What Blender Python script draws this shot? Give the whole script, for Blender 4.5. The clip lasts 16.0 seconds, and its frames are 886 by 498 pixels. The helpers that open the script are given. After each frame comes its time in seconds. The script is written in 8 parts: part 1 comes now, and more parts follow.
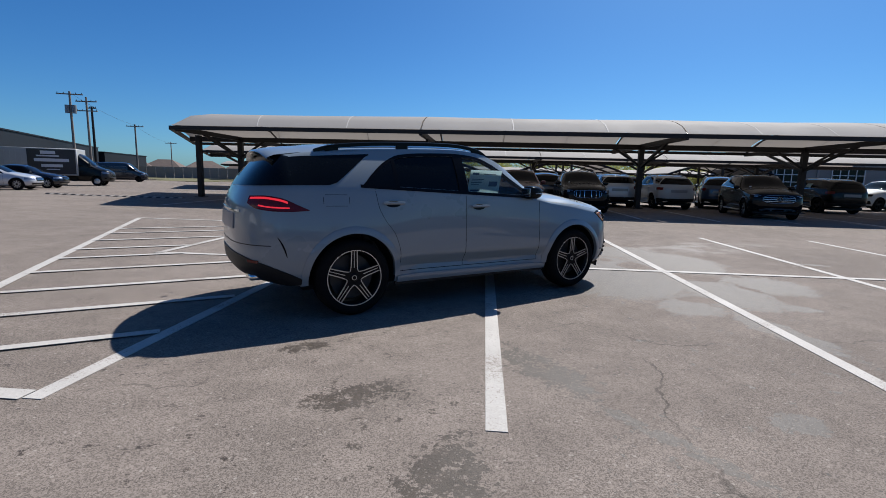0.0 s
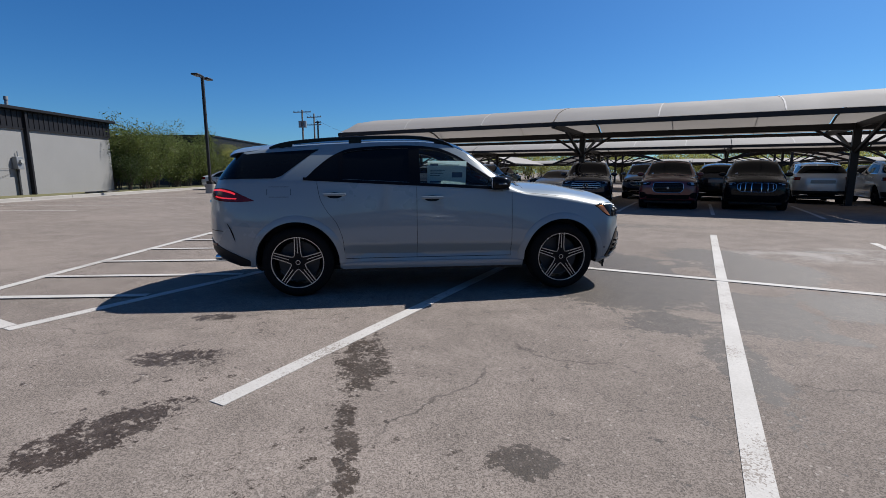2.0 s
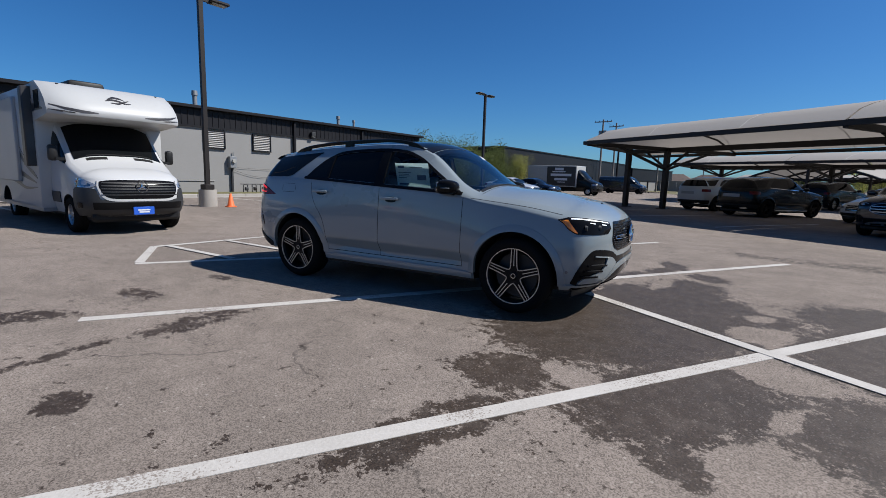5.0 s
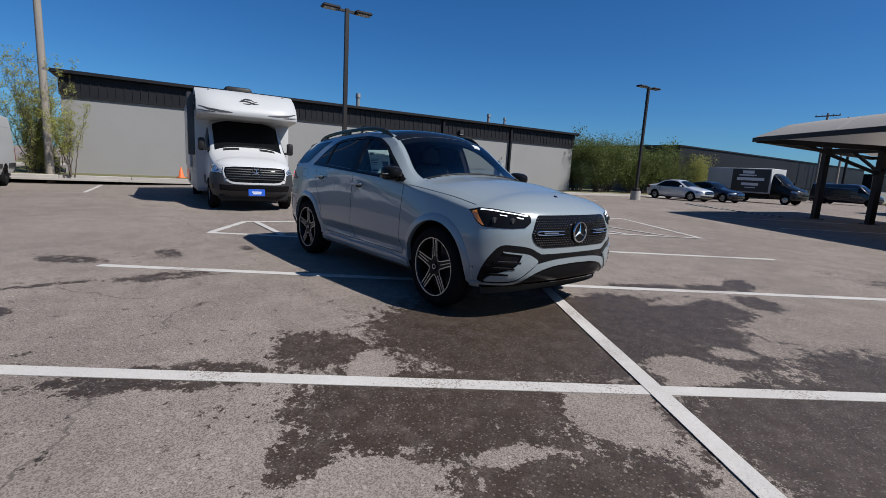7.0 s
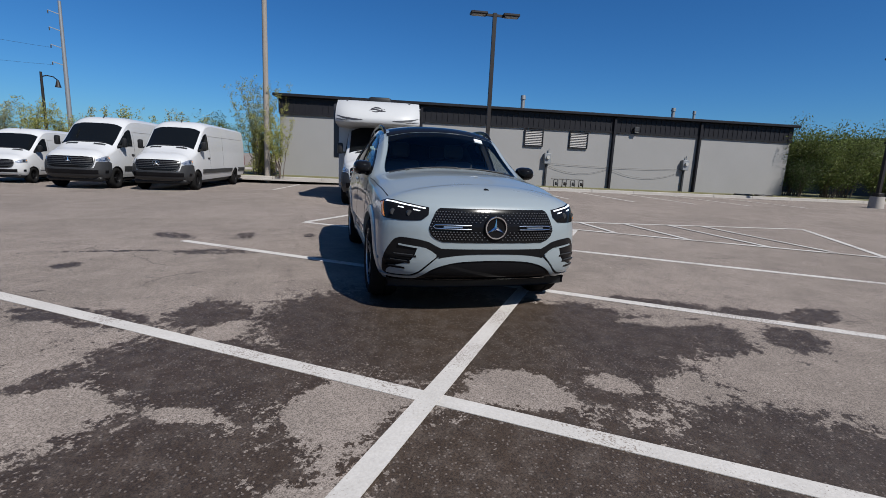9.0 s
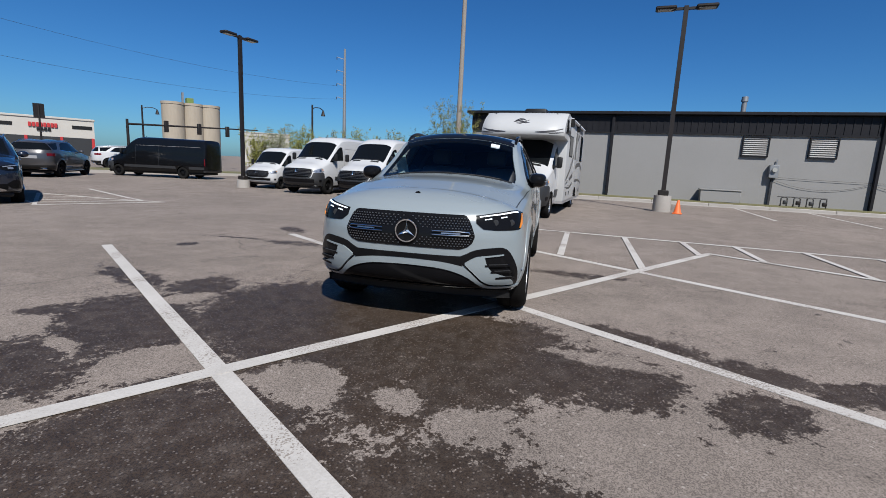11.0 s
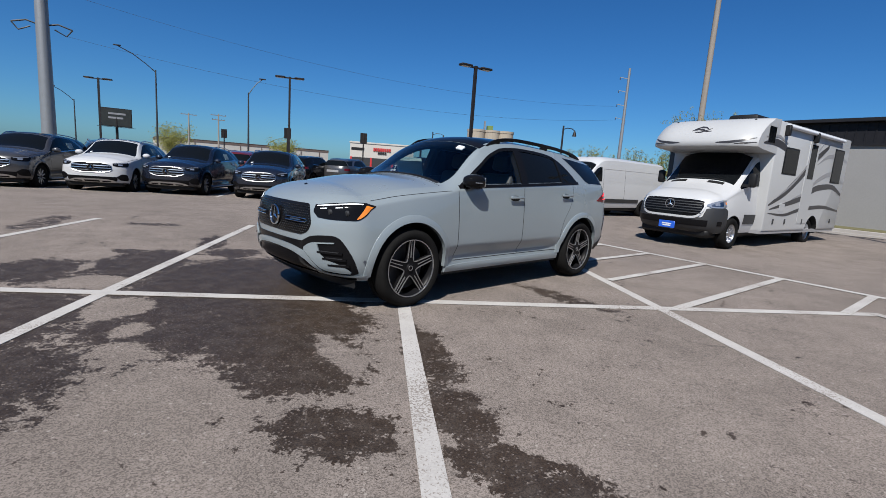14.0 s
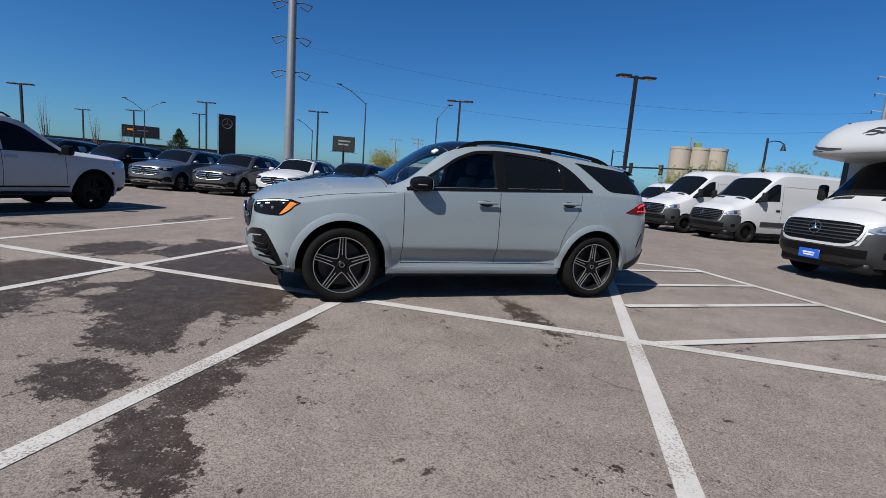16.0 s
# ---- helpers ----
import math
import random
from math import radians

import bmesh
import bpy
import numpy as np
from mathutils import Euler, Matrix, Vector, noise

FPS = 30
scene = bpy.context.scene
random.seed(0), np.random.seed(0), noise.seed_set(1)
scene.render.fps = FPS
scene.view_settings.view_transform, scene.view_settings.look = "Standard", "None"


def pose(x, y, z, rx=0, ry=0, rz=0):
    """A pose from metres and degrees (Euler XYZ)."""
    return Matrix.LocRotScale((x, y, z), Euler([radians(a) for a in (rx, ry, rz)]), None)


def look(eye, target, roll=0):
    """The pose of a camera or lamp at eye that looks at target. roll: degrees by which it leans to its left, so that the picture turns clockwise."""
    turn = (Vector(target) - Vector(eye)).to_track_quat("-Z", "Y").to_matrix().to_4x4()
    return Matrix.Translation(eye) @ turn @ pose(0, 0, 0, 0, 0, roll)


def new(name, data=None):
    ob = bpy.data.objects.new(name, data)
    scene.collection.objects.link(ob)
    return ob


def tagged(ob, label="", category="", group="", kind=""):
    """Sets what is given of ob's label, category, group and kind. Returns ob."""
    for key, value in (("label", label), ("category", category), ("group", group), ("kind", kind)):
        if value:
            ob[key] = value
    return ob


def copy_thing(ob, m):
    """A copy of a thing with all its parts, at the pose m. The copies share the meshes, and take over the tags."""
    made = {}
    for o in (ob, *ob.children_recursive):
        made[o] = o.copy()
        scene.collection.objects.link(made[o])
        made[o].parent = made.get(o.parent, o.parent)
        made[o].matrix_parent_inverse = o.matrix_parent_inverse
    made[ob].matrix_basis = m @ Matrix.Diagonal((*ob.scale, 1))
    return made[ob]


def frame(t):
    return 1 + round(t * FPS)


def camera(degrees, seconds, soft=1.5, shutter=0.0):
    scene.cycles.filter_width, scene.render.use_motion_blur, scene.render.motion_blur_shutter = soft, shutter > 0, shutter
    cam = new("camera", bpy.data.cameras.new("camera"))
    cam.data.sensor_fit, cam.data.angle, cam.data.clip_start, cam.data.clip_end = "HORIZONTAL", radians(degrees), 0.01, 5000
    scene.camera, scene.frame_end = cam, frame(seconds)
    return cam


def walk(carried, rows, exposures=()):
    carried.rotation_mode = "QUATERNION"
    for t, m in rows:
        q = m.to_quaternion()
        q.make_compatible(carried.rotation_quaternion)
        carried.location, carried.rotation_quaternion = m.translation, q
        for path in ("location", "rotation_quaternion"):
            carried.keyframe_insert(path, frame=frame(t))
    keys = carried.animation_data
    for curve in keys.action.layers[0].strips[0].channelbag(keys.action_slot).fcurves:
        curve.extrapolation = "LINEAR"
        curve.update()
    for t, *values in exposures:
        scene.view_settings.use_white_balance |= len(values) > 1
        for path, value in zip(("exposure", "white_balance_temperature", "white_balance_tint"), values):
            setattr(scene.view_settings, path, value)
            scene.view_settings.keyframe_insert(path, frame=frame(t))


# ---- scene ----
cam = camera(86.2, 16.0, soft=0.6)
PATH = [
    (0, (0.361, 0.967, 1.394), (0.201, 2.938, 1.095), 1.4),
    (0.5, (1.005, 1.035, 1.386), (0.655, 2.983, 1.096), 0.8),
    (1, (1.692, 1.172, 1.413), (1.126, 3.067, 1.117), 0.1),
    (1.5, (2.266, 1.433, 1.362), (1.511, 3.261, 1.061), -0.1),
    (2, (2.912, 1.755, 1.357), (1.982, 3.496, 1.038), -0.0),
    (2.5, (3.481, 2.072, 1.351), (2.386, 3.713, 1.022), 0.3),
    (3, (3.973, 2.503, 1.318), (2.699, 4.014, 1.013), 0.7),
    (3.5, (4.441, 2.926, 1.3), (2.992, 4.275, 1.015), 1.0),
    (4, (4.838, 3.476, 1.275), (3.239, 4.647, 1.004), 1.3),
    (4.2, (4.979, 3.7, 1.3), (3.334, 4.805, 1.03), 1.3),
    (6.3, (5.942, 6.157, 1.345), (4.007, 6.542, 1.016), 3.2),
    (6.5, (5.97, 6.382, 1.318), (4.022, 6.699, 0.996), 3.4),
    (7, (6.009, 7.034, 1.308), (4.04, 7.157, 0.977), 3.3),
    (7.5, (5.983, 7.663, 1.321), (4.009, 7.606, 1.003), 3.0),
    (8, (5.978, 8.327, 1.339), (4.026, 8.054, 0.996), 2.7),
    (8.5, (5.829, 8.936, 1.33), (3.917, 8.462, 0.984), 2.8),
    (9, (5.617, 9.534, 1.337), (3.777, 8.838, 0.976), 2.7),
    (9.5, (5.331, 10.082, 1.319), (3.578, 9.187, 0.966), 2.7),
    (9.7, (5.186, 10.301, 1.351), (3.48, 9.32, 0.996), 2.3),
    (11.8, (3.349, 12.302, 1.351), (2.317, 10.622, 1.012), 3.3),
    (12, (3.137, 12.447, 1.36), (2.179, 10.724, 1.023), 3.2),
    (12.5, (2.601, 12.782, 1.369), (1.807, 10.976, 1.039), 3.6),
    (13, (1.991, 12.997, 1.37), (1.349, 11.13, 1.053), 3.9),
    (13.5, (1.443, 13.156, 1.348), (0.966, 11.241, 1.025), 4.0),
    (14, (0.807, 13.236, 1.325), (0.522, 11.283, 1.002), 4.0),
    (14.5, (0.222, 13.293, 1.332), (0.13, 11.32, 1.02), 3.8),
    (15, (-0.436, 13.253, 1.304), (-0.319, 11.282, 0.989), 4.0),
    (15.5, (-1.047, 13.125, 1.324), (-0.739, 11.173, 1.018), 4.0),
    (16, (-1.681, 12.98, 1.316), (-1.174, 11.069, 1.019), 4.4),
]
walk(cam, [(t, look(eye, target, roll)) for t, eye, target, roll in PATH], [(0, 0.49), (4.5, 0.47), (7.5, 0.40), (16, 0.42)])

# ---- world, sun ----
SUN_AZ, SUN_EL = radians(26.3), radians(48.6)  # azimuth from +y towards +x
world = bpy.data.worlds.new("world")
scene.world = world
world.use_nodes = True
sky = world.node_tree.nodes.new("ShaderNodeTexSky")
sky.sky_type, sky.sun_disc = "NISHITA", False
sky.sun_elevation, sky.sun_rotation = SUN_EL, SUN_AZ
sky.altitude, sky.air_density, sky.dust_density, sky.ozone_density = 300, 0.85, 0.9, 4.5
tint = world.node_tree.nodes.new("ShaderNodeHueSaturation")
tint.inputs["Saturation"].default_value = 1.2
world.node_tree.links.new(sky.outputs["Color"], tint.inputs["Color"])
wash = world.node_tree.nodes.new("ShaderNodeMix")
wash.data_type, wash.blend_type = "RGBA", "MULTIPLY"
wash.inputs["Factor"].default_value = 1.0
wash.inputs["B"].default_value = (0.585, 0.985, 1.245, 1)
world.node_tree.links.new(tint.outputs["Color"], wash.inputs["A"])
world.node_tree.links.new(wash.outputs["Result"], world.node_tree.nodes["Background"].inputs["Color"])
world.node_tree.nodes["Background"].inputs["Strength"].default_value = 0.0585
sun_data = bpy.data.lights.new("sun", "SUN")
sun_data.energy, sun_data.angle, sun_data.color = 5.0, radians(0.53), (1.0, 0.965, 0.92)
sun = new("sun", sun_data)
sun.matrix_world = look((Vector((math.sin(SUN_AZ) * math.cos(SUN_EL), math.cos(SUN_AZ) * math.cos(SUN_EL), math.sin(SUN_EL))) * 60), (0, 0, 0))

# ---- materials ----
def node(tree, kind, **values):
    n = tree.nodes.new(kind)
    for key, value in values.items():
        n.inputs[key].default_value = value
    return n


def surface(name, c1, c2=None, rough=0.6, scale=4.0, fine=60.0, bump=0.0, metal=0.0, coat=0.0, spec=0.5, vary=0.0, trans=0.0, stretch=(1, 1, 1), rough_vary=0.1):
    """A principled material whose colour wanders between c1 and c2 at two scales, with a fine bump."""
    m = bpy.data.materials.new(name)
    m.use_nodes = True
    t = m.node_tree
    p = t.nodes["Principled BSDF"]
    link = t.links.new
    c2 = c2 or tuple(c * 0.85 for c in c1)
    where = t.nodes.new("ShaderNodeTexCoord")
    place = node(t, "ShaderNodeMapping", Scale=stretch)
    link(where.outputs["Object"], place.inputs["Vector"])
    big = node(t, "ShaderNodeTexNoise", Scale=scale, Detail=5.0, Roughness=0.6)
    small = node(t, "ShaderNodeTexNoise", Scale=fine, Detail=3.0, Roughness=0.6)
    for n in (big, small):
        link(place.outputs["Vector"], n.inputs["Vector"])
    add = t.nodes.new("ShaderNodeMath")
    add.operation = "ADD"
    link(big.outputs["Fac"], add.inputs[0])
    link(small.outputs["Fac"], add.inputs[1])
    ramp = node(t, "ShaderNodeMapRange")
    ramp.inputs["From Min"].default_value, ramp.inputs["From Max"].default_value = 0.7, 1.3
    link(add.outputs[0], ramp.inputs["Value"])
    mix = t.nodes.new("ShaderNodeMix")
    mix.data_type = "RGBA"
    mix.inputs["A"].default_value, mix.inputs["B"].default_value = (*c1, 1), (*c2, 1)
    link(ramp.outputs["Result"], mix.inputs["Factor"])
    out = mix.outputs["Result"]
    if vary:
        info = t.nodes.new("ShaderNodeObjectInfo")
        span = node(t, "ShaderNodeMapRange")
        span.inputs["To Min"].default_value, span.inputs["To Max"].default_value = 1 - vary, 1 + vary
        link(info.outputs["Random"], span.inputs["Value"])
        hsv = t.nodes.new("ShaderNodeHueSaturation")
        link(out, hsv.inputs["Color"])
        link(span.outputs["Result"], hsv.inputs["Value"])
        out = hsv.outputs["Color"]
    link(out, p.inputs["Base Color"])
    rr = node(t, "ShaderNodeMapRange")
    rr.inputs["To Min"].default_value, rr.inputs["To Max"].default_value = max(0.02, rough - rough_vary * rough), min(1, rough + rough_vary * rough)
    link(big.outputs["Fac"], rr.inputs["Value"])
    link(rr.outputs["Result"], p.inputs["Roughness"])
    p.inputs["Metallic"].default_value = metal
    p.inputs["Specular IOR Level"].default_value = spec
    p.inputs["Coat Weight"].default_value = coat
    p.inputs["Coat Roughness"].default_value = 0.03
    p.inputs["Transmission Weight"].default_value = trans
    if bump:
        b = node(t, "ShaderNodeBump", Strength=bump, Distance=0.01)
        link(add.outputs[0], b.inputs["Height"])
        link(b.outputs["Normal"], p.inputs["Normal"])
    return m


def leafy(name, c1, c2):
    m = surface(name, c1, c2, rough=0.55, scale=1.2, fine=9.0, spec=0.3)
    t = m.node_tree
    p = t.nodes["Principled BSDF"]
    geo = t.nodes.new("ShaderNodeNewGeometry")
    hsv = t.nodes.new("ShaderNodeHueSaturation")
    span = node(t, "ShaderNodeMapRange")
    span.inputs["To Min"].default_value, span.inputs["To Max"].default_value = 0.6, 1.5
    t.links.new(geo.outputs["Random Per Island"], span.inputs["Value"])
    t.links.new(span.outputs["Result"], hsv.inputs["Value"])
    t.links.new(p.inputs["Base Color"].links[0].from_socket, hsv.inputs["Color"])
    t.links.new(hsv.outputs["Color"], p.inputs["Base Color"])
    through_leaf = node(t, "ShaderNodeBsdfTranslucent")
    t.links.new(hsv.outputs["Color"], through_leaf.inputs["Color"])
    mix = node(t, "ShaderNodeMixShader", Fac=0.5)
    t.links.new(p.outputs[0], mix.inputs[1])
    t.links.new(through_leaf.outputs[0], mix.inputs[2])
    t.links.new(mix.outputs[0], t.nodes["Material Output"].inputs["Surface"])
    return m


def glowing(name, colour, strength):
    m = bpy.data.materials.new(name)
    m.use_nodes = True
    p = m.node_tree.nodes["Principled BSDF"]
    p.inputs["Base Color"].default_value = (*colour, 1)
    p.inputs["Emission Color"].default_value = (*colour, 1)
    p.inputs["Emission Strength"].default_value = strength
    p.inputs["Roughness"].default_value = 0.2
    return m


PAINT_GREY = surface("paint_grey", (0.2009, 0.2337, 0.2485), (0.1960, 0.2280, 0.2427), rough=0.28, scale=0.6, fine=400, coat=0.85, spec=0.45)
PAINT_WHITE = surface("paint_white", (0.42, 0.425, 0.43), (0.405, 0.41, 0.415), rough=0.45, scale=0.8, fine=300, coat=0.5, spec=0.3)
PAINT_BLACK = surface("paint_black", (0.0033, 0.0033, 0.0037), (0.0049, 0.0049, 0.0053), rough=0.25, scale=0.8, fine=300, coat=0.2, spec=0.2)
PAINT_NAVY = surface("paint_navy", (0.012, 0.016, 0.027), (0.010, 0.013, 0.023), rough=0.25, scale=0.8, fine=300, coat=0.8, spec=0.5, metal=0.3)
PAINT_SILVER = surface("paint_silver", (0.105, 0.12, 0.15), (0.095, 0.108, 0.135), rough=0.3, scale=0.8, fine=300, coat=1.0, metal=0.5)
PAINT_PALE = surface("paint_pale_silver", (0.55, 0.57, 0.6), (0.5, 0.52, 0.55), rough=0.3, scale=0.8, fine=300, coat=1.0, metal=0.3)
PAINT_GUN = surface("paint_gunmetal", (0.076, 0.074, 0.076), (0.068, 0.066, 0.068), rough=0.28, scale=0.8, fine=300, coat=0.8, spec=0.5, metal=0.5)
PAINT_RED = surface("paint_red", (0.1312, 0.0148, 0.0164), (0.1066, 0.0123, 0.0148), rough=0.28, scale=0.8, fine=300, coat=0.8, spec=0.5, metal=0.2)
PAINT_BLUE = surface("paint_blue", (0.0246, 0.0492, 0.0902), (0.0205, 0.0410, 0.0820), rough=0.28, scale=0.8, fine=300, coat=0.8, spec=0.5, metal=0.3)
GLOSS_BLACK = surface("gloss_black", (0.0049, 0.0049, 0.0057), (0.0074, 0.0074, 0.0082), rough=0.10, scale=2, fine=200, spec=0.11)
TRIM_BLACK = surface("trim_black", (0.0090, 0.0090, 0.0090), (0.0123, 0.0123, 0.0131), rough=0.5, scale=4, fine=200, bump=0.05, spec=0.25)
TRIM_GREY = surface("trim_grey", (0.0172, 0.0180, 0.0197), (0.0221, 0.0230, 0.0246), rough=0.55, scale=4, fine=200, bump=0.05)
GLASS_DARK = surface("tinted_glass", (0.004, 0.005, 0.006), (0.005, 0.006, 0.007), rough=0.03, scale=1, fine=40, spec=0.16)
RUBBER = surface("tyre_rubber", (0.0082, 0.0082, 0.0082), (0.0131, 0.0127, 0.0123), rough=0.85, scale=6, fine=90, bump=0.12, spec=0.04)
CHROME = surface("chrome", (0.75, 0.76, 0.78), (0.7, 0.71, 0.73), rough=0.12, scale=3, fine=100, metal=1.0)
SATIN = surface("satin_metal", (0.55, 0.56, 0.58), (0.5, 0.51, 0.53), rough=0.3, scale=3, fine=100, metal=1.0)
PIN_METAL = surface("dark_chrome", (0.30, 0.31, 0.33), (0.24, 0.25, 0.27), rough=0.3, scale=3, fine=100, metal=1.0)
RIM_FACE = surface("machined_rim", (0.52, 0.53, 0.55), (0.46, 0.47, 0.49), rough=0.28, scale=5, fine=200, metal=0.9)
RIM_DARK = surface("dark_rim", (0.0049, 0.0049, 0.0057), (0.0082, 0.0082, 0.0090), rough=0.4, scale=5, fine=200, spec=0.12)
LENS_RED = surface("red_lens", (0.125, 0.004, 0.006), (0.085, 0.003, 0.005), rough=0.15, scale=10, fine=150, coat=0.15, spec=0.25)
TAIL_GLOW = glowing("tail_light_lit", (0.9, 0.03, 0.04), 0.5)
LENS_AMBER = surface("amber_lens", (0.75, 0.24, 0.02), (0.7, 0.2, 0.02), rough=0.15, scale=10, fine=150, coat=1.0)
LENS_CLEAR = surface("lamp_lens", (0.45, 0.47, 0.5), (0.3, 0.32, 0.35), rough=0.1, scale=20, fine=150, coat=1.0, metal=0.6)
DAY_LAMP = glowing("running_light", (0.9, 0.95, 1.0), 0.25)
CARPET = surface("cabin_dark", (0.0098, 0.0098, 0.0107), (0.0164, 0.0164, 0.0164), rough=0.8, scale=6, fine=200)
LEATHER = surface("seat_leather", (0.0410, 0.0410, 0.0426), (0.0328, 0.0328, 0.0344), rough=0.55, scale=6, fine=200, bump=0.05)
STICKER = surface("window_sheet", (0.60, 0.76, 0.77), (0.56, 0.72, 0.73), rough=0.7, scale=6, fine=100)
_t = STICKER.node_tree
_thin = node(_t, "ShaderNodeBsdfTranslucent")
_thin.inputs["Color"].default_value = (0.75, 0.86, 0.84, 1)
_both = node(_t, "ShaderNodeMixShader", Fac=0.5)
_t.links.new(_t.nodes["Principled BSDF"].outputs[0], _both.inputs[1])
_t.links.new(_thin.outputs[0], _both.inputs[2])
_t.links.new(_both.outputs[0], _t.nodes["Material Output"].inputs["Surface"])
INK = surface("print_ink", (0.0492, 0.0820, 0.1312), (0.0656, 0.0984, 0.1476), rough=0.7)
PLATE_BLUE = surface("plate_blue", (0.0164, 0.0984, 0.5084), (0.0164, 0.0820, 0.4510), rough=0.4)
WHITE_MARK = surface("white_print", (0.6150, 0.6314, 0.6560), (0.5740, 0.5904, 0.6150), rough=0.5)
GELCOAT = surface("gelcoat_white", (0.39, 0.395, 0.395), (0.365, 0.37, 0.37), rough=0.45, scale=1.0, fine=80, coat=0.3, spec=0.3)
DECAL_DARK = surface("decal_charcoal", (0.0287, 0.0271, 0.0295), (0.0369, 0.0353, 0.0369), rough=0.35)
DECAL_GREY = surface("decal_grey", (0.2460, 0.2460, 0.2542), (0.2214, 0.2214, 0.2296), rough=0.35)
STEEL_DARK = surface("dark_steel", (0.0123, 0.0098, 0.0090), (0.0180, 0.0148, 0.0139), rough=0.5, scale=3, fine=60, bump=0.05, spec=0.3)
FABRIC = surface("canopy_fabric", (0.375, 0.352, 0.330), (0.335, 0.316, 0.297), rough=0.8, scale=0.6, fine=30, bump=0.1)
SEAM = surface("canopy_seam", (0.50, 0.475, 0.45), (0.44, 0.42, 0.40), rough=0.8)
_t = FABRIC.node_tree
_thin = node(_t, "ShaderNodeBsdfTranslucent")
_thin.inputs["Color"].default_value = (0.34, 0.31, 0.28, 1)
_both = node(_t, "ShaderNodeMixShader", Fac=0.28)
_t.links.new(_t.nodes["Principled BSDF"].outputs[0], _both.inputs[1])
_t.links.new(_thin.outputs[0], _both.inputs[2])
_t.links.new(_both.outputs[0], _t.nodes["Material Output"].inputs["Surface"])
WALL_GREY = surface("wall_grey", (0.2173, 0.2148, 0.2099), (0.1968, 0.1943, 0.1894), rough=0.8, scale=0.5, fine=18, bump=0.08)
FASCIA = surface("fascia_metal", (0.0107, 0.0107, 0.0131), (0.0148, 0.0148, 0.0172), rough=0.5, scale=1.2, fine=30, spec=0.15)
LOUVRE = surface("louvre_grey", (0.2616, 0.2493, 0.2370), (0.2247, 0.2148, 0.2058), rough=0.6)
CONCRETE = surface("concrete", (0.3280, 0.3083, 0.2821), (0.2624, 0.2427, 0.2230), rough=0.9, scale=1.5, fine=40, bump=0.2)
WOOD_POLE = surface("weathered_wood", (0.255, 0.228, 0.198), (0.185, 0.160, 0.136), rough=0.9, scale=3, fine=20, bump=0.3, stretch=(6, 6, 0.4))
GALV = surface("galvanised", (0.235, 0.245, 0.255), (0.195, 0.205, 0.215), rough=0.5, scale=1.5, fine=20, metal=0.4)
CONE_ORANGE = surface("cone_orange", (0.6970, 0.1312, 0.0246), (0.6150, 0.1066, 0.0246), rough=0.6)
LEAF_BUSH = leafy("bush_leaf", (0.075, 0.105, 0.024), (0.125, 0.145, 0.045))
LEAF_WILLOW = leafy("spring_leaf", (0.25, 0.26, 0.06), (0.33, 0.32, 0.11))
LEAF_DARK = leafy("dark_leaf", (0.0369, 0.0574, 0.0164), (0.0574, 0.0820, 0.0246))
BLOSSOM = leafy("blossom", (0.38, 0.39, 0.30), (0.19, 0.22, 0.08))
BARK = surface("bark", (0.1148, 0.0861, 0.0656), (0.0738, 0.0574, 0.0451), rough=0.95, scale=8, fine=40, bump=0.4)
GRASS = surface("grass", (0.0853, 0.0886, 0.0262), (0.1312, 0.1115, 0.0525), rough=0.95, scale=0.8, fine=14, bump=0.3)
CREAM = surface("cream_wall", (0.4321, 0.4108, 0.3698), (0.3903, 0.3698, 0.3346), rough=0.8, scale=0.3, fine=5)
SIGN_RED = surface("sign_red", (0.4100, 0.0246, 0.0246), (0.3690, 0.0246, 0.0246), rough=0.5)
SILO = surface("silo_concrete", (0.3280, 0.2821, 0.2230), (0.2755, 0.2362, 0.1837), rough=0.9, scale=0.15, fine=2.0, stretch=(1, 1, 0.2))
ROOF_BROWN = surface("roof_brown", (0.1312, 0.0984, 0.0820), (0.0984, 0.0738, 0.0656), rough=0.9, scale=0.5, fine=6)
LAMP_LENS = surface("lamp_glass", (0.3280, 0.3280, 0.3116), (0.2870, 0.2870, 0.2706), rough=0.3)
BILL_ART = surface("billboard_art", (0.0120, 0.0150, 0.0140), (0.0280, 0.0310, 0.0260), rough=0.5, scale=0.8, fine=3.0)

# clear glass that lets daylight into cabins
GLASS_CLEAR = bpy.data.materials.new("clear_glass")
GLASS_CLEAR.use_nodes = True
_t = GLASS_CLEAR.node_tree
_g = node(_t, "ShaderNodeBsdfGlossy", Roughness=0.02)
_g.inputs["Color"].default_value = (0.95, 0.97, 1, 1)
_c = node(_t, "ShaderNodeBsdfTransparent")
_c.inputs["Color"].default_value = (0.68, 0.74, 0.74, 1)
_w = node(_t, "ShaderNodeLayerWeight", Blend=0.5)
_p = node(_t, "ShaderNodeMath")
_p.operation = "POWER"
_p.inputs[1].default_value = 5.0
_t.links.new(_w.outputs["Facing"], _p.inputs[0])
_f = node(_t, "ShaderNodeMapRange")
_f.inputs["To Min"].default_value, _f.inputs["To Max"].default_value = 0.03, 0.95
_t.links.new(_p.outputs[0], _f.inputs["Value"])
_x = node(_t, "ShaderNodeMixShader")
_t.links.new(_f.outputs[0], _x.inputs[0])
_t.links.new(_c.outputs[0], _x.inputs[1])
_t.links.new(_g.outputs[0], _x.inputs[2])
_t.links.new(_x.outputs[0], _t.nodes["Material Output"].inputs["Surface"])


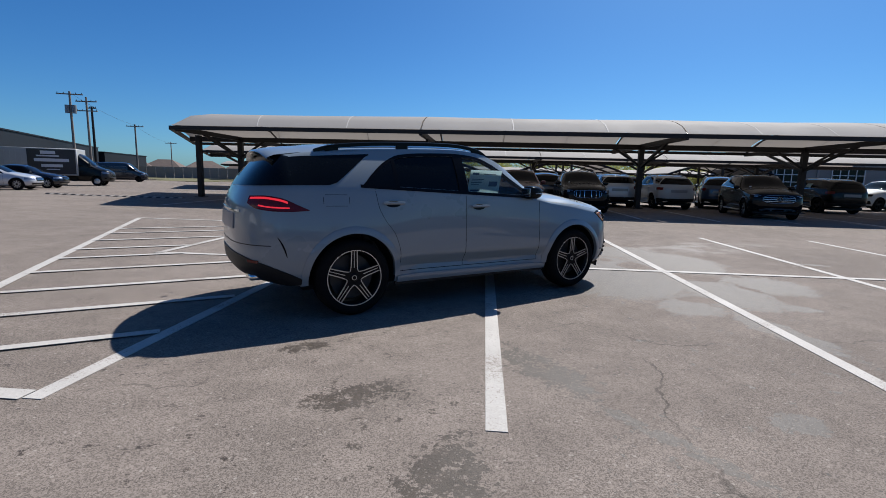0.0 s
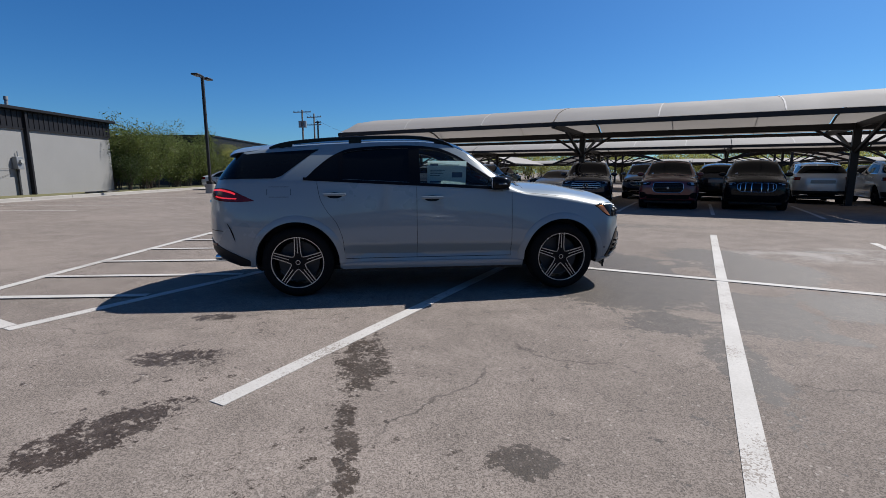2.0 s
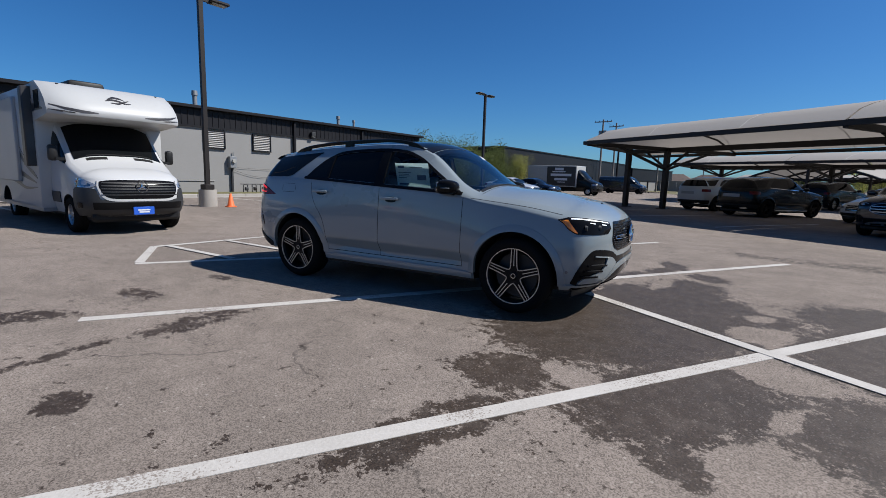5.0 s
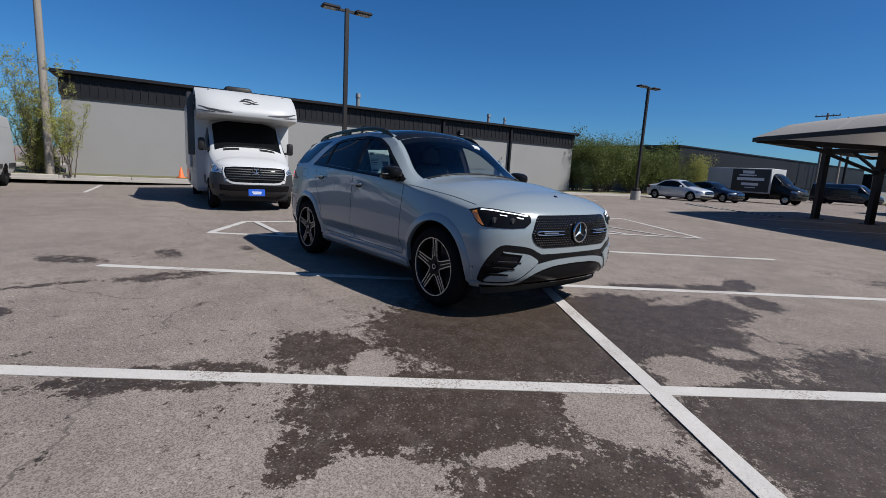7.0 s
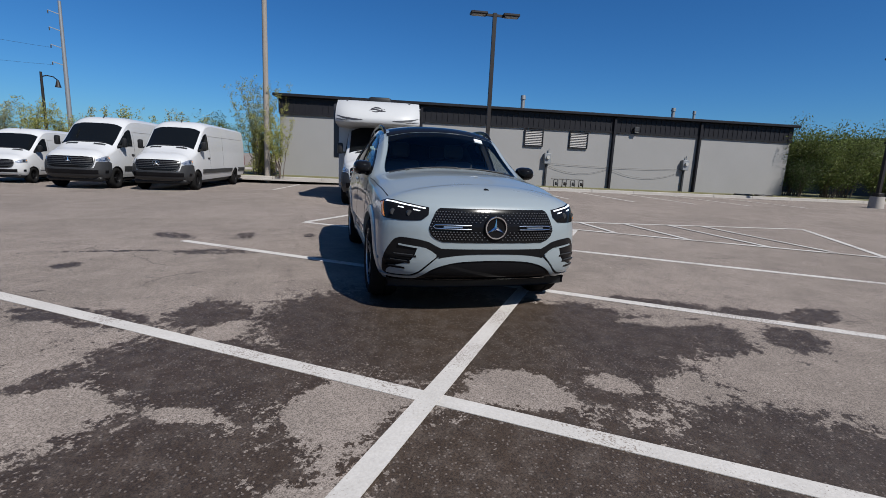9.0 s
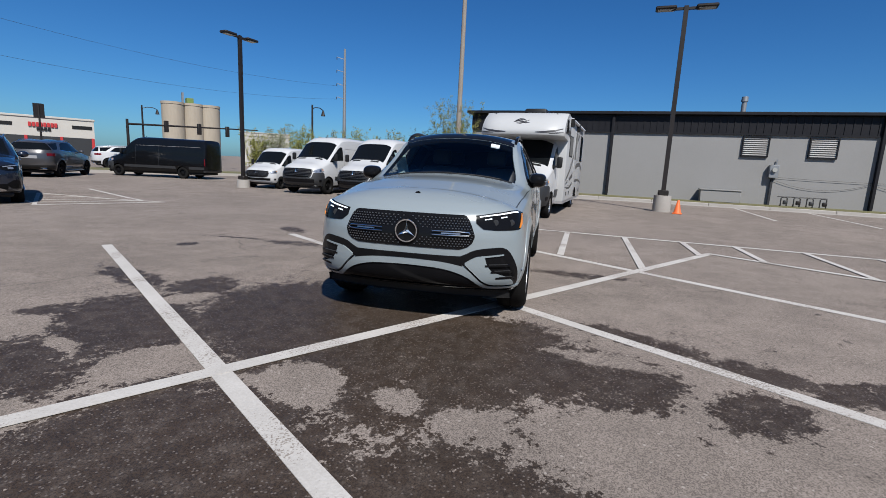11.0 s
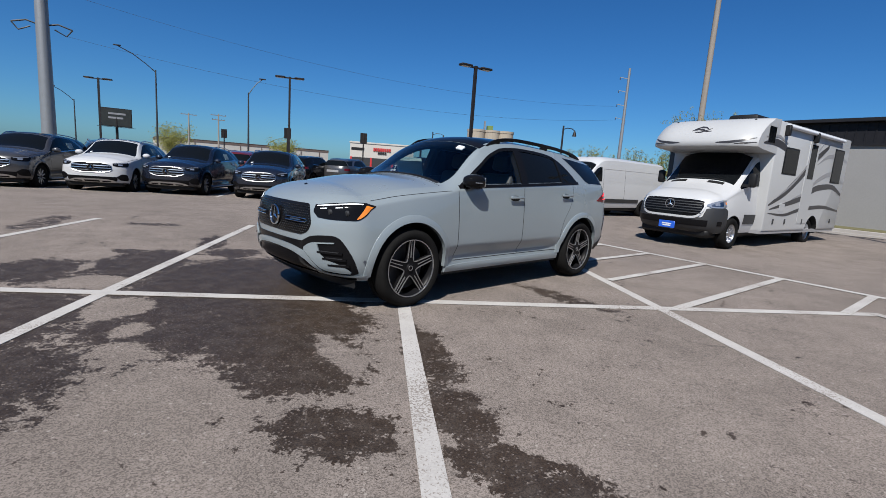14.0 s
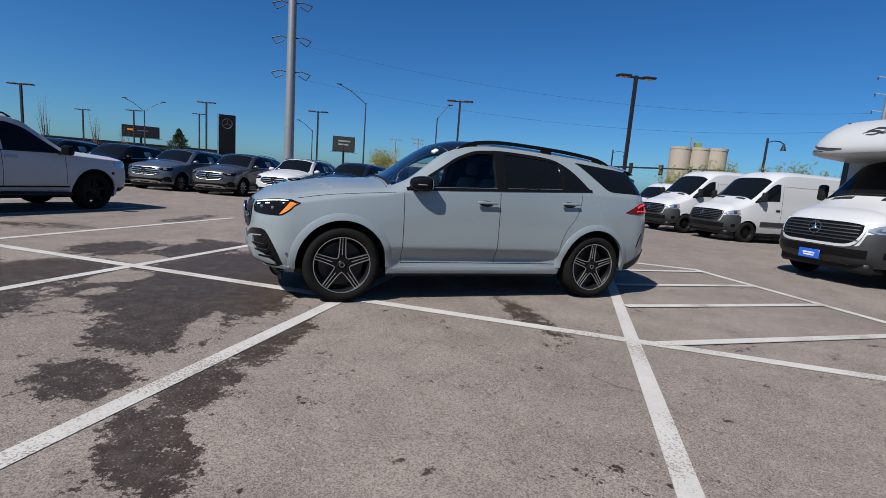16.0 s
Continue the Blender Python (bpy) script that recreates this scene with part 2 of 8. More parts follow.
def lot_material(name, light, dark, wet, dry):
    """Worn asphalt: pale grit in a darker binder, traffic polish, hairline cracks, and damp stains with ragged edges."""
    m = bpy.data.materials.new(name)
    m.use_nodes = True
    t = m.node_tree
    link = t.links.new
    p = t.nodes["Principled BSDF"]
    pos = t.nodes.new("ShaderNodeNewGeometry").outputs["Position"]

    def noise_at(scale, detail=4.0, rough=0.6, vec=pos):
        n = node(t, "ShaderNodeTexNoise", Scale=scale, Detail=detail, Roughness=rough)
        link(vec, n.inputs["Vector"])
        return n.outputs["Fac"]

    def math2(op, a, b, clamp=False):
        n = t.nodes.new("ShaderNodeMath")
        n.operation, n.use_clamp = op, clamp
        for i, v in enumerate((a, b)):
            if isinstance(v, (int, float)):
                n.inputs[i].default_value = v
            else:
                link(v, n.inputs[i])
        return n.outputs[0]

    def span(v, a, b, c=0.0, d=1.0):
        n = node(t, "ShaderNodeMapRange")
        n.interpolation_type = "SMOOTHSTEP"
        for key, x in zip(("From Min", "From Max", "To Min", "To Max"), (a, b, c, d)):
            n.inputs[key].default_value = x
        link(v, n.inputs["Value"])
        return n.outputs["Result"]

    def mixed(fac, a, b):
        n = t.nodes.new("ShaderNodeMix")
        n.data_type = "RGBA"
        link(fac, n.inputs["Factor"])
        for key, v in (("A", a), ("B", b)):
            if isinstance(v, tuple):
                n.inputs[key].default_value = (*v, 1)
            else:
                link(v, n.inputs[key])
        return n.outputs["Result"]

    grit = node(t, "ShaderNodeTexVoronoi", Scale=150.0)
    link(pos, grit.inputs["Vector"])
    cell = t.nodes.new("ShaderNodeSeparateColor")
    link(grit.outputs["Color"], cell.inputs["Color"])
    tone = math2("ADD", math2("MULTIPLY", cell.outputs[0], 0.55), math2("MULTIPLY", noise_at(210.0, 3.0, 0.75), 0.45))
    base = mixed(span(tone, 0.18, 0.74), dark, light)
    blotch = span(math2("ADD", noise_at(0.35, 5.0), noise_at(2.2, 6.0, 0.65)), 0.75, 1.25, 0.84, 1.12)
    hs = t.nodes.new("ShaderNodeHueSaturation")
    link(base, hs.inputs["Color"])
    link(blotch, hs.inputs["Value"])
    colour = hs.outputs["Color"]
    # sparse pale stones
    stones = node(t, "ShaderNodeTexVoronoi", Scale=34.0)
    link(pos, stones.inputs["Vector"])
    sc = t.nodes.new("ShaderNodeSeparateColor")
    link(stones.outputs["Color"], sc.inputs["Color"])
    chip = math2("MULTIPLY", math2("GREATER_THAN", sc.outputs[1], 0.91), span(stones.outputs["Distance"], 0.34, 0.2))
    colour = mixed(math2("MULTIPLY", chip, 0.5), colour, (0.38, 0.345, 0.31))
    # a few long hairline cracks
    warp = t.nodes.new("ShaderNodeVectorMath")
    warp.operation = "ADD"
    wn = node(t, "ShaderNodeTexNoise", Scale=1.1, Detail=6.0)
    link(pos, wn.inputs["Vector"])
    ws = t.nodes.new("ShaderNodeVectorMath")
    ws.operation = "SCALE"
    ws.inputs["Scale"].default_value = 1.3
    link(wn.outputs["Color"], ws.inputs[0])
    link(pos, warp.inputs[0])
    link(ws.outputs[0], warp.inputs[1])
    crack = node(t, "ShaderNodeTexVoronoi", Scale=0.11)
    crack.feature = "DISTANCE_TO_EDGE"
    link(warp.outputs[0], crack.inputs["Vector"])
    line = math2("MULTIPLY", span(crack.outputs["Distance"], 0.0016, 0.0006), span(noise_at(0.8), 0.45, 0.6))
    colour = mixed(math2("MULTIPLY", line, 0.5), colour, (0.03, 0.028, 0.026))
    # damp stains: ragged noise inside broad elongated areas
    flat = node(t, "ShaderNodeMapping", Scale=(1, 1, 0))
    link(pos, flat.inputs["Vector"])

    def blob(x, y, rx, ry, turn, strength):
        shift = t.nodes.new("ShaderNodeMapping")
        shift.vector_type = "TEXTURE"
        shift.inputs["Location"].default_value = (x, y, 0)
        shift.inputs["Rotation"].default_value = (0, 0, radians(turn))
        shift.inputs["Scale"].default_value = (rx, ry, 1)
        link(flat.outputs[0], shift.inputs["Vector"])
        ln = t.nodes.new("ShaderNodeVectorMath")
        ln.operation = "LENGTH"
        link(shift.outputs[0], ln.inputs[0])
        return span(ln.outputs["Value"], 1.3, 0.55, 0.0, strength)

    area = blob(*wet[0])
    for w in wet[1:]:
        area = math2("MAXIMUM", area, blob(*w))
    for d in dry:
        area = math2("SUBTRACT", area, blob(*d))
    # paler colour in ragged patches within two long ovals
    pale_patch = math2("MULTIPLY", math2("MAXIMUM", blob(4.6, 11.3, 1.3, 0.7, 20, 1.0), blob(5.6, 12.2, 1.6, 0.5, 15, 0.8)), span(noise_at(1.1, 8.0, 0.7, flat.outputs[0]), 0.42, 0.62))
    colour = mixed(math2("MULTIPLY", pale_patch, 0.55), colour, (0.345, 0.33, 0.31))
    rough_edge = math2("ADD", math2("MULTIPLY", math2("SUBTRACT", noise_at(2.1, 10.0, 0.76, flat.outputs[0]), 0.5), 2.6), math2("MULTIPLY", math2("SUBTRACT", noise_at(9.0, 6.0, 0.7, flat.outputs[0]), 0.5), 4.0))
    rough_edge = math2("ADD", rough_edge, math2("MULTIPLY", math2("SUBTRACT", noise_at(34.0, 4.0, 0.7, flat.outputs[0]), 0.5), 2.6))
    damp = span(math2("ADD", rough_edge, math2("SUBTRACT", area, 0.62)), -0.03, 0.05)
    damp = math2("MULTIPLY", damp, span(noise_at(7.0, 5.0, 0.7), 0.25, 0.6, 0.8, 1.0))
    hs2 = t.nodes.new("ShaderNodeHueSaturation")
    hs2.inputs["Saturation"].default_value = 2.3
    hs2.inputs["Value"].default_value = 0.175
    link(colour, hs2.inputs["Color"])
    colour = mixed(damp, colour, hs2.outputs["Color"])
    pebbles = node(t, "ShaderNodeTexVoronoi", Scale=62.0)
    link(pos, pebbles.inputs["Vector"])
    pc = t.nodes.new("ShaderNodeSeparateColor")
    link(pebbles.outputs["Color"], pc.inputs["Color"])
    dry_top = math2("MULTIPLY", math2("GREATER_THAN", pc.outputs[2], 0.84), span(pebbles.outputs["Distance"], 0.42, 0.22))
    colour = mixed(math2("MULTIPLY", math2("MULTIPLY", dry_top, damp), 0.6), colour, (0.17, 0.145, 0.128))
    link(colour, p.inputs["Base Color"])
    link(span(damp, 0.0, 1.0, 0.95, 0.58), p.inputs["Roughness"])
    link(span(damp, 0.0, 1.0, 0.15, 0.42), p.inputs["Specular IOR Level"])
    b = node(t, "ShaderNodeBump", Strength=0.5, Distance=0.006)
    link(tone, b.inputs["Height"])
    link(b.outputs["Normal"], p.inputs["Normal"])
    return m


POOL = [
    (2.2, 8.0, 1.15, 1.35, 0, 1.6), (1.55, 9.3, 0.75, 1.0, 0, 1.5), (1.25, 10.25, 0.5, 0.42, 0, 1.3), (2.25, 9.45, 0.8, 0.72, 0, 1.4), (3.75, 9.6, 0.8, 1.15, 0, 1.6),
    (3.15, 10.6, 0.75, 0.78, 0, 1.5), (3.55, 7.2, 0.55, 0.9, 0, 1.35), (4.35, 7.85, 0.62, 0.68, 0, 1.3), (2.75, 6.4, 0.42, 0.36, 30, 1.2), (3.3, 5.6, 0.22, 0.8, 12, 1.0),
    (3.95, 6.6, 0.32, 0.2, 0, 1.1),
]
RUNS = [
    (0.97, 10.98, 0.38, 0.26, -10, 1.2), (0.40, 9.9, 0.18, 0.65, 8, 1.2), (0.30, 10.85, 0.2, 0.42, 12, 1.2), (0.05, 11.38, 0.46, 0.2, 145, 1.3), (1.6, 10.88, 0.08, 0.07, 0, 1.1),
    (-1.35, 8.25, 0.78, 0.18, 124, 0.95), (-0.37, 3.78, 0.40, 0.2, 35, 0.9), (0.22, 2.93, 0.22, 0.5, -10, 0.95), (0.86, 4.4, 0.56, 0.22, -54, 0.88), (1.5, 3.4, 0.8, 0.07, -50, 0.85),
]
SPOTS = [
    (2.27, 3.76, 0.19, 0.15, 30, 0.98), (-1.07, 4.55, 0.24, 0.12, 40, 0.8), (6.45, 4.3, 0.3, 1.1, 13, 0.85), (4.85, 3.95, 0.55, 0.22, 10, 0.85), (7.0, 7.0, 0.9, 0.35, 20, 0.8),
    (1.2, 14.6, 2.6, 0.5, 20, 0.66), (4.9, 11.9, 0.46, 0.13, 10, 1.0), (6.3, 9.85, 0.26, 0.08, -20, 1.15),
]
DRY = [
    (3.58, 8.2, 0.30, 0.25, 0, 1.3), (2.9, 9.02, 0.25, 0.34, 0, 1.3), (2.58, 9.58, 0.17, 0.19, 0, 1.2), (2.42, 9.98, 0.23, 0.15, -30, 1.2), (1.05, 9.95, 0.48, 0.11, 115, 1.2),
    (3.05, 6.8, 0.25, 0.15, 10, 1.0), (4.0, 7.55, 0.08, 0.22, 10, 0.9), (4.3, 6.9, 0.25, 0.28, 0, 0.9), (4.25, 8.45, 0.07, 0.26, 10, 0.8), (1.9, 10.78, 0.36, 0.36, 0, 1.1),
]
LOT = lot_material("worn_asphalt", (0.240, 0.204, 0.179), (0.111, 0.094, 0.082), POOL + RUNS + SPOTS, DRY)

# ---- building tools ----
def smooth_shade(me, angle=40):
    me.polygons.foreach_set("use_smooth", [True] * len(me.polygons))
    me.set_sharp_from_angle(angle=radians(angle))


def mesh_from(name, verts, faces, material, smooth=40):
    me = bpy.data.meshes.new(name)
    me.from_pydata([tuple(v) for v in verts], [], [tuple(f) for f in faces])
    me.materials.append(material)
    me.validate()
    if smooth:
        smooth_shade(me, smooth)
    return me


def part(name, bm, material, parent=None, label="", smooth=40):
    """Links a bmesh, a mesh, or a (vertices, faces) pair as one mesh object, under a thing or a part where one is given."""
    if isinstance(bm, bmesh.types.BMesh):
        bmesh.ops.recalc_face_normals(bm, faces=bm.faces)
        me = bpy.data.meshes.new(name)
        bm.to_mesh(me)
        bm.free()
        me.materials.append(material)
        if smooth:
            smooth_shade(me, smooth)
    elif isinstance(bm, tuple):
        me = mesh_from(name, bm[0], bm[1], material, smooth)
    else:
        me = bm
    ob = new(name, me)
    if parent is not None:
        ob.parent = parent
    if label:
        ob["label"] = label
    return ob


def thing(name, m, label, category, group="", kind=""):
    """An Empty at the base of a thing."""
    ob = new(name)
    ob.empty_display_size = 0.2
    ob.matrix_world = m
    return tagged(ob, label, category, group, kind)


def box(bm, x0, x1, y0, y1, z0, z1, bevel=0.0, seg=1, m=None):
    made = bmesh.ops.create_cube(bm, size=1.0)["verts"]
    s = Matrix.LocRotScale(((x0 + x1) / 2, (y0 + y1) / 2, (z0 + z1) / 2), None, (abs(x1 - x0), abs(y1 - y0), abs(z1 - z0)))
    bmesh.ops.transform(bm, matrix=(m @ s) if m else s, verts=made)
    if bevel:
        edges = list({e for v in made for e in v.link_edges})
        bmesh.ops.bevel(bm, geom=edges, offset=bevel, segments=seg, affect="EDGES", profile=0.5)
    return bm


def boxed(*args, **kw):
    return box(bmesh.new(), *args, **kw)


def rod(bm, a, b, r0, r1=None, seg=10, caps=True):
    """A tapered round bar from a to b."""
    a, b = Vector(a), Vector(b)
    d = b - a
    q = d.to_track_quat("Z", "Y").to_matrix().to_4x4()
    bmesh.ops.create_cone(bm, cap_ends=caps, segments=seg, radius1=r0, radius2=r0 if r1 is None else r1, depth=d.length,
                          matrix=Matrix.Translation((a + b) / 2) @ q)
    return bm


def bar(bm, a, b, w, h):
    """A rectangular beam from a to b."""
    a, b = Vector(a), Vector(b)
    d = b - a
    q = d.to_track_quat("X", "Z").to_matrix().to_4x4()
    made = bmesh.ops.create_cube(bm, size=1.0)["verts"]
    bmesh.ops.transform(bm, matrix=Matrix.Translation((a + b) / 2) @ q @ Matrix.Diagonal((d.length, w, h, 1)), verts=made)
    return bm


def tube(points, r, seg=8):
    """A bent pipe along points, as vertices and faces."""
    pts = [Vector(p) for p in points]
    verts, faces = [], []
    up = Vector((0, 0, 1))
    for i, p in enumerate(pts):
        d = (pts[min(i + 1, len(pts) - 1)] - pts[max(i - 1, 0)]).normalized()
        side = d.cross(up)
        side = side.normalized() if side.length > 1e-4 else Vector((1, 0, 0))
        other = side.cross(d)
        for k in range(seg):
            a = 2 * math.pi * k / seg
            verts.append(p + (side * math.cos(a) + other * math.sin(a)) * r)
    for i in range(len(pts) - 1):
        for k in range(seg):
            a, b = i * seg + k, i * seg + (k + 1) % seg
            faces.append((a, b, b + seg, a + seg))
    faces.append(tuple(range(seg))[::-1])
    faces.append(tuple(range((len(pts) - 1) * seg, len(pts) * seg)))
    return verts, faces


def lathe(profile, seg=40, axis="Y"):
    """Turns (radius, along) pairs about an axis, as a closed ring of vertices and faces."""
    verts, faces = [], []
    n = len(profile)
    for k in range(seg):
        a = 2 * math.pi * k / seg
        for r, h in profile:
            verts.append((r * math.cos(a), h, r * math.sin(a)) if axis == "Y" else (r * math.cos(a), r * math.sin(a), h))
    for k in range(seg):
        for i in range(n - 1):
            a, b = k * n + i, ((k + 1) % seg) * n + i
            faces.append((a, a + 1, b + 1, b))
    return verts, faces


def curve(*points):
    """A smooth monotone curve through (x, value) pairs."""
    xs, ys = np.array([p[0] for p in points], float), np.array([p[1] for p in points], float)
    d = np.diff(ys) / np.diff(xs)
    m = np.zeros(len(xs))
    m[0], m[-1] = d[0], d[-1]
    for i in range(1, len(xs) - 1):
        m[i] = 0 if d[i - 1] * d[i] <= 0 else 2 * d[i - 1] * d[i] / (d[i - 1] + d[i])

    def value(x):
        x = min(max(float(x), xs[0]), xs[-1])
        i = min(int(np.searchsorted(xs, x, side="right")) - 1, len(xs) - 2)
        h = xs[i + 1] - xs[i]
        u = (x - xs[i]) / h
        return float((2 * u**3 - 3 * u**2 + 1) * ys[i] + (u**3 - 2 * u**2 + u) * h * m[i] + (3 * u**2 - 2 * u**3) * ys[i + 1] + (u**3 - u**2) * h * m[i + 1])
    return value


def lines(*points):
    """A broken line through (x, value) pairs."""
    xs, ys = [p[0] for p in points], [p[1] for p in points]
    return lambda x: float(np.interp(x, xs, ys))


def sheet(rows, inward, depth=0.0):
    """A grid of points as a panel with its rim turned inwards by depth along inward(point)."""
    n, k = len(rows), len(rows[0])
    verts = [v for r in rows for v in r]
    faces = [(i * k + j, i * k + j + 1, (i + 1) * k + j + 1, (i + 1) * k + j) for i in range(n - 1) for j in range(k - 1)]
    if depth:
        rim = [j for j in range(k)] + [i * k + k - 1 for i in range(1, n)] + [(n - 1) * k + j for j in range(k - 2, -1, -1)] + [i * k for i in range(n - 2, 0, -1)]
        base = len(verts)
        for r in rim:
            v = Vector(verts[r])
            verts.append(tuple(v + Vector(inward(v)) * depth))
        m = len(rim)
        faces += [(rim[i], base + i, base + (i + 1) % m, rim[(i + 1) % m]) for i in range(m)]
    return verts, faces


def rot_z(x, y, z, deg):
    return pose(x, y, z, 0, 0, deg)


def cut(ob, cutter, self_cut=False):
    """Takes the cutter's solid out of a mesh object and keeps the result as a plain mesh."""
    mod = ob.modifiers.new("cut", "BOOLEAN")
    mod.operation, mod.object, mod.solver = "DIFFERENCE", cutter, "EXACT"
    mod.use_self = self_cut
    mod.material_mode = "TRANSFER"
    me = bpy.data.meshes.new_from_object(ob.evaluated_get(bpy.context.evaluated_depsgraph_get()))
    ob.modifiers.clear()
    me.name = ob.data.name
    ob.data = me
    old = cutter.data
    bpy.data.objects.remove(cutter)
    bpy.data.meshes.remove(old)
    smooth_shade(me, 35)
    return ob

# ---- vehicle bodies ----
class Shell:
    """A vehicle's outer surface. x ahead, y to the left, z up from the ground, 0 midway between the axles.
    Cross-sections between tail and nose stations, closed by rounded ends."""

    def __init__(self, rear, front, zb, half, zs, ys, ze, ye, zc, nose, tail, pf=2.7, qf=1.9, pr=3.2, qr=2.0, bulge=0.02, crown=2.4, wide=0.42, tuck=0.0):
        self.rear, self.front = rear, front
        self.zb, self.half, self.zs, self.ys, self.ze, self.ye, self.zc = zb, half, zs, ys, ze, ye, zc
        self.nose, self.tail, self.pf, self.qf, self.pr, self.qr = nose, tail, pf, qf, pr, qr
        self.bulge, self.crown, self.wide, self.tuck = bulge, crown, wide, tuck
        self.kept = {}

    def section(self, x):
        key = round(x, 4)
        if key in self.kept:
            return self.kept[key]
        zb, half, zs, ys, ze, ye, zc = (f(x) for f in (self.zb, self.half, self.zs, self.ys, self.ze, self.ye, self.zc))
        y, z = [], []
        um = self.wide
        for u in np.linspace(0, 1, 41 if self.tuck else 21):
            z.append(zb + (zs - zb) * u)
            y.append(half - 0.07 * (1 - u / um) ** 2 if u < um else half - (half - ys) * ((u - um) / (1 - um)) ** 2)
        if self.tuck:
            # the hollow along the lower doors, between the wheel openings
            along = max(0.0, 1 - (x / 1.10) ** 8)
            y = [a - self.tuck * along * (0 if b > 0.575 else ((0.575 - b) / 0.115 if b > 0.46 else max(0.0, (b - 0.34) / 0.12))) for a, b in zip(y, z)]
        for v in np.linspace(0, 1, 13)[1:]:
            z.append(zs + (ze - zs) * v)
            y.append(ys + (ye - ys) * v + self.bulge * math.sin(math.pi * v))
        n_edge = len(y)
        for w in np.linspace(0, 1, 13)[1:]:
            k = math.cos(w * math.pi / 2)
            y.append(ye * k)
            z.append(zc - (zc - ze) * k**self.crown)
        self.kept[key] = (np.array(y), np.array(z), n_edge)
        return self.kept[key]

    def _station_y(self, x, z):
        y, zz, n = self.section(x)
        return float(np.interp(z, zz, y))

    def side_y(self, x, z):
        """Half width at x and height z, the rounded ends included."""
        if x > self.front:
            r = min(1, max(0, (x - self.front) / max(1e-4, self.nose(z) - self.front)))
            return self._station_y(self.front, z) * max(0, 1 - r**self.qf) ** (1 / self.pf)
        if x < self.rear:
            r = min(1, max(0, (self.rear - x) / max(1e-4, self.rear - self.tail(z))))
            return self._station_y(self.rear, z) * max(0, 1 - r**self.qr) ** (1 / self.pr)
        return self._station_y(x, z)

    def top_z(self, x, y):
        yy, zz, n = self.section(min(max(x, self.rear), self.front))
        return float(np.interp(abs(y), yy[n - 1:][::-1], zz[n - 1:][::-1]))

    def wrap(self, u, z, back=False):
        """A point that runs from the middle of the nose (u = 0) round the corner (u = 1) and on along the side, in metres."""
        x0, end, p, q = (self.rear, self.tail(z), self.pr, self.qr) if back else (self.front, self.nose(z), self.pf, self.qf)
        y = self._station_y(x0, z)
        if abs(u) <= 1:
            a = abs(u) * math.pi / 2
            p2 = (x0 + (end - x0) * math.cos(a) ** (2 / q), y * math.sin(a) ** (2 / p))
        else:
            x = x0 + (abs(u) - 1) * (1 if back else -1)
            p2 = (x, self.side_y(x, z))
        return (p2[0], math.copysign(p2[1], u), z)

    def body(self, stations=64, turns=16):
        xs = np.linspace(self.rear, self.front, stations)
        verts, faces, ring = [], [], []
        for x in xs:
            y, z, n = self.section(x)
            start = len(verts)
            k = len(y)
            verts += [(x, y[i], z[i]) for i in range(k)]
            verts += [(x, -y[i], z[i]) for i in range(k - 2, -1, -1)]
            ring.append(list(range(start, start + 2 * k - 1)))
        m = len(ring[0])
        for a, b in zip(ring, ring[1:]):
            faces += [(a[i], a[i + 1], b[i + 1], b[i]) for i in range(m - 1)]
            faces.append((a[m - 1], a[0], b[0], b[m - 1]))
        for back, r in ((False, ring[-1]), (True, ring[0])):
            half = (m - 1) // 2
            rows = []
            for i in range(half):
                z = verts[r[i]][2]
                row = [r[i]]
                for j in range(1, turns):
                    u = 1 - 2 * j / turns
                    x, y, _ = self.wrap(u, z, back)
                    w = verts[r[i]][1] / max(1e-6, self._station_y(self.rear if back else self.front, z))
                    verts.append((x, y * w, z))
                    row.append(len(verts) - 1)
                row.append(r[m - 1 - i])
                rows.append(row)
            for a, b in zip(rows, rows[1:]):
                for j in range(turns):
                    f = (a[j], a[j + 1], b[j + 1], b[j])
                    faces.append(f if back else f[::-1])
            top = r[half]
            for j in range(turns):
                f = (rows[-1][j], rows[-1][j + 1], top)
                faces.append(f if back else f[::-1])
            faces.append(tuple(rows[0]) if not back else tuple(rows[0][::-1]))
        return verts, faces

    def on_side(self, sign, xa, xb, lo, hi, off=0.004, nx=20, nz=8, depth=0.012):
        """A panel on one flank between two heights lo(x) and hi(x)."""
        rows = []
        for x in np.linspace(xa, xb, nx):
            a, b = lo(x), hi(x)
            rows.append([(x, sign * (self.side_y(x, z) + off), z) for z in np.linspace(a, max(b, a + 0.001), nz)])
        if sign < 0:
            rows = rows[::-1]
        return sheet(rows, lambda v: (0, -sign, 0), depth + off)

    def round_end(self, ua, ub, lo, hi, back=False, off=0.004, nu=20, nz=8, depth=0.01):
        """A panel wrapped on the nose or the tail between lo(u) and hi(u)."""
        rows = []
        s = -1 if back else 1
        for u in np.linspace(ua, ub, nu):
            a, b = lo(u), hi(u)
            row = []
            for z in np.linspace(a, max(b, a + 0.001), nz):
                x, y, z = self.wrap(u, z, back)
                k = min(1, abs(u)) * math.pi / 2
                row.append((x + s * off * math.cos(k), y + math.copysign(off * math.sin(k), u) * (abs(u) > 0), z))
            rows.append(row)
        if back:
            rows = rows[::-1]
        return sheet(rows[::-1], lambda v: (-s * 0.7, -0.5 * (1 if v[1] > 0 else -1) * min(1, abs(v[1])), 0), depth + off)

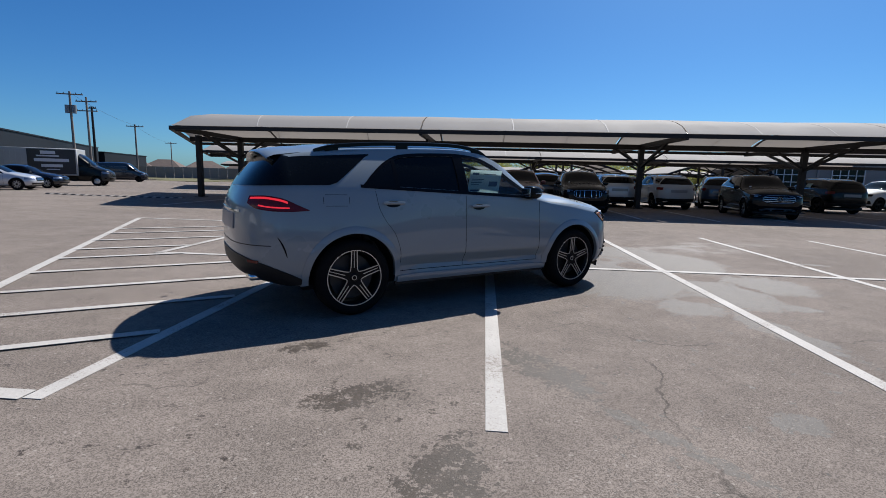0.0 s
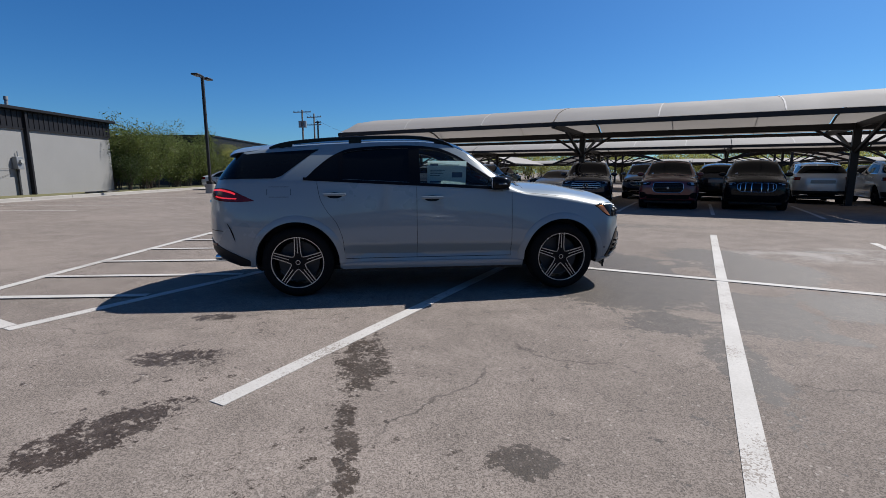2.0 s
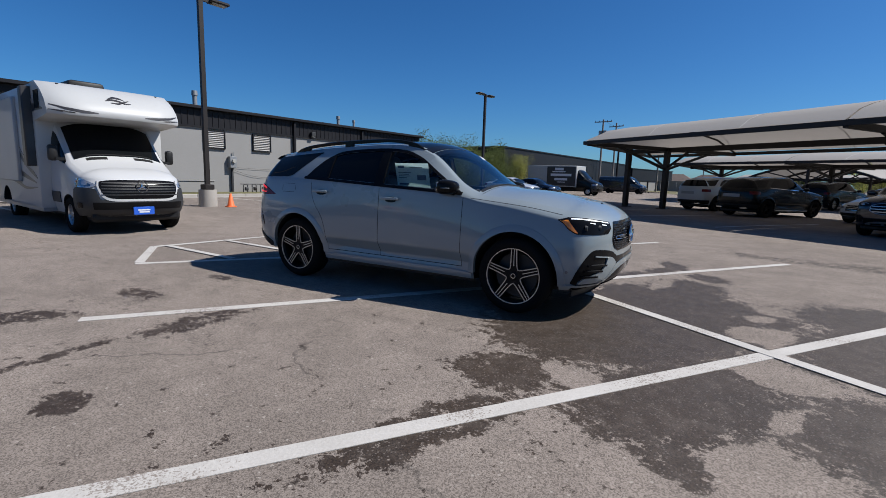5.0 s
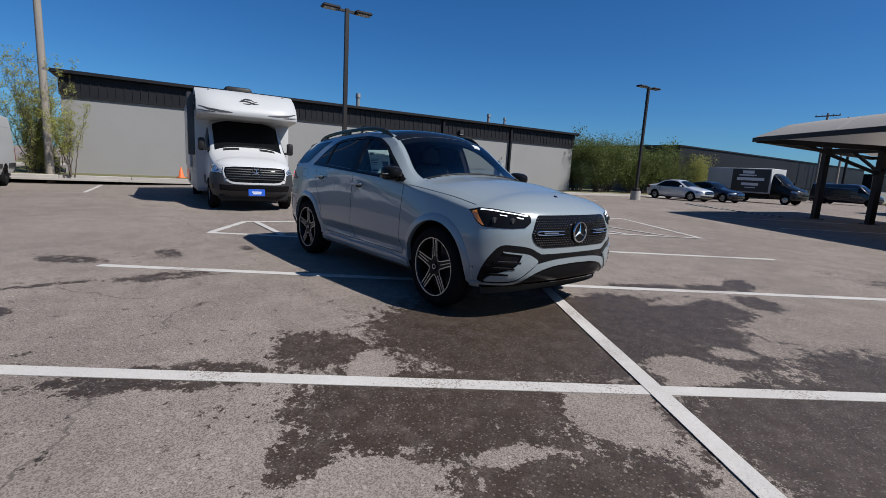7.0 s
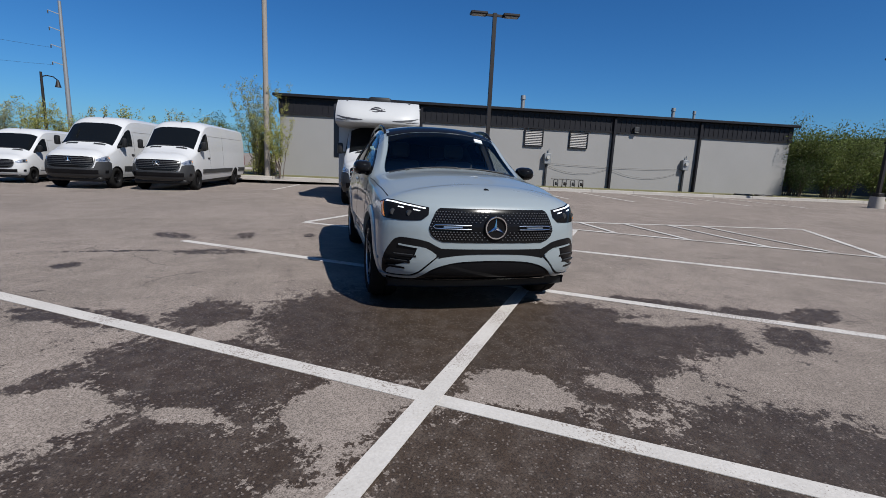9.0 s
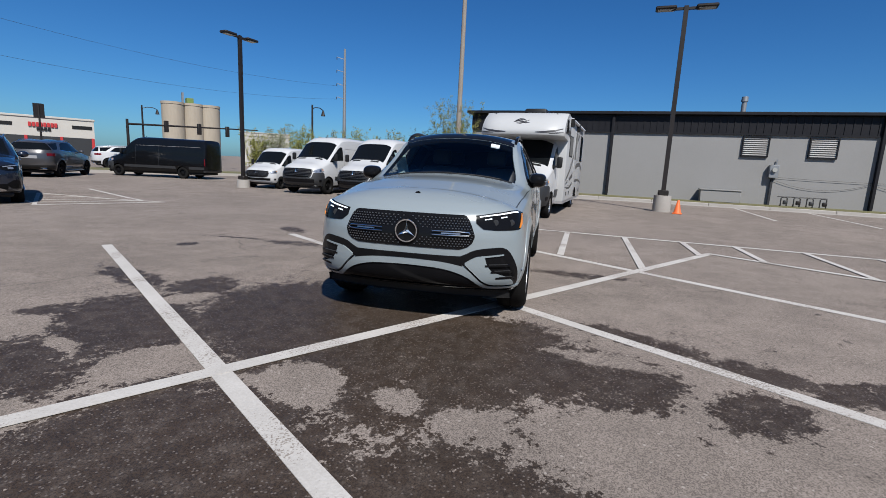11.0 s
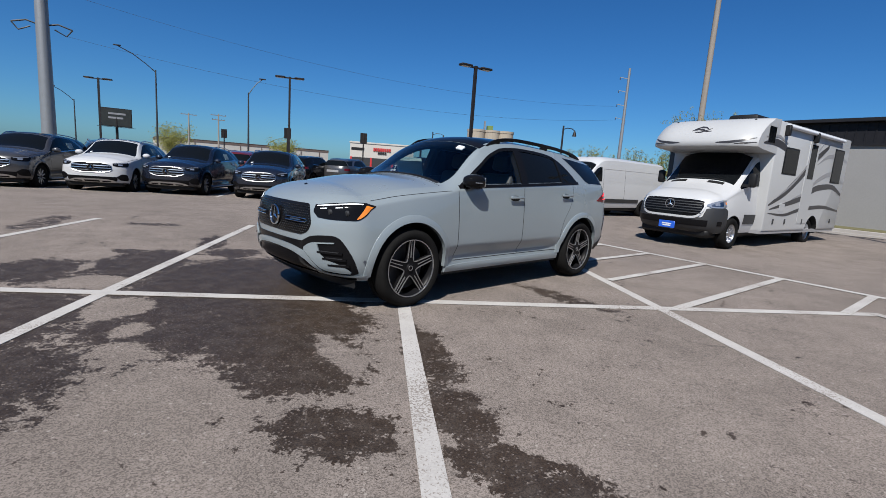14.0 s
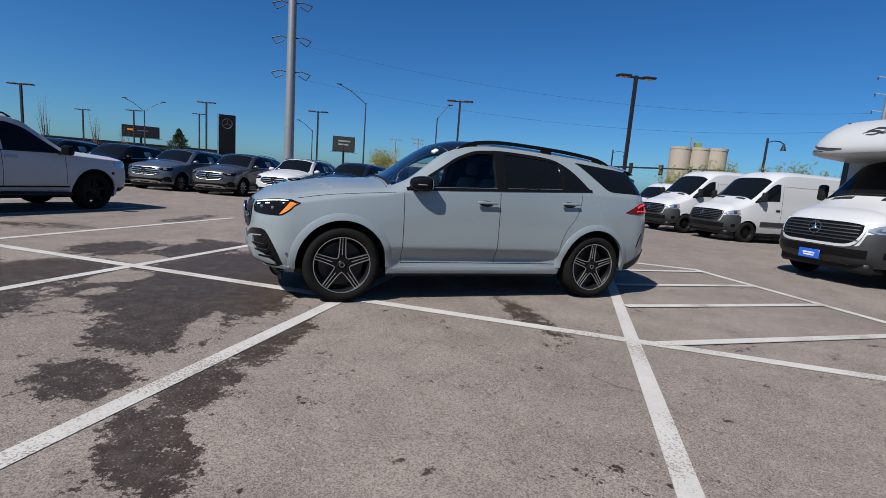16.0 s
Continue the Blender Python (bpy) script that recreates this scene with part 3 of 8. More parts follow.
    def on_top(self, xa, xb, ya, yb, off=0.004, nx=14, ny=16, depth=0.01):
        """A panel on the upper surface, between ya(x) and yb(x)."""
        rows = []
        for x in np.linspace(xa, xb, nx):
            rows.append([(x, y, self.top_z(x, y) + off) for y in np.linspace(ya(x), yb(x), ny)])
        return sheet(rows[::-1], lambda v: (0, 0, -1), depth + off)

    def arch(self, sign, x0, z0, r0, r1, a0=-10, a1=190, off=0.006, n=32):
        """A ring of trim round a wheel opening."""
        rows = []
        for a in np.linspace(radians(a0), radians(a1), n):
            row = []
            for r, o in ((r0, -0.03), (r0, off), ((r0 + r1) / 2, off), (r1, off * 0.3), (r1 + 0.004, -0.01)):
                x, z = x0 + r * math.cos(a), z0 + r * math.sin(a)
                row.append((x, sign * (self.side_y(x, max(z, 0.29)) + o), z))
            rows.append(row)
        if sign > 0:
            rows = rows[::-1]
        return sheet(rows, lambda v: (0, -sign, 0), 0)


def wells(shell_ob, axles, r, z, inner, outer=1.3):
    """Cuts the wheel openings."""
    bm = bmesh.new()
    for x in axles:
        for s in (-1, 1):
            rod(bm, (x, s * inner, z), (x, s * outer, z), r, seg=40)
            box(bm, x - r, x + r, min(s * inner, s * outer), max(s * inner, s * outer), z - 0.6, z)
    me = bpy.data.meshes.new("well")
    bm.to_mesh(me)
    bm.free()
    me.materials.append(TRIM_BLACK)
    ob = new("well", me)
    bpy.context.view_layer.update()
    ob.matrix_world = shell_ob.matrix_world
    return cut(shell_ob, ob, True)


WHEELS = {}


def wheel(parent, x, y, z, r, rim_r, width, style):
    """A tyre with its rim; the outer face looks to the side away from the vehicle's middle."""
    key = (round(r, 3), round(rim_r, 3), round(width, 3), style)
    if key not in WHEELS:
        w = width / 2
        k = rim_r
        prof = [(k - 0.012, -w + 0.02), (k + 0.012, -w + 0.004), (k + (r - k) * 0.5, -w - 0.006), (r - 0.03, -w + 0.006), (r - 0.008, -w + 0.035), (r, -w * 0.45), (r, -0.012), (r - 0.009, -0.008), (r - 0.009, 0.008), (r, 0.012),
                (r, w * 0.45), (r - 0.008, w - 0.035), (r - 0.03, w - 0.006), (k + (r - k) * 0.5, w + 0.006), (k + 0.012, w - 0.004), (k - 0.012, w - 0.02)]
        tyre = mesh_from("tyre", *lathe(prof, 64), RUBBER, 50)
        barrel = [(k - 0.01, -w + 0.02), (k - 0.03, 0.0), (k - 0.028, w - 0.05), (k - 0.012, w - 0.022), (k + 0.006, w - 0.012), (k + 0.004, w - 0.03)]
        rim = mesh_from("rim", *lathe(barrel, 56), SATIN if style == "steel" else RIM_DARK, 40)
        back = mesh_from("brake_disc", *lathe([(0.04, -0.01), (k * 0.78, -0.01), (k * 0.78, 0.005), (0.04, 0.005)], 32), TRIM_GREY, 40)
        bm = bmesh.new()
        face, dark = bmesh.new(), bmesh.new()
        depth = w - 0.035
        n = 5 if style in ("star", "five") else (10 if style == "ten" else 0)
        spoke = None
        if n == 5:
            # one spoke: a dark wedge with two bright blades along its edges, which curl towards the neighbours at the hub
            for s in (-1, 1):
                mid = [(k - 0.014, 0.0275), (k * 0.55, 0.0305), (0.105, 0.0335), (0.078, 0.0375), (0.0615, 0.0445)]
                wid = [0.0040, 0.0040, 0.0040, 0.0036, 0.0030]
                rows = [[(x, depth + h + 0.012 * (x / k) ** 2, s * (z + d)) for d, h in ((-q, -0.012), (-q, 0), (q, 0), (q, -0.012))] for (x, z), q in zip(mid, wid)]
                vs = [[face.verts.new(v) for v in r] for r in rows]
                for r0, r1 in zip(vs, vs[1:]):
                    for q in range(3):
                        face.faces.new((r0[q], r0[q + 1], r1[q + 1], r1[q]))
                face.faces.new(vs[0])
                face.faces.new(vs[-1])
            # a thin bright rib along the middle of the spoke
            box(face, 0.10, k - 0.014, depth - 0.014, depth + 0.004, -0.0032, 0.0032)
            p = [(0.02, -0.014), (0.0615, -0.0445), (0.105, -0.036), (k * 0.55, -0.033), (k - 0.008, -0.031), (k - 0.008, 0.031), (k * 0.55, 0.033), (0.105, 0.036), (0.0615, 0.0445), (0.02, 0.014)]
            vs = [[dark.verts.new((x, depth + hh + 0.012 * (x / k) ** 2, z)) for x, z in p] for hh in (-0.007, -0.05)]
            dark.faces.new(vs[0])
            dark.faces.new(vs[1][::-1])
            for q in range(len(p)):
                dark.faces.new((vs[0][q], vs[1][q], vs[1][(q + 1) % len(p)], vs[0][(q + 1) % len(p)]))
            spoke = []
            for nm, b, mt in (("spoke", dark, RIM_DARK), ("spoke_edge", face, RIM_FACE if style == "star" else RIM_DARK)):
                bmesh.ops.recalc_face_normals(b, faces=b.faces)
                me = bpy.data.meshes.new(nm)
                b.to_mesh(me)
                me.materials.append(mt)
                b.clear()
                spoke.append((nm, me))
        elif n == 10:
            # one plain blade, a little wider towards the rim
            box(face, 0.05, k - 0.01, depth - 0.03, depth, -0.016, 0.016, 0.004)
            for v in face.verts:
                v.co.z *= 0.8 + 0.4 * v.co.x / k
            me = bpy.data.meshes.new("spoke")
            face.to_mesh(me)
            me.materials.append(RIM_FACE)
            face.clear()
            spoke = [("spoke", me)]
        lip = mesh_from("rim_lip", *lathe([(k - 0.012, w - 0.020), (k - 0.011, w - 0.009), (k - 0.004, w - 0.008), (k - 0.002, w - 0.018)], 64), RIM_FACE, 40) if style == "star" else None
        if n == 0:
            vv, ff = lathe([(0.03, depth - 0.0), (k * 0.35, depth - 0.005), (k * 0.45, depth - 0.05), (k * 0.8, depth - 0.06), (k - 0.02, depth - 0.02), (k - 0.02, depth - 0.06), (0.03, depth - 0.09)], 32)
            bmv = [face.verts.new(v) for v in vv]
            for f in ff:
                face.faces.new([bmv[i] for i in f])
            for i in range(10):
                a = 2 * math.pi * i / 10
                rod(face, (0.11 * math.cos(a), depth - 0.02, 0.11 * math.sin(a)), (0.11 * math.cos(a), depth + 0.02, 0.11 * math.sin(a)), 0.014, seg=6)
        meshes = []
        for nm, b, mt in (("wheel_face", face, RIM_FACE if style == "star" else (SATIN if style == "steel" else RIM_DARK)),):
            me = None
            if len(b.verts):
                bmesh.ops.recalc_face_normals(b, faces=b.faces)
                me = bpy.data.meshes.new(nm)
                b.to_mesh(me)
                me.materials.append(mt)
            b.free()
            meshes.append((nm, me))
        hub = mesh_from("hub_cap", *lathe([(0.0005, depth + 0.006), (0.034, depth + 0.004), (0.044, depth - 0.006), (0.06, depth - 0.02), (0.06, depth - 0.06)], 24), SATIN if style == "steel" else RIM_DARK, 40)
        disc = mesh_from("hub_emblem", *lathe([(0.019, depth + 0.004), (0.020, depth + 0.009), (0.025, depth + 0.009), (0.026, depth + 0.004)], 24), SATIN, 40) if style == "star" else None
        bm.free()
        dark.free()
        WHEELS[key] = (tyre, rim, back, meshes, hub, spoke, lip, disc)
    tyre, rim, back, meshes, hub, spoke, lip, disc = WHEELS[key]
    turn = 0 if y > 0 else 180
    t = part("tyre", tyre, None, parent)
    t.matrix_local = pose(x, y, z, 0, 0, turn)
    part("rim", rim, None, t)
    part("brake_disc", back, None, t)
    part("hub_cap", hub, None, t)
    for nm, me in meshes:
        if me:
            part(nm, me, None, t)
    if lip:
        part("rim_lip", lip, None, t)
        part("hub_emblem", disc, None, t)
    n = (10 if style == "ten" else 5) if spoke else 0
    for i in range(n):
        for nm, me in spoke:
            part(nm, me, None, t).matrix_local = Matrix.Rotation(-2 * math.pi * i / n - math.pi / 2, 4, "Y")
    return t


def emblem(bm, x, y, z, r, tilt=0):
    """A ring with three arms, facing +x."""
    v, f = lathe([(r * 0.84, 0.0), (r * 0.87, 0.012), (r * 0.97, 0.012), (r, 0.0)], 32)
    m = pose(x, y, z, 0, 0, -90) @ pose(0, 0, 0, tilt, 0, 0)
    vs = [bm.verts.new(m @ Vector(p)) for p in v]
    for q in f:
        bm.faces.new([vs[i] for i in q])
    for i in range(3):
        a = math.pi / 2 + i * 2 * math.pi / 3
        tip = Vector((math.cos(a) * r * 0.86, 0.004, math.sin(a) * r * 0.86))
        for s in (-1, 1):
            side = Vector((math.cos(a + s * math.pi / 3) * r * 0.17, 0.002, math.sin(a + s * math.pi / 3) * r * 0.17))
            mid = Vector((0, 0.016, 0))
            tri = [bm.verts.new(m @ p) for p in (mid, tip, side)]
            bm.faces.new(tri)
    return bm

# ---- ground ----
BX, BY = -0.468, 0.884  # along the long building and the western aisle
NX, NY = 0.884, 0.468  # from the building towards the lot


def ground_z(x, y):
    """The lot is level round the car and rises a little towards its edges."""
    d = -(NX * x + NY * y)
    k = min(1, max(0, (d - 3.0) / 6.0))
    s = min(1, max(0, (1.0 - y) / 8.0))
    n = min(1, max(0, (y - 15.0) / 6.0))
    w = 1 - 0.4 * min(1, max(0, (d - 2.0) / 6.0))
    s = s * s * (3 - 2 * s)
    return max(0.10 * k * k * (3 - 2 * k) * (1 - s), 0.05 * n * n * (3 - 2 * n)) - 0.17 * w * s


def ground_sheet():
    far = [110, 180, 320, 600, 1100, 2200]
    xs = np.array([-v for v in far[::-1]] + list(np.arange(-70, 70.1, 1.4)) + far)
    verts = [(x, y, ground_z(x, y)) for y in xs for x in xs]
    n = len(xs)
    faces = [(j * n + i, j * n + i + 1, (j + 1) * n + i + 1, (j + 1) * n + i) for j in range(n - 1) for i in range(n - 1)]
    return verts, faces


tagged(part("ground", ground_sheet(), LOT), "worn grey-beige asphalt lot with damp dark stains", "ground", kind="structure")

PAINT_LINE = surface("line_paint", (0.45, 0.43, 0.405), (0.345, 0.328, 0.305), rough=0.8, scale=2.5, fine=70, bump=0.2)


def worn(m):
    """Lets the asphalt show through the paint in flecks."""
    t = m.node_tree
    p = t.nodes["Principled BSDF"]
    pos = t.nodes.new("ShaderNodeNewGeometry")
    big = node(t, "ShaderNodeTexNoise", Scale=1.3, Detail=4.0)
    small = node(t, "ShaderNodeTexNoise", Scale=85.0, Detail=3.0)
    for n in (big, small):
        t.links.new(pos.outputs["Position"], n.inputs["Vector"])
    add = t.nodes.new("ShaderNodeMath")
    add.operation = "ADD"
    t.links.new(big.outputs["Fac"], add.inputs[0])
    t.links.new(small.outputs["Fac"], add.inputs[1])
    r = node(t, "ShaderNodeMapRange")
    r.inputs["From Min"].default_value, r.inputs["From Max"].default_value = 1.10, 1.22
    t.links.new(add.outputs[0], r.inputs["Value"])
    mix = t.nodes.new("ShaderNodeMix")
    mix.data_type = "RGBA"
    t.links.new(r.outputs["Result"], mix.inputs["Factor"])
    t.links.new(p.inputs["Base Color"].links[0].from_socket, mix.inputs["A"])
    mix.inputs["B"].default_value = (0.20, 0.172, 0.15, 1)
    t.links.new(mix.outputs["Result"], p.inputs["Base Color"])


worn(PAINT_LINE)


def strip(p0, p1, w=0.125, name="road_marking", material=PAINT_LINE, lift=0.005):
    a, b = Vector((*p0, 0)), Vector((*p1, 0))
    d = (b - a).normalized()
    s = Vector((-d.y, d.x, 0)) * w / 2
    n = max(2, int((b - a).length / 0.7) + 1)
    rows = []
    for i in range(n):
        c = a + (b - a) * i / (n - 1)
        rows.append([(q.x, q.y, max(ground_z(q.x, q.y), ground_z(c.x, c.y)) + lift) for q in (c - s, c + s)])
    ob = part(name, sheet(rows, lambda v: (0, 0, -1), 0.004), material)
    return tagged(ob, "worn white painted parking line on asphalt", "road marking", "parking lines", "structure")


CROSS_Y = 8.565
for x0, x1, y0, y1 in ((-2.33, -2.33, 3.46, 13.75), (0.485, 0.515, 3.44, 13.7), (3.25, 3.29, 3.4, 13.65), (6.0, 6.0, 3.5, 13.7), (8.75, 8.75, 3.6, 13.8), (11.5, 11.5, 3.6, 13.8), (14.25, 14.25, 3.6, 13.8)):
    strip((x0, y0), (x1, y1))
strip((-5.20, CROSS_Y), (16.0, CROSS_Y + 0.11), lift=0.009)
# the hatched wedge beside the stalls
strip((-2.40, 3.5), (-4.0, 3.5), lift=0.008)
OUT0, OUT1 = (-3.95, 3.5), (-9.65, 14.05)
strip(OUT0, OUT1, lift=0.011)
strip((-5.12, CROSS_Y), (-5.10, 14.0), lift=0.012)
strip((-5.1, 14.05), (-9.65, 14.05), lift=0.008)


def outer_x(y):
    return OUT0[0] + (OUT1[0] - OUT0[0]) * (y - OUT0[1]) / (OUT1[1] - OUT0[1])


for y_in, x_in in ((4.72, -2.40), (5.98, -2.40), (7.25, -2.40), (CROSS_Y, -2.55), (CROSS_Y, -4.7), (9.45, -5.11), (10.85, -5.11), (12.25, -5.10), (13.35, -5.09)):
    # bars run square to the outer line's side of the wedge
    lo, hi = 3.5, 14.0
    for _ in range(40):
        mid = (lo + hi) / 2
        if (x_in - outer_x(mid)) * 0.62 > (y_in - mid):
            hi = mid
        else:
            lo = mid
    strip((x_in, y_in), (outer_x(lo), lo), 0.11, lift=0.0145)
# stalls along the western kerb, and by the vans
for u, length in ((13.0, 6.0), (15.7, 6.2), (18.4, 6.2), (21.1, 6.0), (23.8, 6.0), (4.6, 5.5), (1.4, 5.6), (-2.0, 5.6), (-5.2, 5.6), (-8.4, 5.6)):
    x, y = -15.4 + BX * u + NX * 2.3, -8.0 + BY * u + NY * 2.3
    strip((x, y), (x + NX * length, y + NY * length), 0.11)
for x in (-12.4, -8.7, -4.6, 0.55, 3.4, 6.2, 9.0, 11.8, 14.6, 17.4):
    strip((x, 18.9), (x, 24.6), 0.11)
# stalls of the southern row and the small hatched island
HD = radians(99)
for k in range(-1, 8):
    x, y = 3.9 + 2.66 * k * math.sin(HD), -5.3 - 2.66 * k * math.cos(HD)
    strip((x, y), (x - 5.4 * math.cos(HD), y - 5.4 * math.sin(HD)), 0.11)
# the small hatched triangle at the southern row's end
TA, TB, TC = Vector((3.66, -9.2)), Vector((3.88, -4.5)), Vector((0.83, -4.8))
for p, q in ((TA, TB), (TB, TC), (TA, TC)):
    strip(p, q, 0.1)
for k in range(1, 5):
    strip(TA.lerp(TB, k / 5), TA.lerp(TC, k / 5), 0.09, lift=0.008)


# ---- western kerb, verge and long building ----
WEST = Matrix(((BX, -NX, 0, -15.4), (BY, -NY, 0, -8.0), (0, 0, 1, 0), (0, 0, 0, 1)))  # u along the wall, v into the building


def west_point(u, v, z=0.0):
    return (-15.4 + BX * u - NX * v, -8.0 + BY * u - NY * v, z)


def west_box(bm, u0, u1, v0, v1, z0, z1, bevel=0.0):
    return box(bm, u0, u1, v0, v1, z0, z1, bevel, m=WEST)


kerb_len = 2.4
for i in range(26):
    u = -12 + i * kerb_len
    ob = part("kerb_stone", west_box(bmesh.new(), u + 0.006, u + kerb_len - 0.006, -1.95, -1.78, 0.02, 0.245, 0.02), CONCRETE)
    tagged(ob, "pale concrete kerb stone along the grass verge", "kerb", "western kerb", "structure")
gutter = part("gutter", west_box(bmesh.new(), -12, 50.4, -2.35, -1.95, 0.05, 0.122), CONCRETE)
tagged(gutter, "pale concrete gutter strip at the lot's edge", "gutter", kind="structure")
tagged(part("verge", west_box(bmesh.new(), -12, 50.4, -1.78, 6.0, 0.0, 0.26), GRASS), "patchy spring grass strip between kerb and wall", "grass", kind="structure")

WALL_L, WALL_TOP, FASC = 29.93, 4.48, 3.5
wall = part("wall_west", west_box(bmesh.new(), 0, WALL_L, 0, 12, 0.1, FASC + 0.05), WALL_GREY)
tagged(wall, "long low building with flat grey painted wall", "building", kind="structure")
eave = part("fascia", west_box(bmesh.new(), -0.05, WALL_L + 0.05, -0.06, 12.0, FASC, WALL_TOP - 0.16), FASCIA)
tagged(eave, "dark ribbed metal fascia along the wall's top", "fascia", kind="structure")
for i in range(98):
    u = 0.1 + i * 0.305
    part("rib", west_box(bmesh.new(), u, u + 0.05, -0.085, -0.055, FASC + 0.02, WALL_TOP - 0.17), FASCIA, eave)
roof = west_box(bmesh.new(), -0.3, WALL_L + 0.3, -0.32, 12.3, WALL_TOP - 0.15, WALL_TOP, 0.02)
tagged(part("roof", roof, FASCIA), "dark metal roof with a shallow overhanging gutter", "roof", kind="structure")
for u in (7.5, 18.62, 23.95):
    dp = part("downpipe", west_box(bmesh.new(), u - 0.07, u + 0.07, -0.2, -0.003, 0.26, WALL_TOP - 0.2, 0.02), FASCIA)
    tagged(dp, "dark square metal downpipe on the grey wall", "downpipe", "downpipes", "structure")
part("flashing", west_box(bmesh.new(), 0, WALL_L, -0.09, -0.062, FASC - 0.06, FASC + 0.02), FASCIA, eave)
for u in (13.9, 16.55):
    v = thing("wall_louvre", WEST @ pose(u, 0, 2.92), "square grey louvred vent in the building wall", "vent", "wall vents")
    bm = bmesh.new()
    for a in ((-0.55, 0.55, 0.42, 0.47), (-0.55, 0.55, -0.47, -0.42), (-0.55, -0.5, -0.42, 0.42), (0.5, 0.55, -0.42, 0.42)):
        box(bm, a[0], a[1], -0.10, -0.002, a[2], a[3])
    part("frame", bm, FASCIA, v)
    part("backing", boxed(-0.5, 0.5, -0.02, -0.004, -0.42, 0.42), LOUVRE, v)
    for k in range(9):
        part("slat", boxed(-0.5, 0.5, -0.035, 0.035, -0.006, 0.006, m=pose(0, -0.05, -0.37 + k * 0.093, 50)), LOUVRE, v)
for u, r, h in ((13.3, 0.15, 0.75), (22.5, 0.13, 0.6), (23.85, 0.1, 0.5)):
    f = thing("roof_flue", WEST @ pose(u, 0.6, WALL_TOP - 0.02), "pale metal flue pipe with a cowl on the roof", "flue", "roof flues")
    part("pipe", rod(bmesh.new(), (0, 0, 0), (0, 0, h), r * 0.75, seg=14), GALV, f)
    part("cowl", rod(bmesh.new(), (0, 0, h * 0.78), (0, 0, h + 0.06), r, r * 0.9, seg=14), GALV, f)
for u in (14.75, 23.2):
    e = thing("electric_meter", WEST @ pose(u, -0.02, 0.26), "grey electric meter box on a wall post", "meter")
    part("post", boxed(-0.045, 0.045, -0.12, -0.03, 0, 1.25), TRIM_GREY, e)
    part("case", boxed(-0.19, 0.19, -0.26, 0.0, 1.25, 1.85, bevel=0.02), GALV, e)
    part("dial", rod(bmesh.new(), (0, -0.26, 1.62), (0, -0.36, 1.62), 0.1, seg=16), LAMP_LENS, e)
    part("conduit", rod(bmesh.new(), (0.1, -0.06, 1.85), (0.1, -0.06, 2.1), 0.025, seg=8), GALV, e)
wl = thing("wall_light", WEST @ pose(19.9, -0.06, 3.72), "small dark wall light under the fascia", "wall light")
part("case", boxed(-0.15, 0.15, -0.22, -0.03, -0.16, 0.12, bevel=0.03), TRIM_GREY, wl)
part("lens", boxed(-0.11, 0.11, -0.2, -0.08, -0.19, -0.165), LAMP_LENS, wl)
gas = thing("gas_manifold", WEST @ pose(15.9, -0.45, 0.26), "row of dark gas meters on bent pipes", "gas meter")
for k in range(4):
    x = -0.75 + 0.5 * k
    part("riser", tube([(x, 0, 0), (x, 0, 0.36), (x + 0.05, 0, 0.41), (x + 0.2, 0, 0.41), (x + 0.24, 0, 0.36), (x + 0.24, 0, 0.0)], 0.028), TRIM_GREY, gas)
    part("meter", boxed(x + 0.09, x + 0.27, -0.07, 0.07, 0.08, 0.27, bevel=0.04, seg=2), STEEL_DARK if k % 2 else TRIM_GREY, gas)
part("header", rod(bmesh.new(), (-0.9, 0, 0.43), (1.0, 0, 0.43), 0.024, seg=8), TRIM_GREY, gas)
cab = thing("utility_cabinet", WEST @ pose(13.4, -0.5, 0.26), "pale grey utility cabinet against the wall", "cabinet")
part("case", boxed(-1.6, 0.1, -0.1, 0.45, 0, 0.55, bevel=0.02), WALL_GREY, cab)
part("lid", boxed(-1.64, 0.14, -0.14, 0.45, 0.55, 0.6, bevel=0.01), WALL_GREY, cab)
for u0, u1, z0, sag in ((14.9, 18.5, 1.3, 0.35), (18.7, 22.9, 1.25, 0.4), (14.9, 23.0, 1.45, 0.08)):
    pts = [west_point(u0 + (u1 - u0) * i / 16, -0.06, z0 + 0.1 - sag * (1 - (2 * i / 16 - 1) ** 2)) for i in range(17)]
    tagged(part("cable", tube(pts, 0.007, 5), TRIM_GREY), "slack dark cable hung along the grey wall", "cable", "wall cables")
for u in (25.7, 27.0):
    stop = part("wheel_stop", west_box(bmesh.new(), u, u + 1.05, -1.6, -1.25, 0.20, 0.33, 0.05), STEEL_DARK)
    tagged(stop, "dark rubber wheel stop by the kerb", "wheel stop", "wheel stops")


# ---- shade canopies ----
def skew_x(y):
    """The western ends of the shade rows follow the slanted aisle."""
    return -13.0 - 0.53 * (y - 20.6)


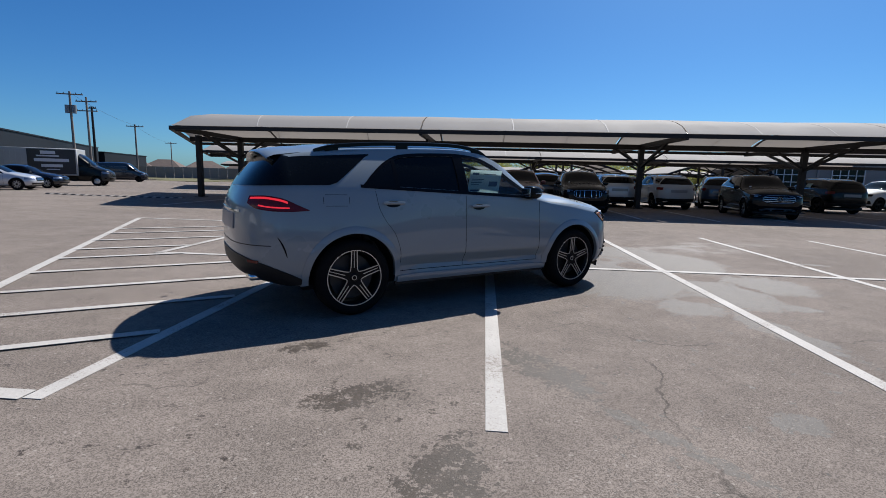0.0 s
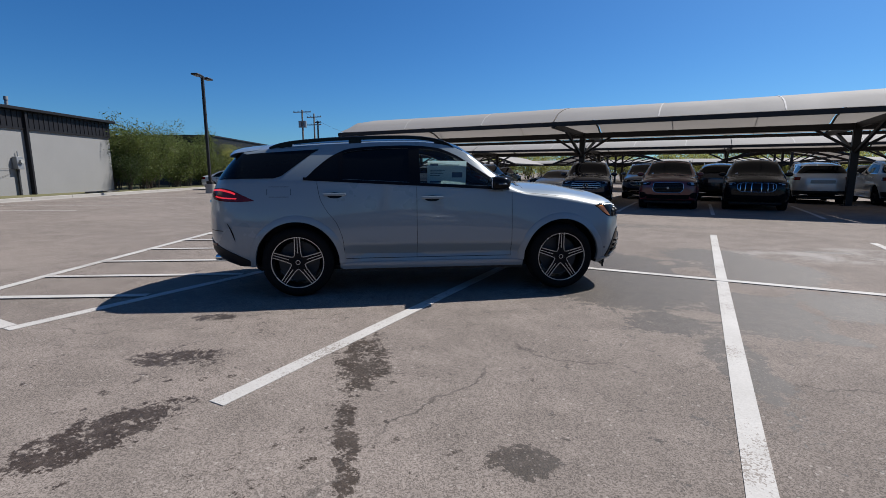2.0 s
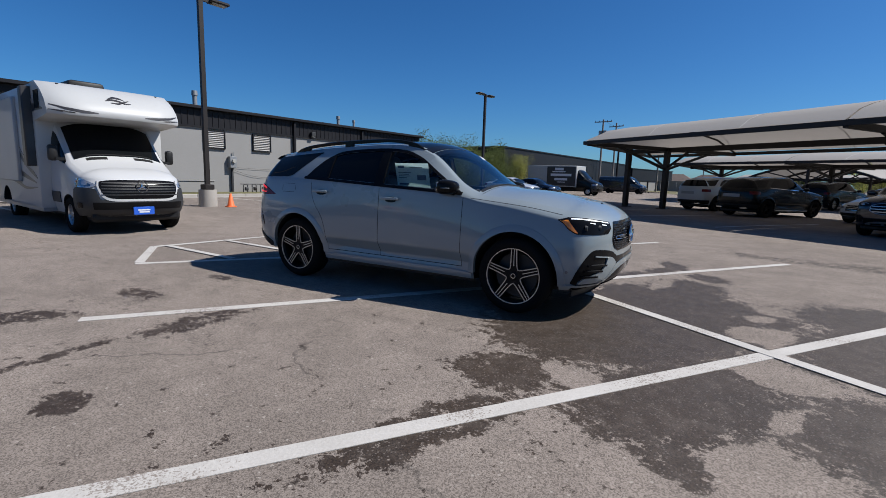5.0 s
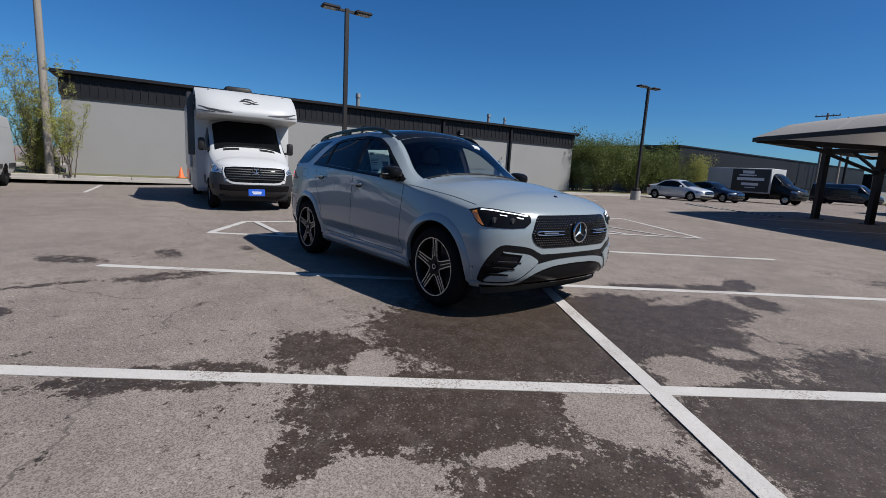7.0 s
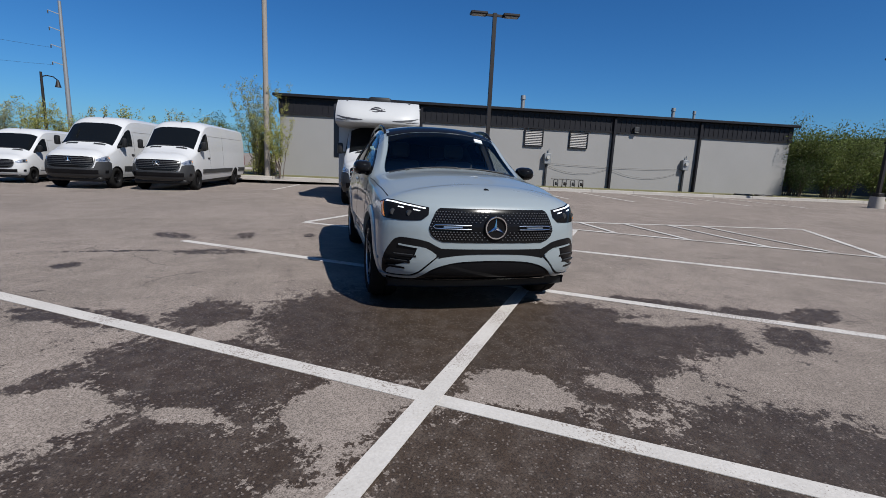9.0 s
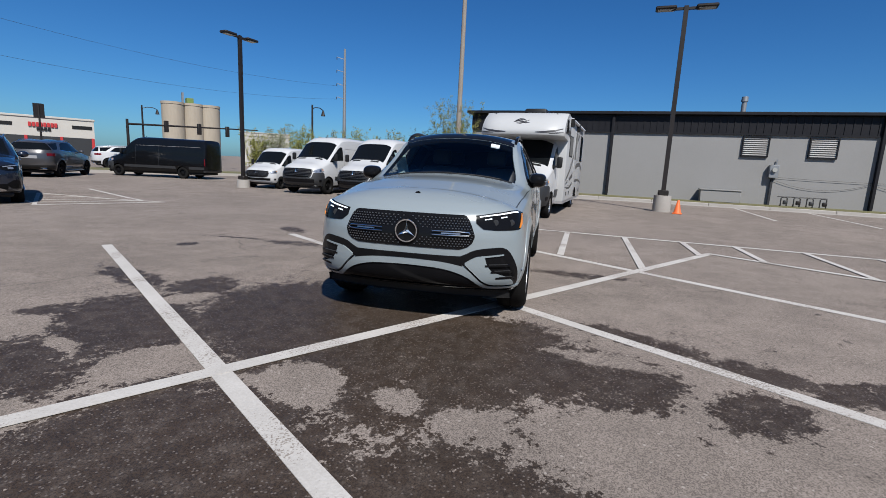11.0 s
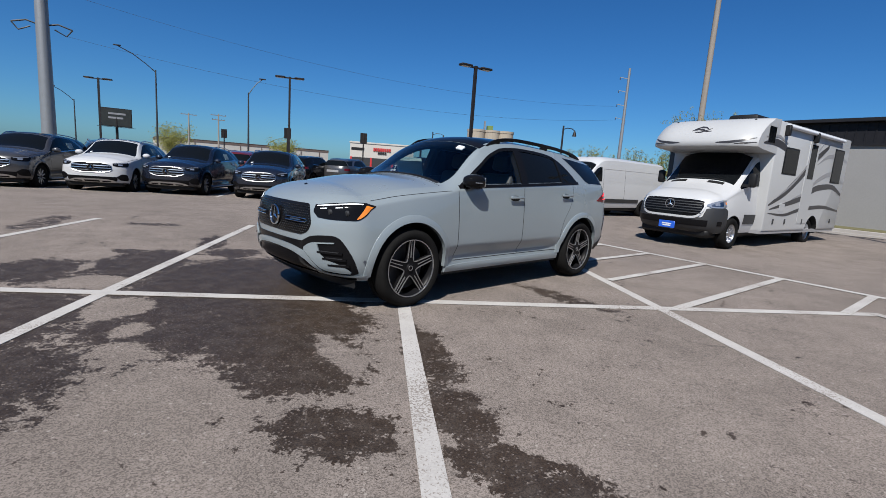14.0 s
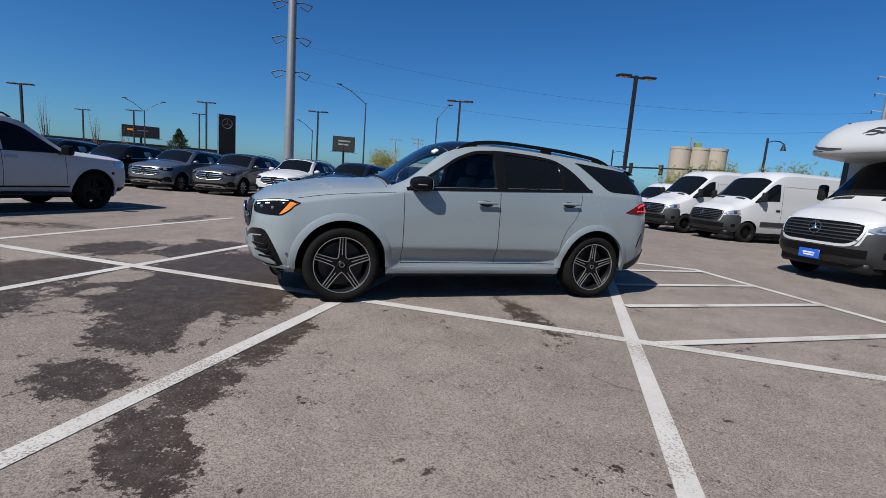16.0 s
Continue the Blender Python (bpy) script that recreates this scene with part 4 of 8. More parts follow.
def canopy(y0, y1, x_east, posts, z_edge=3.31, rise=1.36, label="", west_extra=0.0):
    yc, half = (y0 + y1) / 2, (y1 - y0) / 2
    c = thing("shade_canopy", pose(0, 0, 0), label, "canopy", "parking shades")
    bays = [None] + [x for x, _ in posts if x > skew_x(yc) + 6] + [x_east]

    def west(y):
        return skew_x(y) + west_extra

    edges = [west] + [(lambda y, x=x: x) for x in bays[1:]]
    for k, (left, right) in enumerate(zip(edges, edges[1:])):
        rows = []
        n, m = 15, 18
        for i in range(n):
            f = i / (n - 1)
            row = []
            for j in range(m):
                s = -1 + 2 * j / (m - 1)
                y = yc + half * s
                x0, x1 = left(y) + (0 if k == 0 else 0.03), right(y) - 0.03
                x = x0 + (x1 - x0) * f
                z = z_edge + rise * math.sqrt(max(0, 1 - 0.93 * s * s)) - rise * math.sqrt(0.07)
                z -= 0.05 * math.sin(math.pi * f) * (1 - s * s)
                if k == 0:
                    z = min(z, z_edge + 0.02 + (x - x0) * 0.62 + 0.12 * math.sqrt(max(0, 1 - s * s)))
                row.append((x, y, z))
            rows.append(row)
        part("fabric_panel", sheet(rows, lambda v: (0, 0, -1), 0.0), FABRIC, c)
        for i in (n // 3, 2 * n // 3):
            part("seam", sheet([[(x + d, y, z + 0.012) for x, y, z in rows[i]] for d in (-0.022, 0.022)], lambda v: (0, 0, -1), 0.0), SEAM, c)
    for y in (y0, y1):
        part("edge_beam", bar(bmesh.new(), (west(y), y, z_edge - 0.1), (x_east, y, z_edge - 0.1), 0.12, 0.16), STEEL_DARK, c)
    part("end_beam", bar(bmesh.new(), (west(y0), y0, z_edge - 0.1), (west(y1), y1, z_edge - 0.1), 0.12, 0.16), STEEL_DARK, c)
    part("spine_beam", bar(bmesh.new(), (west(yc) + 0.3, yc, z_edge - 0.18), (x_east, yc, z_edge - 0.18), 0.16, 0.24), STEEL_DARK, c)
    for x, y in posts:
        part("post", boxed(x - 0.125, x + 0.125, y - 0.125, y + 0.125, ground_z(x, y) - 0.05, z_edge - 0.05, bevel=0.015), STEEL_DARK, c)
        part("base_plate", boxed(x - 0.24, x + 0.24, y - 0.24, y + 0.24, ground_z(x, y), ground_z(x, y) + 0.03), STEEL_DARK, c)
        if x < skew_x(y0) + 0.2:
            continue
        part("cross_beam", bar(bmesh.new(), (x, y0, z_edge - 0.14), (x, y1, z_edge - 0.14), 0.14, 0.2), STEEL_DARK, c)
        for s in (-1, 1):
            part("brace", bar(bmesh.new(), (x, y + s * 0.1, 2.15), (x, y + s * (half * 0.62), z_edge - 0.2), 0.1, 0.12), STEEL_DARK, c)
            part("brace", bar(bmesh.new(), (x + s * 0.1, y, 2.25), (x + s * 1.35, y, z_edge - 0.25), 0.09, 0.1), STEEL_DARK, c)
        for s in (-1, 1):
            # bent rafters that carry the fabric's crown
            part("rafter", tube([(x, yc + s * half, z_edge - 0.05), (x, yc + s * half * 0.7, z_edge + rise * 0.42), (x, yc + s * half * 0.35, z_edge + rise * 0.64), (x, yc, z_edge + rise * 0.70)], 0.05, 6), STEEL_DARK, c)
    return c


canopy(20.6, 31.4, 31.0, [(-14.6, 25.2), (-12.75, 26.0), (-2.26, 26.0), (8.22, 26.0), (16.0, 26.0), (26.0, 26.0)], label="barrel-roofed tan fabric shade on dark steel posts")
canopy(37.6, 48.4, 34.0, [(-21.6, 43.0), (-13.5, 43.0), (-4.5, 43.0), (4.6, 43.0), (13.8, 43.0), (23.0, 43.0)], z_edge=3.1, rise=1.0, label="second tan fabric shade row further back")


def barrel_canopy(x0, x1, y0, y1, z_edge=2.45, rise=1.3):
    """A vaulted shade whose open end faces the nearer rows, with a dark arched truss on branching posts."""
    c = thing("shade_canopy", pose(0, 0, 0), "vaulted tan fabric shade with a dark arched end truss", "canopy", "vaulted shades")
    xm, half = (x0 + x1) / 2, (x1 - x0) / 2

    def crown(x):
        return z_edge + rise * (1 - ((x - xm) / half) ** 2)

    xs = [float(x) for x in np.linspace(x0, x1, 21)]
    part("fabric_panel", sheet([[(x, float(y), crown(x) + 0.06) for x in xs] for y in np.linspace(y0 + 0.05, y1, 6)], lambda v: (0, 0, -1), 0.0), FABRIC, c)
    for y in (y0, (y0 + y1) / 2, y1):
        part("arch", tube([(x, y, crown(x) - 0.08) for x in xs], 0.13, 6), STEEL_DARK, c)
        yp = y + 0.1
        part("post", boxed(xm - 0.12, xm + 0.12, yp - 0.12, yp + 0.12, 0.0, crown(xm) - 0.1, bevel=0.015), STEEL_DARK, c)
        for s in (-1, 1):
            for reach, foot in ((0.36, 2.1), (0.66, 2.1), (0.9, 2.3)):
                xe = xm + s * half * reach
                part("brace", bar(bmesh.new(), (xm + s * 0.1, yp, foot), (xe, yp, crown(xe) - 0.12), 0.09, 0.11), STEEL_DARK, c)
    for x in (x0, x1):
        part("edge_beam", bar(bmesh.new(), (x, y0, z_edge), (x, y1, z_edge), 0.12, 0.14), STEEL_DARK, c)


for x0 in (-30.4, -12.9, 4.6, 22.1):
    barrel_canopy(x0, x0 + 12.6, 60.0, 72.5)
canopy(76, 86, 40.0, [(-30, 80.0), (-14, 80.0), (2, 80.0), (18, 80.0), (32, 80)], z_edge=2.75, rise=0.8, label="low tan fabric shade row near the tree line")


# ---- lamps, poles ----
def lot_lamp(x, y, top, turn, heads=2, base=0.62, drop=0.0):
    g = ground_z(x, y) - drop
    t = thing("lot_lamp", rot_z(x, y, g, turn), "dark steel lot lamp with twin flat heads on concrete foot", "lamp post", "lot lamps")
    part("foot", rod(bmesh.new(), (0, 0, -0.1), (0, 0, base), 0.31, 0.29, seg=20), CONCRETE, t)
    part("base_cover", boxed(-0.17, 0.17, -0.17, 0.17, base, base + 0.18, bevel=0.02), STEEL_DARK, t)
    h = top - g
    part("pole", bar(bmesh.new(), (0, 0, base), (0, 0, h), 0.14, 0.14), STEEL_DARK, t)
    for s in ((-1, 1) if heads == 2 else (1,)):
        a = part("arm", boxed(0.05, 0.45, -0.04, 0.04, h - 0.12, h - 0.04), STEEL_DARK, t)
        hd = part("lamp_head", boxed(0.30, 0.95, -0.2, 0.2, h - 0.10, h + 0.0, bevel=0.03), STEEL_DARK, t)
        part("lens", boxed(0.38, 0.88, -0.14, 0.14, h - 0.115, h - 0.103), LAMP_LENS, hd)
        if s < 0:
            for o in (a, hd):
                o.matrix_local = pose(0, 0, 0, 0, 0, 180)
    return t


lot_lamp(-13.07, 4.13, 7.0, 118, base=0.58)
lot_lamp(-23.5, 20.9, 7.0, 118, drop=0.06)
lot_lamp(-3.85, -11.6, 6.7, 25, drop=0.25)
lot_lamp(7.07, -21.7, 6.95, 10)
for x, y, z in ((23.3, -29.7, 6.8), (37.4, -30.8, 7.4), (54.2, -37.0, 6.9), (61.5, -36.0, 6.6), (40.0, -14.6, 6.0), (50.3, -43.9, 7.6)):
    lot_lamp(x, y, z, 15)

cone = thing("traffic_cone", rot_z(-12.7, 4.85, ground_z(-12.7, 4.85), 20), "orange plastic traffic cone beside the lamp foot", "traffic cone", "traffic cones")
part("foot", boxed(-0.15, 0.15, -0.15, 0.15, 0, 0.04, bevel=0.012), CONE_ORANGE, cone)
part("body", lathe([(0.13, 0.04), (0.115, 0.06), (0.035, 0.46), (0.025, 0.47), (0.02, 0.46)], 20, "Z"), CONE_ORANGE, cone)
copy_thing(cone, rot_z(-16.15, -3.56, 0.26, 50))["label"] = "orange plastic traffic cone on the verge by the wall"


def utility_pole(x, y, top, arms, turn=0, r=0.16, material=WOOD_POLE, label="weathered wooden utility pole with crossarms", lean=0.0):
    t = thing("utility_pole", pose(x, y, 0, 0, lean, turn), label, "utility pole", "utility poles")
    part("pole", rod(bmesh.new(), (0, 0, -0.2), (0, 0, top), r, r * 0.68, seg=12), material, t)
    for z, half in arms:
        part("crossarm", boxed(-half, half, -0.05, 0.05, z - 0.06, z + 0.06), WOOD_POLE if material == WOOD_POLE else material, t)
        for k in (-0.92, -0.45, 0.45, 0.92):
            part("insulator", rod(bmesh.new(), (k * half, 0, z + 0.06), (k * half, 0, z + 0.2), 0.04, 0.03, seg=6), TRIM_GREY, t)
    return t


utility_pole(-13.7, -7.4, 13.5, [], label="tall bare wooden utility pole beside the building", r=0.145)
upole = utility_pole(-46.7, 52.8, 10.0, [(9.7, 1.3)], turn=20)
part("transformer", rod(bmesh.new(), (0.32, 0, 7.6), (0.32, 0, 8.5), 0.25, seg=12), GALV, upole)
part("transformer", rod(bmesh.new(), (-0.32, 0, 7.6), (-0.32, 0, 8.5), 0.25, seg=12), GALV, upole)
utility_pole(-47.7, 56.2, 9.9, [(9.4, 1.2), (8.3, 1.2)], turn=10, r=0.15)
utility_pole(-48.2, 57.5, 9.0, [(8.8, 0.5)], turn=10, r=0.17, material=STEEL_DARK, label="dark steel pole beside the wooden poles")
utility_pole(-54.2, 72.6, 8.4, [(8.1, 1.2)], turn=20)
utility_pole(-78.5, 116.7, 8.6, [(8.2, 1.3)], turn=20)
utility_pole(30.0, -80.3, 8.8, [(8.5, 1.3), (7.7, 1.1)], turn=30)
utility_pole(37.8, -87.7, 9.1, [(8.8, 1.4)], turn=30)

big = thing("transmission_pole", pose(35.3, -43.1, 0), "tall pale tapered steel transmission pole", "power pole", "power poles")
part("shaft", rod(bmesh.new(), (0, 0, -0.2), (0, 0, 52), 0.66, 0.30, seg=12), GALV, big)
for z in (13.2, 17.4, 21.6, 26.0):
    for s in (-1, 1):
        part("davit_arm", tube([(0, 0, z - 0.1), (s * 1.2, s * 0.45, z + 0.25), (s * 2.3, s * 0.85, z - 0.1)], 0.08, 6), TRIM_GREY, big)
        part("insulator", tube([(s * 2.3, s * 0.85, z - 0.1), (s * 1.8, s * 0.7, z - 0.8), (s * 0.9, s * 0.35, z - 0.3)], 0.07, 6), TRIM_GREY, big)
pyl = thing("transmission_pole", pose(-41.2, -67.3, 0), "pale wooden transmission pole with side arms", "power pole", "power poles")
part("shaft", rod(bmesh.new(), (0, 0, -0.2), (0, 0, 21.0), 0.36, 0.2, seg=10), GALV, pyl)
for z in (19.4, 17.2, 14.9, 12.6):
    part("davit_arm", bar(bmesh.new(), (0, 0, z - 0.2), (1.3, -0.5, z + 0.1), 0.1, 0.1), GALV, pyl)
    part("insulator", rod(bmesh.new(), (1.3, -0.5, z - 0.35), (1.3, -0.5, z + 0.06), 0.07, seg=6), TRIM_GREY, pyl)


def wire(a, b, sag, r=0.014):
    pts = [Vector(a).lerp(Vector(b), i / 24) - Vector((0, 0, sag * (1 - (2 * i / 24 - 1) ** 2))) for i in range(25)]
    tagged(part("power_line", tube(pts, r, 5), TRIM_GREY), "thin dark overhead power line", "wire", "power lines")


for z, z2 in ((12.4, 12.3), (16.6, 14.6)):
    wire((33.3, -43.8, z), (-40.0, -67.8, z2), 2.6, 0.013)
wire((-46.7, 52.8, 9.9), (-54.2, 72.6, 8.3), 0.4)
wire((-54.2, 72.6, 8.3), (-78.5, 116.7, 8.4), 0.6)

# a segmented speed bump across the western aisle
for i in range(32):
    a = Vector((-21.5, 23.2)).lerp(Vector((-14.5, 23.5)), i / 32)
    b = Vector((-21.5, 23.2)).lerp(Vector((-14.5, 23.5)), (i + 1) / 32)
    d = (b - a).normalized()
    m = pose((a.x + b.x) / 2, (a.y + b.y) / 2, ground_z(a.x, a.y), 0, 0, math.degrees(math.atan2(d.y, d.x)))
    h = (b - a).length / 2 - 0.01
    rows = [[(x, y, z) for y, z in ((-0.16, 0.0), (-0.12, 0.035), (0, 0.055), (0.12, 0.035), (0.16, 0.0))] for x in (-h, h)]
    sb = part("speed_bump", sheet(rows, lambda v: (0, 0, -1), 0.01), CONCRETE if i % 2 else STEEL_DARK)
    sb.matrix_world = m
    tagged(sb, "segment of a dark and pale rubber speed bump", "speed bump", "speed bump segments")

# ---- the grey car ----
HERO = Shell(
    -2.05, 1.97,
    zb=curve((-2.05, 0.34), (-1.0, 0.30), (1.0, 0.29), (1.97, 0.30)),
    half=curve((-2.05, 0.945), (-1.5, 0.985), (-0.6, 0.965), (0.8, 0.965), (1.5, 0.985), (1.97, 0.955)),
    zs=curve((-2.05, 1.25), (-1.3, 1.25), (0.0, 1.20), (0.9, 1.14), (1.1, 1.10), (1.5, 1.05), (1.97, 0.97)),
    ys=curve((-2.05, 0.875), (-1.3, 0.92), (0.0, 0.935), (0.9, 0.925), (1.5, 0.92), (1.97, 0.90)),
    ze=curve((-2.05, 1.575), (-1.7, 1.625), (-1.0, 1.675), (-0.2, 1.70), (0.12, 1.675), (0.35, 1.60), (0.88, 1.235), (1.05, 1.175), (1.5, 1.135), (1.97, 1.055)),
    ye=curve((-2.05, 0.61), (-1.5, 0.655), (-0.3, 0.69), (0.2, 0.685), (0.5, 0.715), (0.92, 0.80), (1.1, 0.80), (1.5, 0.79), (1.97, 0.755)),
    zc=curve((-2.05, 1.665), (-1.7, 1.71), (-1.0, 1.755), (-0.2, 1.775), (0.12, 1.76), (0.32, 1.705), (0.98, 1.285), (1.12, 1.25), (1.5, 1.225), (1.97, 1.145)),
    nose=curve((0.30, 2.20), (0.34, 2.31), (0.42, 2.385), (0.55, 2.41), (0.75, 2.415), (0.90, 2.39), (0.98, 2.345), (1.04, 2.27), (1.09, 2.17), (1.125, 2.07), (1.145, 1.972)),
    tail=curve((0.34, -2.25), (0.40, -2.44), (0.52, -2.53), (0.80, -2.545), (1.05, -2.53), (1.22, -2.47), (1.32, -2.41), (1.50, -2.27), (1.60, -2.16), (1.665, -2.052)),
    wide=0.40, tuck=0.055,
)
car = thing("grey_suv", rot_z(-0.213, 7.134, 0, 35.5), "light grey sport utility car parked across the painted stall lines", "car")


def solid(pair):
    bm = bmesh.new()
    vs = [bm.verts.new(v) for v in pair[0]]
    for f in pair[1]:
        bm.faces.new([vs[i] for i in f])
    bmesh.ops.recalc_face_normals(bm, faces=bm.faces)
    return bm


AX, RZ = 1.4975, 0.385


def belt(x):
    return 1.165 + (0.9 - x) * 0.049


roof_line = curve((-1.40, 1.27), (-1.30, 1.38), (-1.10, 1.54), (-0.92, 1.615), (-0.6, 1.645), (-0.25, 1.655), (0.03, 1.635), (0.25, 1.56), (0.5, 1.405), (0.72, 1.265), (0.87, 1.18))
quarter_lo = lines((-2.24, 1.31), (-2.03, 1.29), (-1.72, 1.295), (-1.64, 1.32), (-1.30, 1.585), (-1.26, 1.60))
quarter_hi = curve((-2.24, 1.46), (-2.03, 1.555), (-1.7, 1.58), (-1.26, 1.612))


def hero_body(s):
    """The body with wheel openings, a hollow cabin and open windows."""
    body = part("body", solid(s.body(90, 22)), PAINT_GREY, car)
    body.data.materials.append(TRIM_BLACK)
    wells(body, (-AX, AX), 0.452, RZ, 0.60)
    # the cabin's hollow: the outer surface, taken in
    rows = []
    for x in np.linspace(-1.98, 0.95, 26):
        y, z, n = s.section(x)
        ring = []
        for yy, zz in zip(y, z):
            if zz > 0.95:
                ring.append((x, max(0.0, yy - 0.075), max(0.90, zz - (0.055 if yy < 0.72 else 0.02))))
        ring = [(x, ring[0][1], 0.90)] + ring
        rows.append(ring)
    k = min(len(r) for r in rows)
    rows = [[r[int(round(i * (len(r) - 1) / (k - 1)))] for i in range(k)] for r in rows]
    rows = [r[:-1] + [(r[-1][0], 0.0, r[-1][2])] + [(p[0], -p[1], p[2]) for p in r[:-1][::-1]] for r in rows]
    m = len(rows[0])
    verts = [p for r in rows for p in r]
    faces = [(i * m + j, i * m + (j + 1) % m, (i + 1) * m + (j + 1) % m, (i + 1) * m + j) for i in range(len(rows) - 1) for j in range(m)]
    faces += [tuple(range(m)), tuple(range((len(rows) - 1) * m, len(rows) * m))[::-1]]
    hollow = part("hollow", solid((verts, faces)), CARPET)
    bpy.context.view_layer.update()
    hollow.matrix_world = car.matrix_world
    cut(body, hollow)

    def prism(name, pair, push, material=TRIM_BLACK):
        n = len(pair[0])
        bm = bmesh.new()
        a = [bm.verts.new(Vector(v) + Vector(push[0])) for v in pair[0]]
        b = [bm.verts.new(Vector(v) + Vector(push[1])) for v in pair[0]]
        for f in pair[1]:
            bm.faces.new([a[i] for i in f])
            bm.faces.new([b[i] for i in f][::-1])
        rim = [e for e in bm.edges if len(e.link_faces) == 1]
        for e in rim:
            i, j = e.verts[0].index, e.verts[1].index
        bm.verts.index_update()
        for e in rim:
            i, j = e.verts[0].index, e.verts[1].index
            if i < n and j < n:
                bm.faces.new((a[i], a[j], b[j], b[i]))
        bmesh.ops.recalc_face_normals(bm, faces=bm.faces)
        ob = part(name, bm, material)
        ob.matrix_world = car.matrix_world
        return ob

    for sign in (-1, 1):
        for xa, xb in ((0.80, -0.16), (-0.26, -1.00)):
            pane = s.on_side(sign, xa, xb, lambda x: belt(x) + 0.03, lambda x: roof_line(x) - 0.03, off=0, nx=24, nz=6, depth=0)
            cut(body, prism("opening", pane, ((0, sign * 0.06, 0), (0, -sign * 0.16, 0))))
    ws = s.on_top(0.36, 0.99, lambda x: -(s.ye(x) - 0.05), lambda x: s.ye(x) - 0.05, off=0, nx=12, ny=14, depth=0)
    cut(body, prism("opening", ws, ((0.05, 0, 0.08), (-0.08, 0, -0.16))))
    return body


hero_body(HERO)
S = HERO
for sign in (-1, 1):
    side = "left" if sign > 0 else "right"
    # glazing: a black surround, then the panes
    for xa, xb, mat_, nm in ((0.80, -0.16, GLASS_CLEAR, "side_window"), (-0.26, -1.00, GLASS_DARK, "rear_side_window")):
        ob = part(nm, S.on_side(sign, xa, xb, lambda x: belt(x) + 0.028, lambda x: roof_line(x) - 0.028, off=-0.006, nx=22, depth=0), mat_, car)
        ob.visible_shadow = mat_ is not GLASS_CLEAR
    part("rear_side_window", S.on_side(sign, -1.03, -1.385, lambda x: belt(x) + 0.02, lambda x: roof_line(x) - 0.016, off=0.004), GLASS_DARK, car)
    part("rear_quarter_window", S.on_side(sign, -2.20, -1.26, quarter_lo, quarter_hi, off=0.005, nx=34), GLASS_DARK, car, "black privacy glass")
    part("window_trim", S.on_side(sign, 0.87, -1.41, lambda x: belt(x) - 0.004, lambda x: belt(x) + 0.028, off=0.006, nx=26, nz=3), GLOSS_BLACK, car)
    part("roof_trim", S.on_side(sign, 0.87, -1.40, lambda x: max(belt(x), roof_line(x) - 0.028), lambda x: max(belt(x) + 0.01, roof_line(x) + 0.004), off=0.005, nx=44, nz=3), GLOSS_BLACK, car)
    part("pillar_trim", S.on_side(sign, -0.15, -0.27, lambda x: belt(x), lambda x: roof_line(x), off=0.005, nx=5), GLOSS_BLACK, car)
    part("pillar_trim", S.on_side(sign, -0.995, -1.035, lambda x: belt(x), lambda x: roof_line(x), off=0.006, nx=4), GLOSS_BLACK, car)
    part("mirror_foot", S.on_side(sign, 0.80, 0.87, lambda x: belt(x), lambda x: roof_line(x) - 0.005, off=0.006, nx=5), GLOSS_BLACK, car)
    # shut lines
    for xa, za, zb_ in ((0.895, 0.415, 1.14), (-0.19, 0.415, 1.20)):
        part("shut_line", S.on_side(sign, xa - 0.0024, xa + 0.0024, lambda x: za, lambda x: zb_, off=0.0018, nx=2, nz=44, depth=0.004), TRIM_BLACK, car)
    edge = curve((0.42, -0.99), (0.60, -1.00), (0.80, -1.06), (0.95, -1.17), (1.08, -1.235), (1.27, -1.27))
    rows = [[(edge(z) + d, sign * (S.side_y(edge(z) + d, z) + 0.0012), z) for d in (-0.0024, 0.0024)] for z in np.linspace(0.42, 1.26, 24)]
    part("shut_line", sheet(rows if sign > 0 else rows[::-1], lambda v: (0, -sign, 0), 0.004), TRIM_BLACK, car)
    part("shut_line", S.on_side(sign, -0.985, 0.9, lambda x: 0.407, lambda x: 0.414, off=0.0012, nx=20, nz=2, depth=0.003), TRIM_BLACK, car)
    hood_gap = curve((0.98, 1.135), (1.2, 1.115), (1.6, 1.075), (1.93, 1.02))
    part("shut_line", S.on_side(sign, 0.98, 1.93, lambda x: hood_gap(x) - 0.0018, lambda x: hood_gap(x) + 0.0022, off=0.0012, nx=24, nz=2, depth=0.003), TRIM_BLACK, car)
    # wheel-arch lips
    for ax in (-AX, AX):
        part("arch_trim", S.arch(sign, ax, RZ, 0.448, 0.515, -6 if ax > 0 else -2, 186 if ax < 0 else 183, off=0.016), PAINT_GREY, car)
        wheel(car, ax, sign * 0.842, RZ, RZ, 0.285, 0.265, "star")
    # sill board
    part("sill_trim", S.on_side(sign, -1.02, 1.03, lambda x: 0.295, lambda x: 0.375 - 0.02 * (x / 1.03) ** 6, off=0.022, nx=22, nz=5, depth=0.03), PAINT_GREY, car)
    part("sill_shadow_strip", S.on_side(sign, -1.03, 1.04, lambda x: 0.262, lambda x: 0.292, off=-0.01, nx=12, nz=3, depth=0.03), TRIM_BLACK, car)
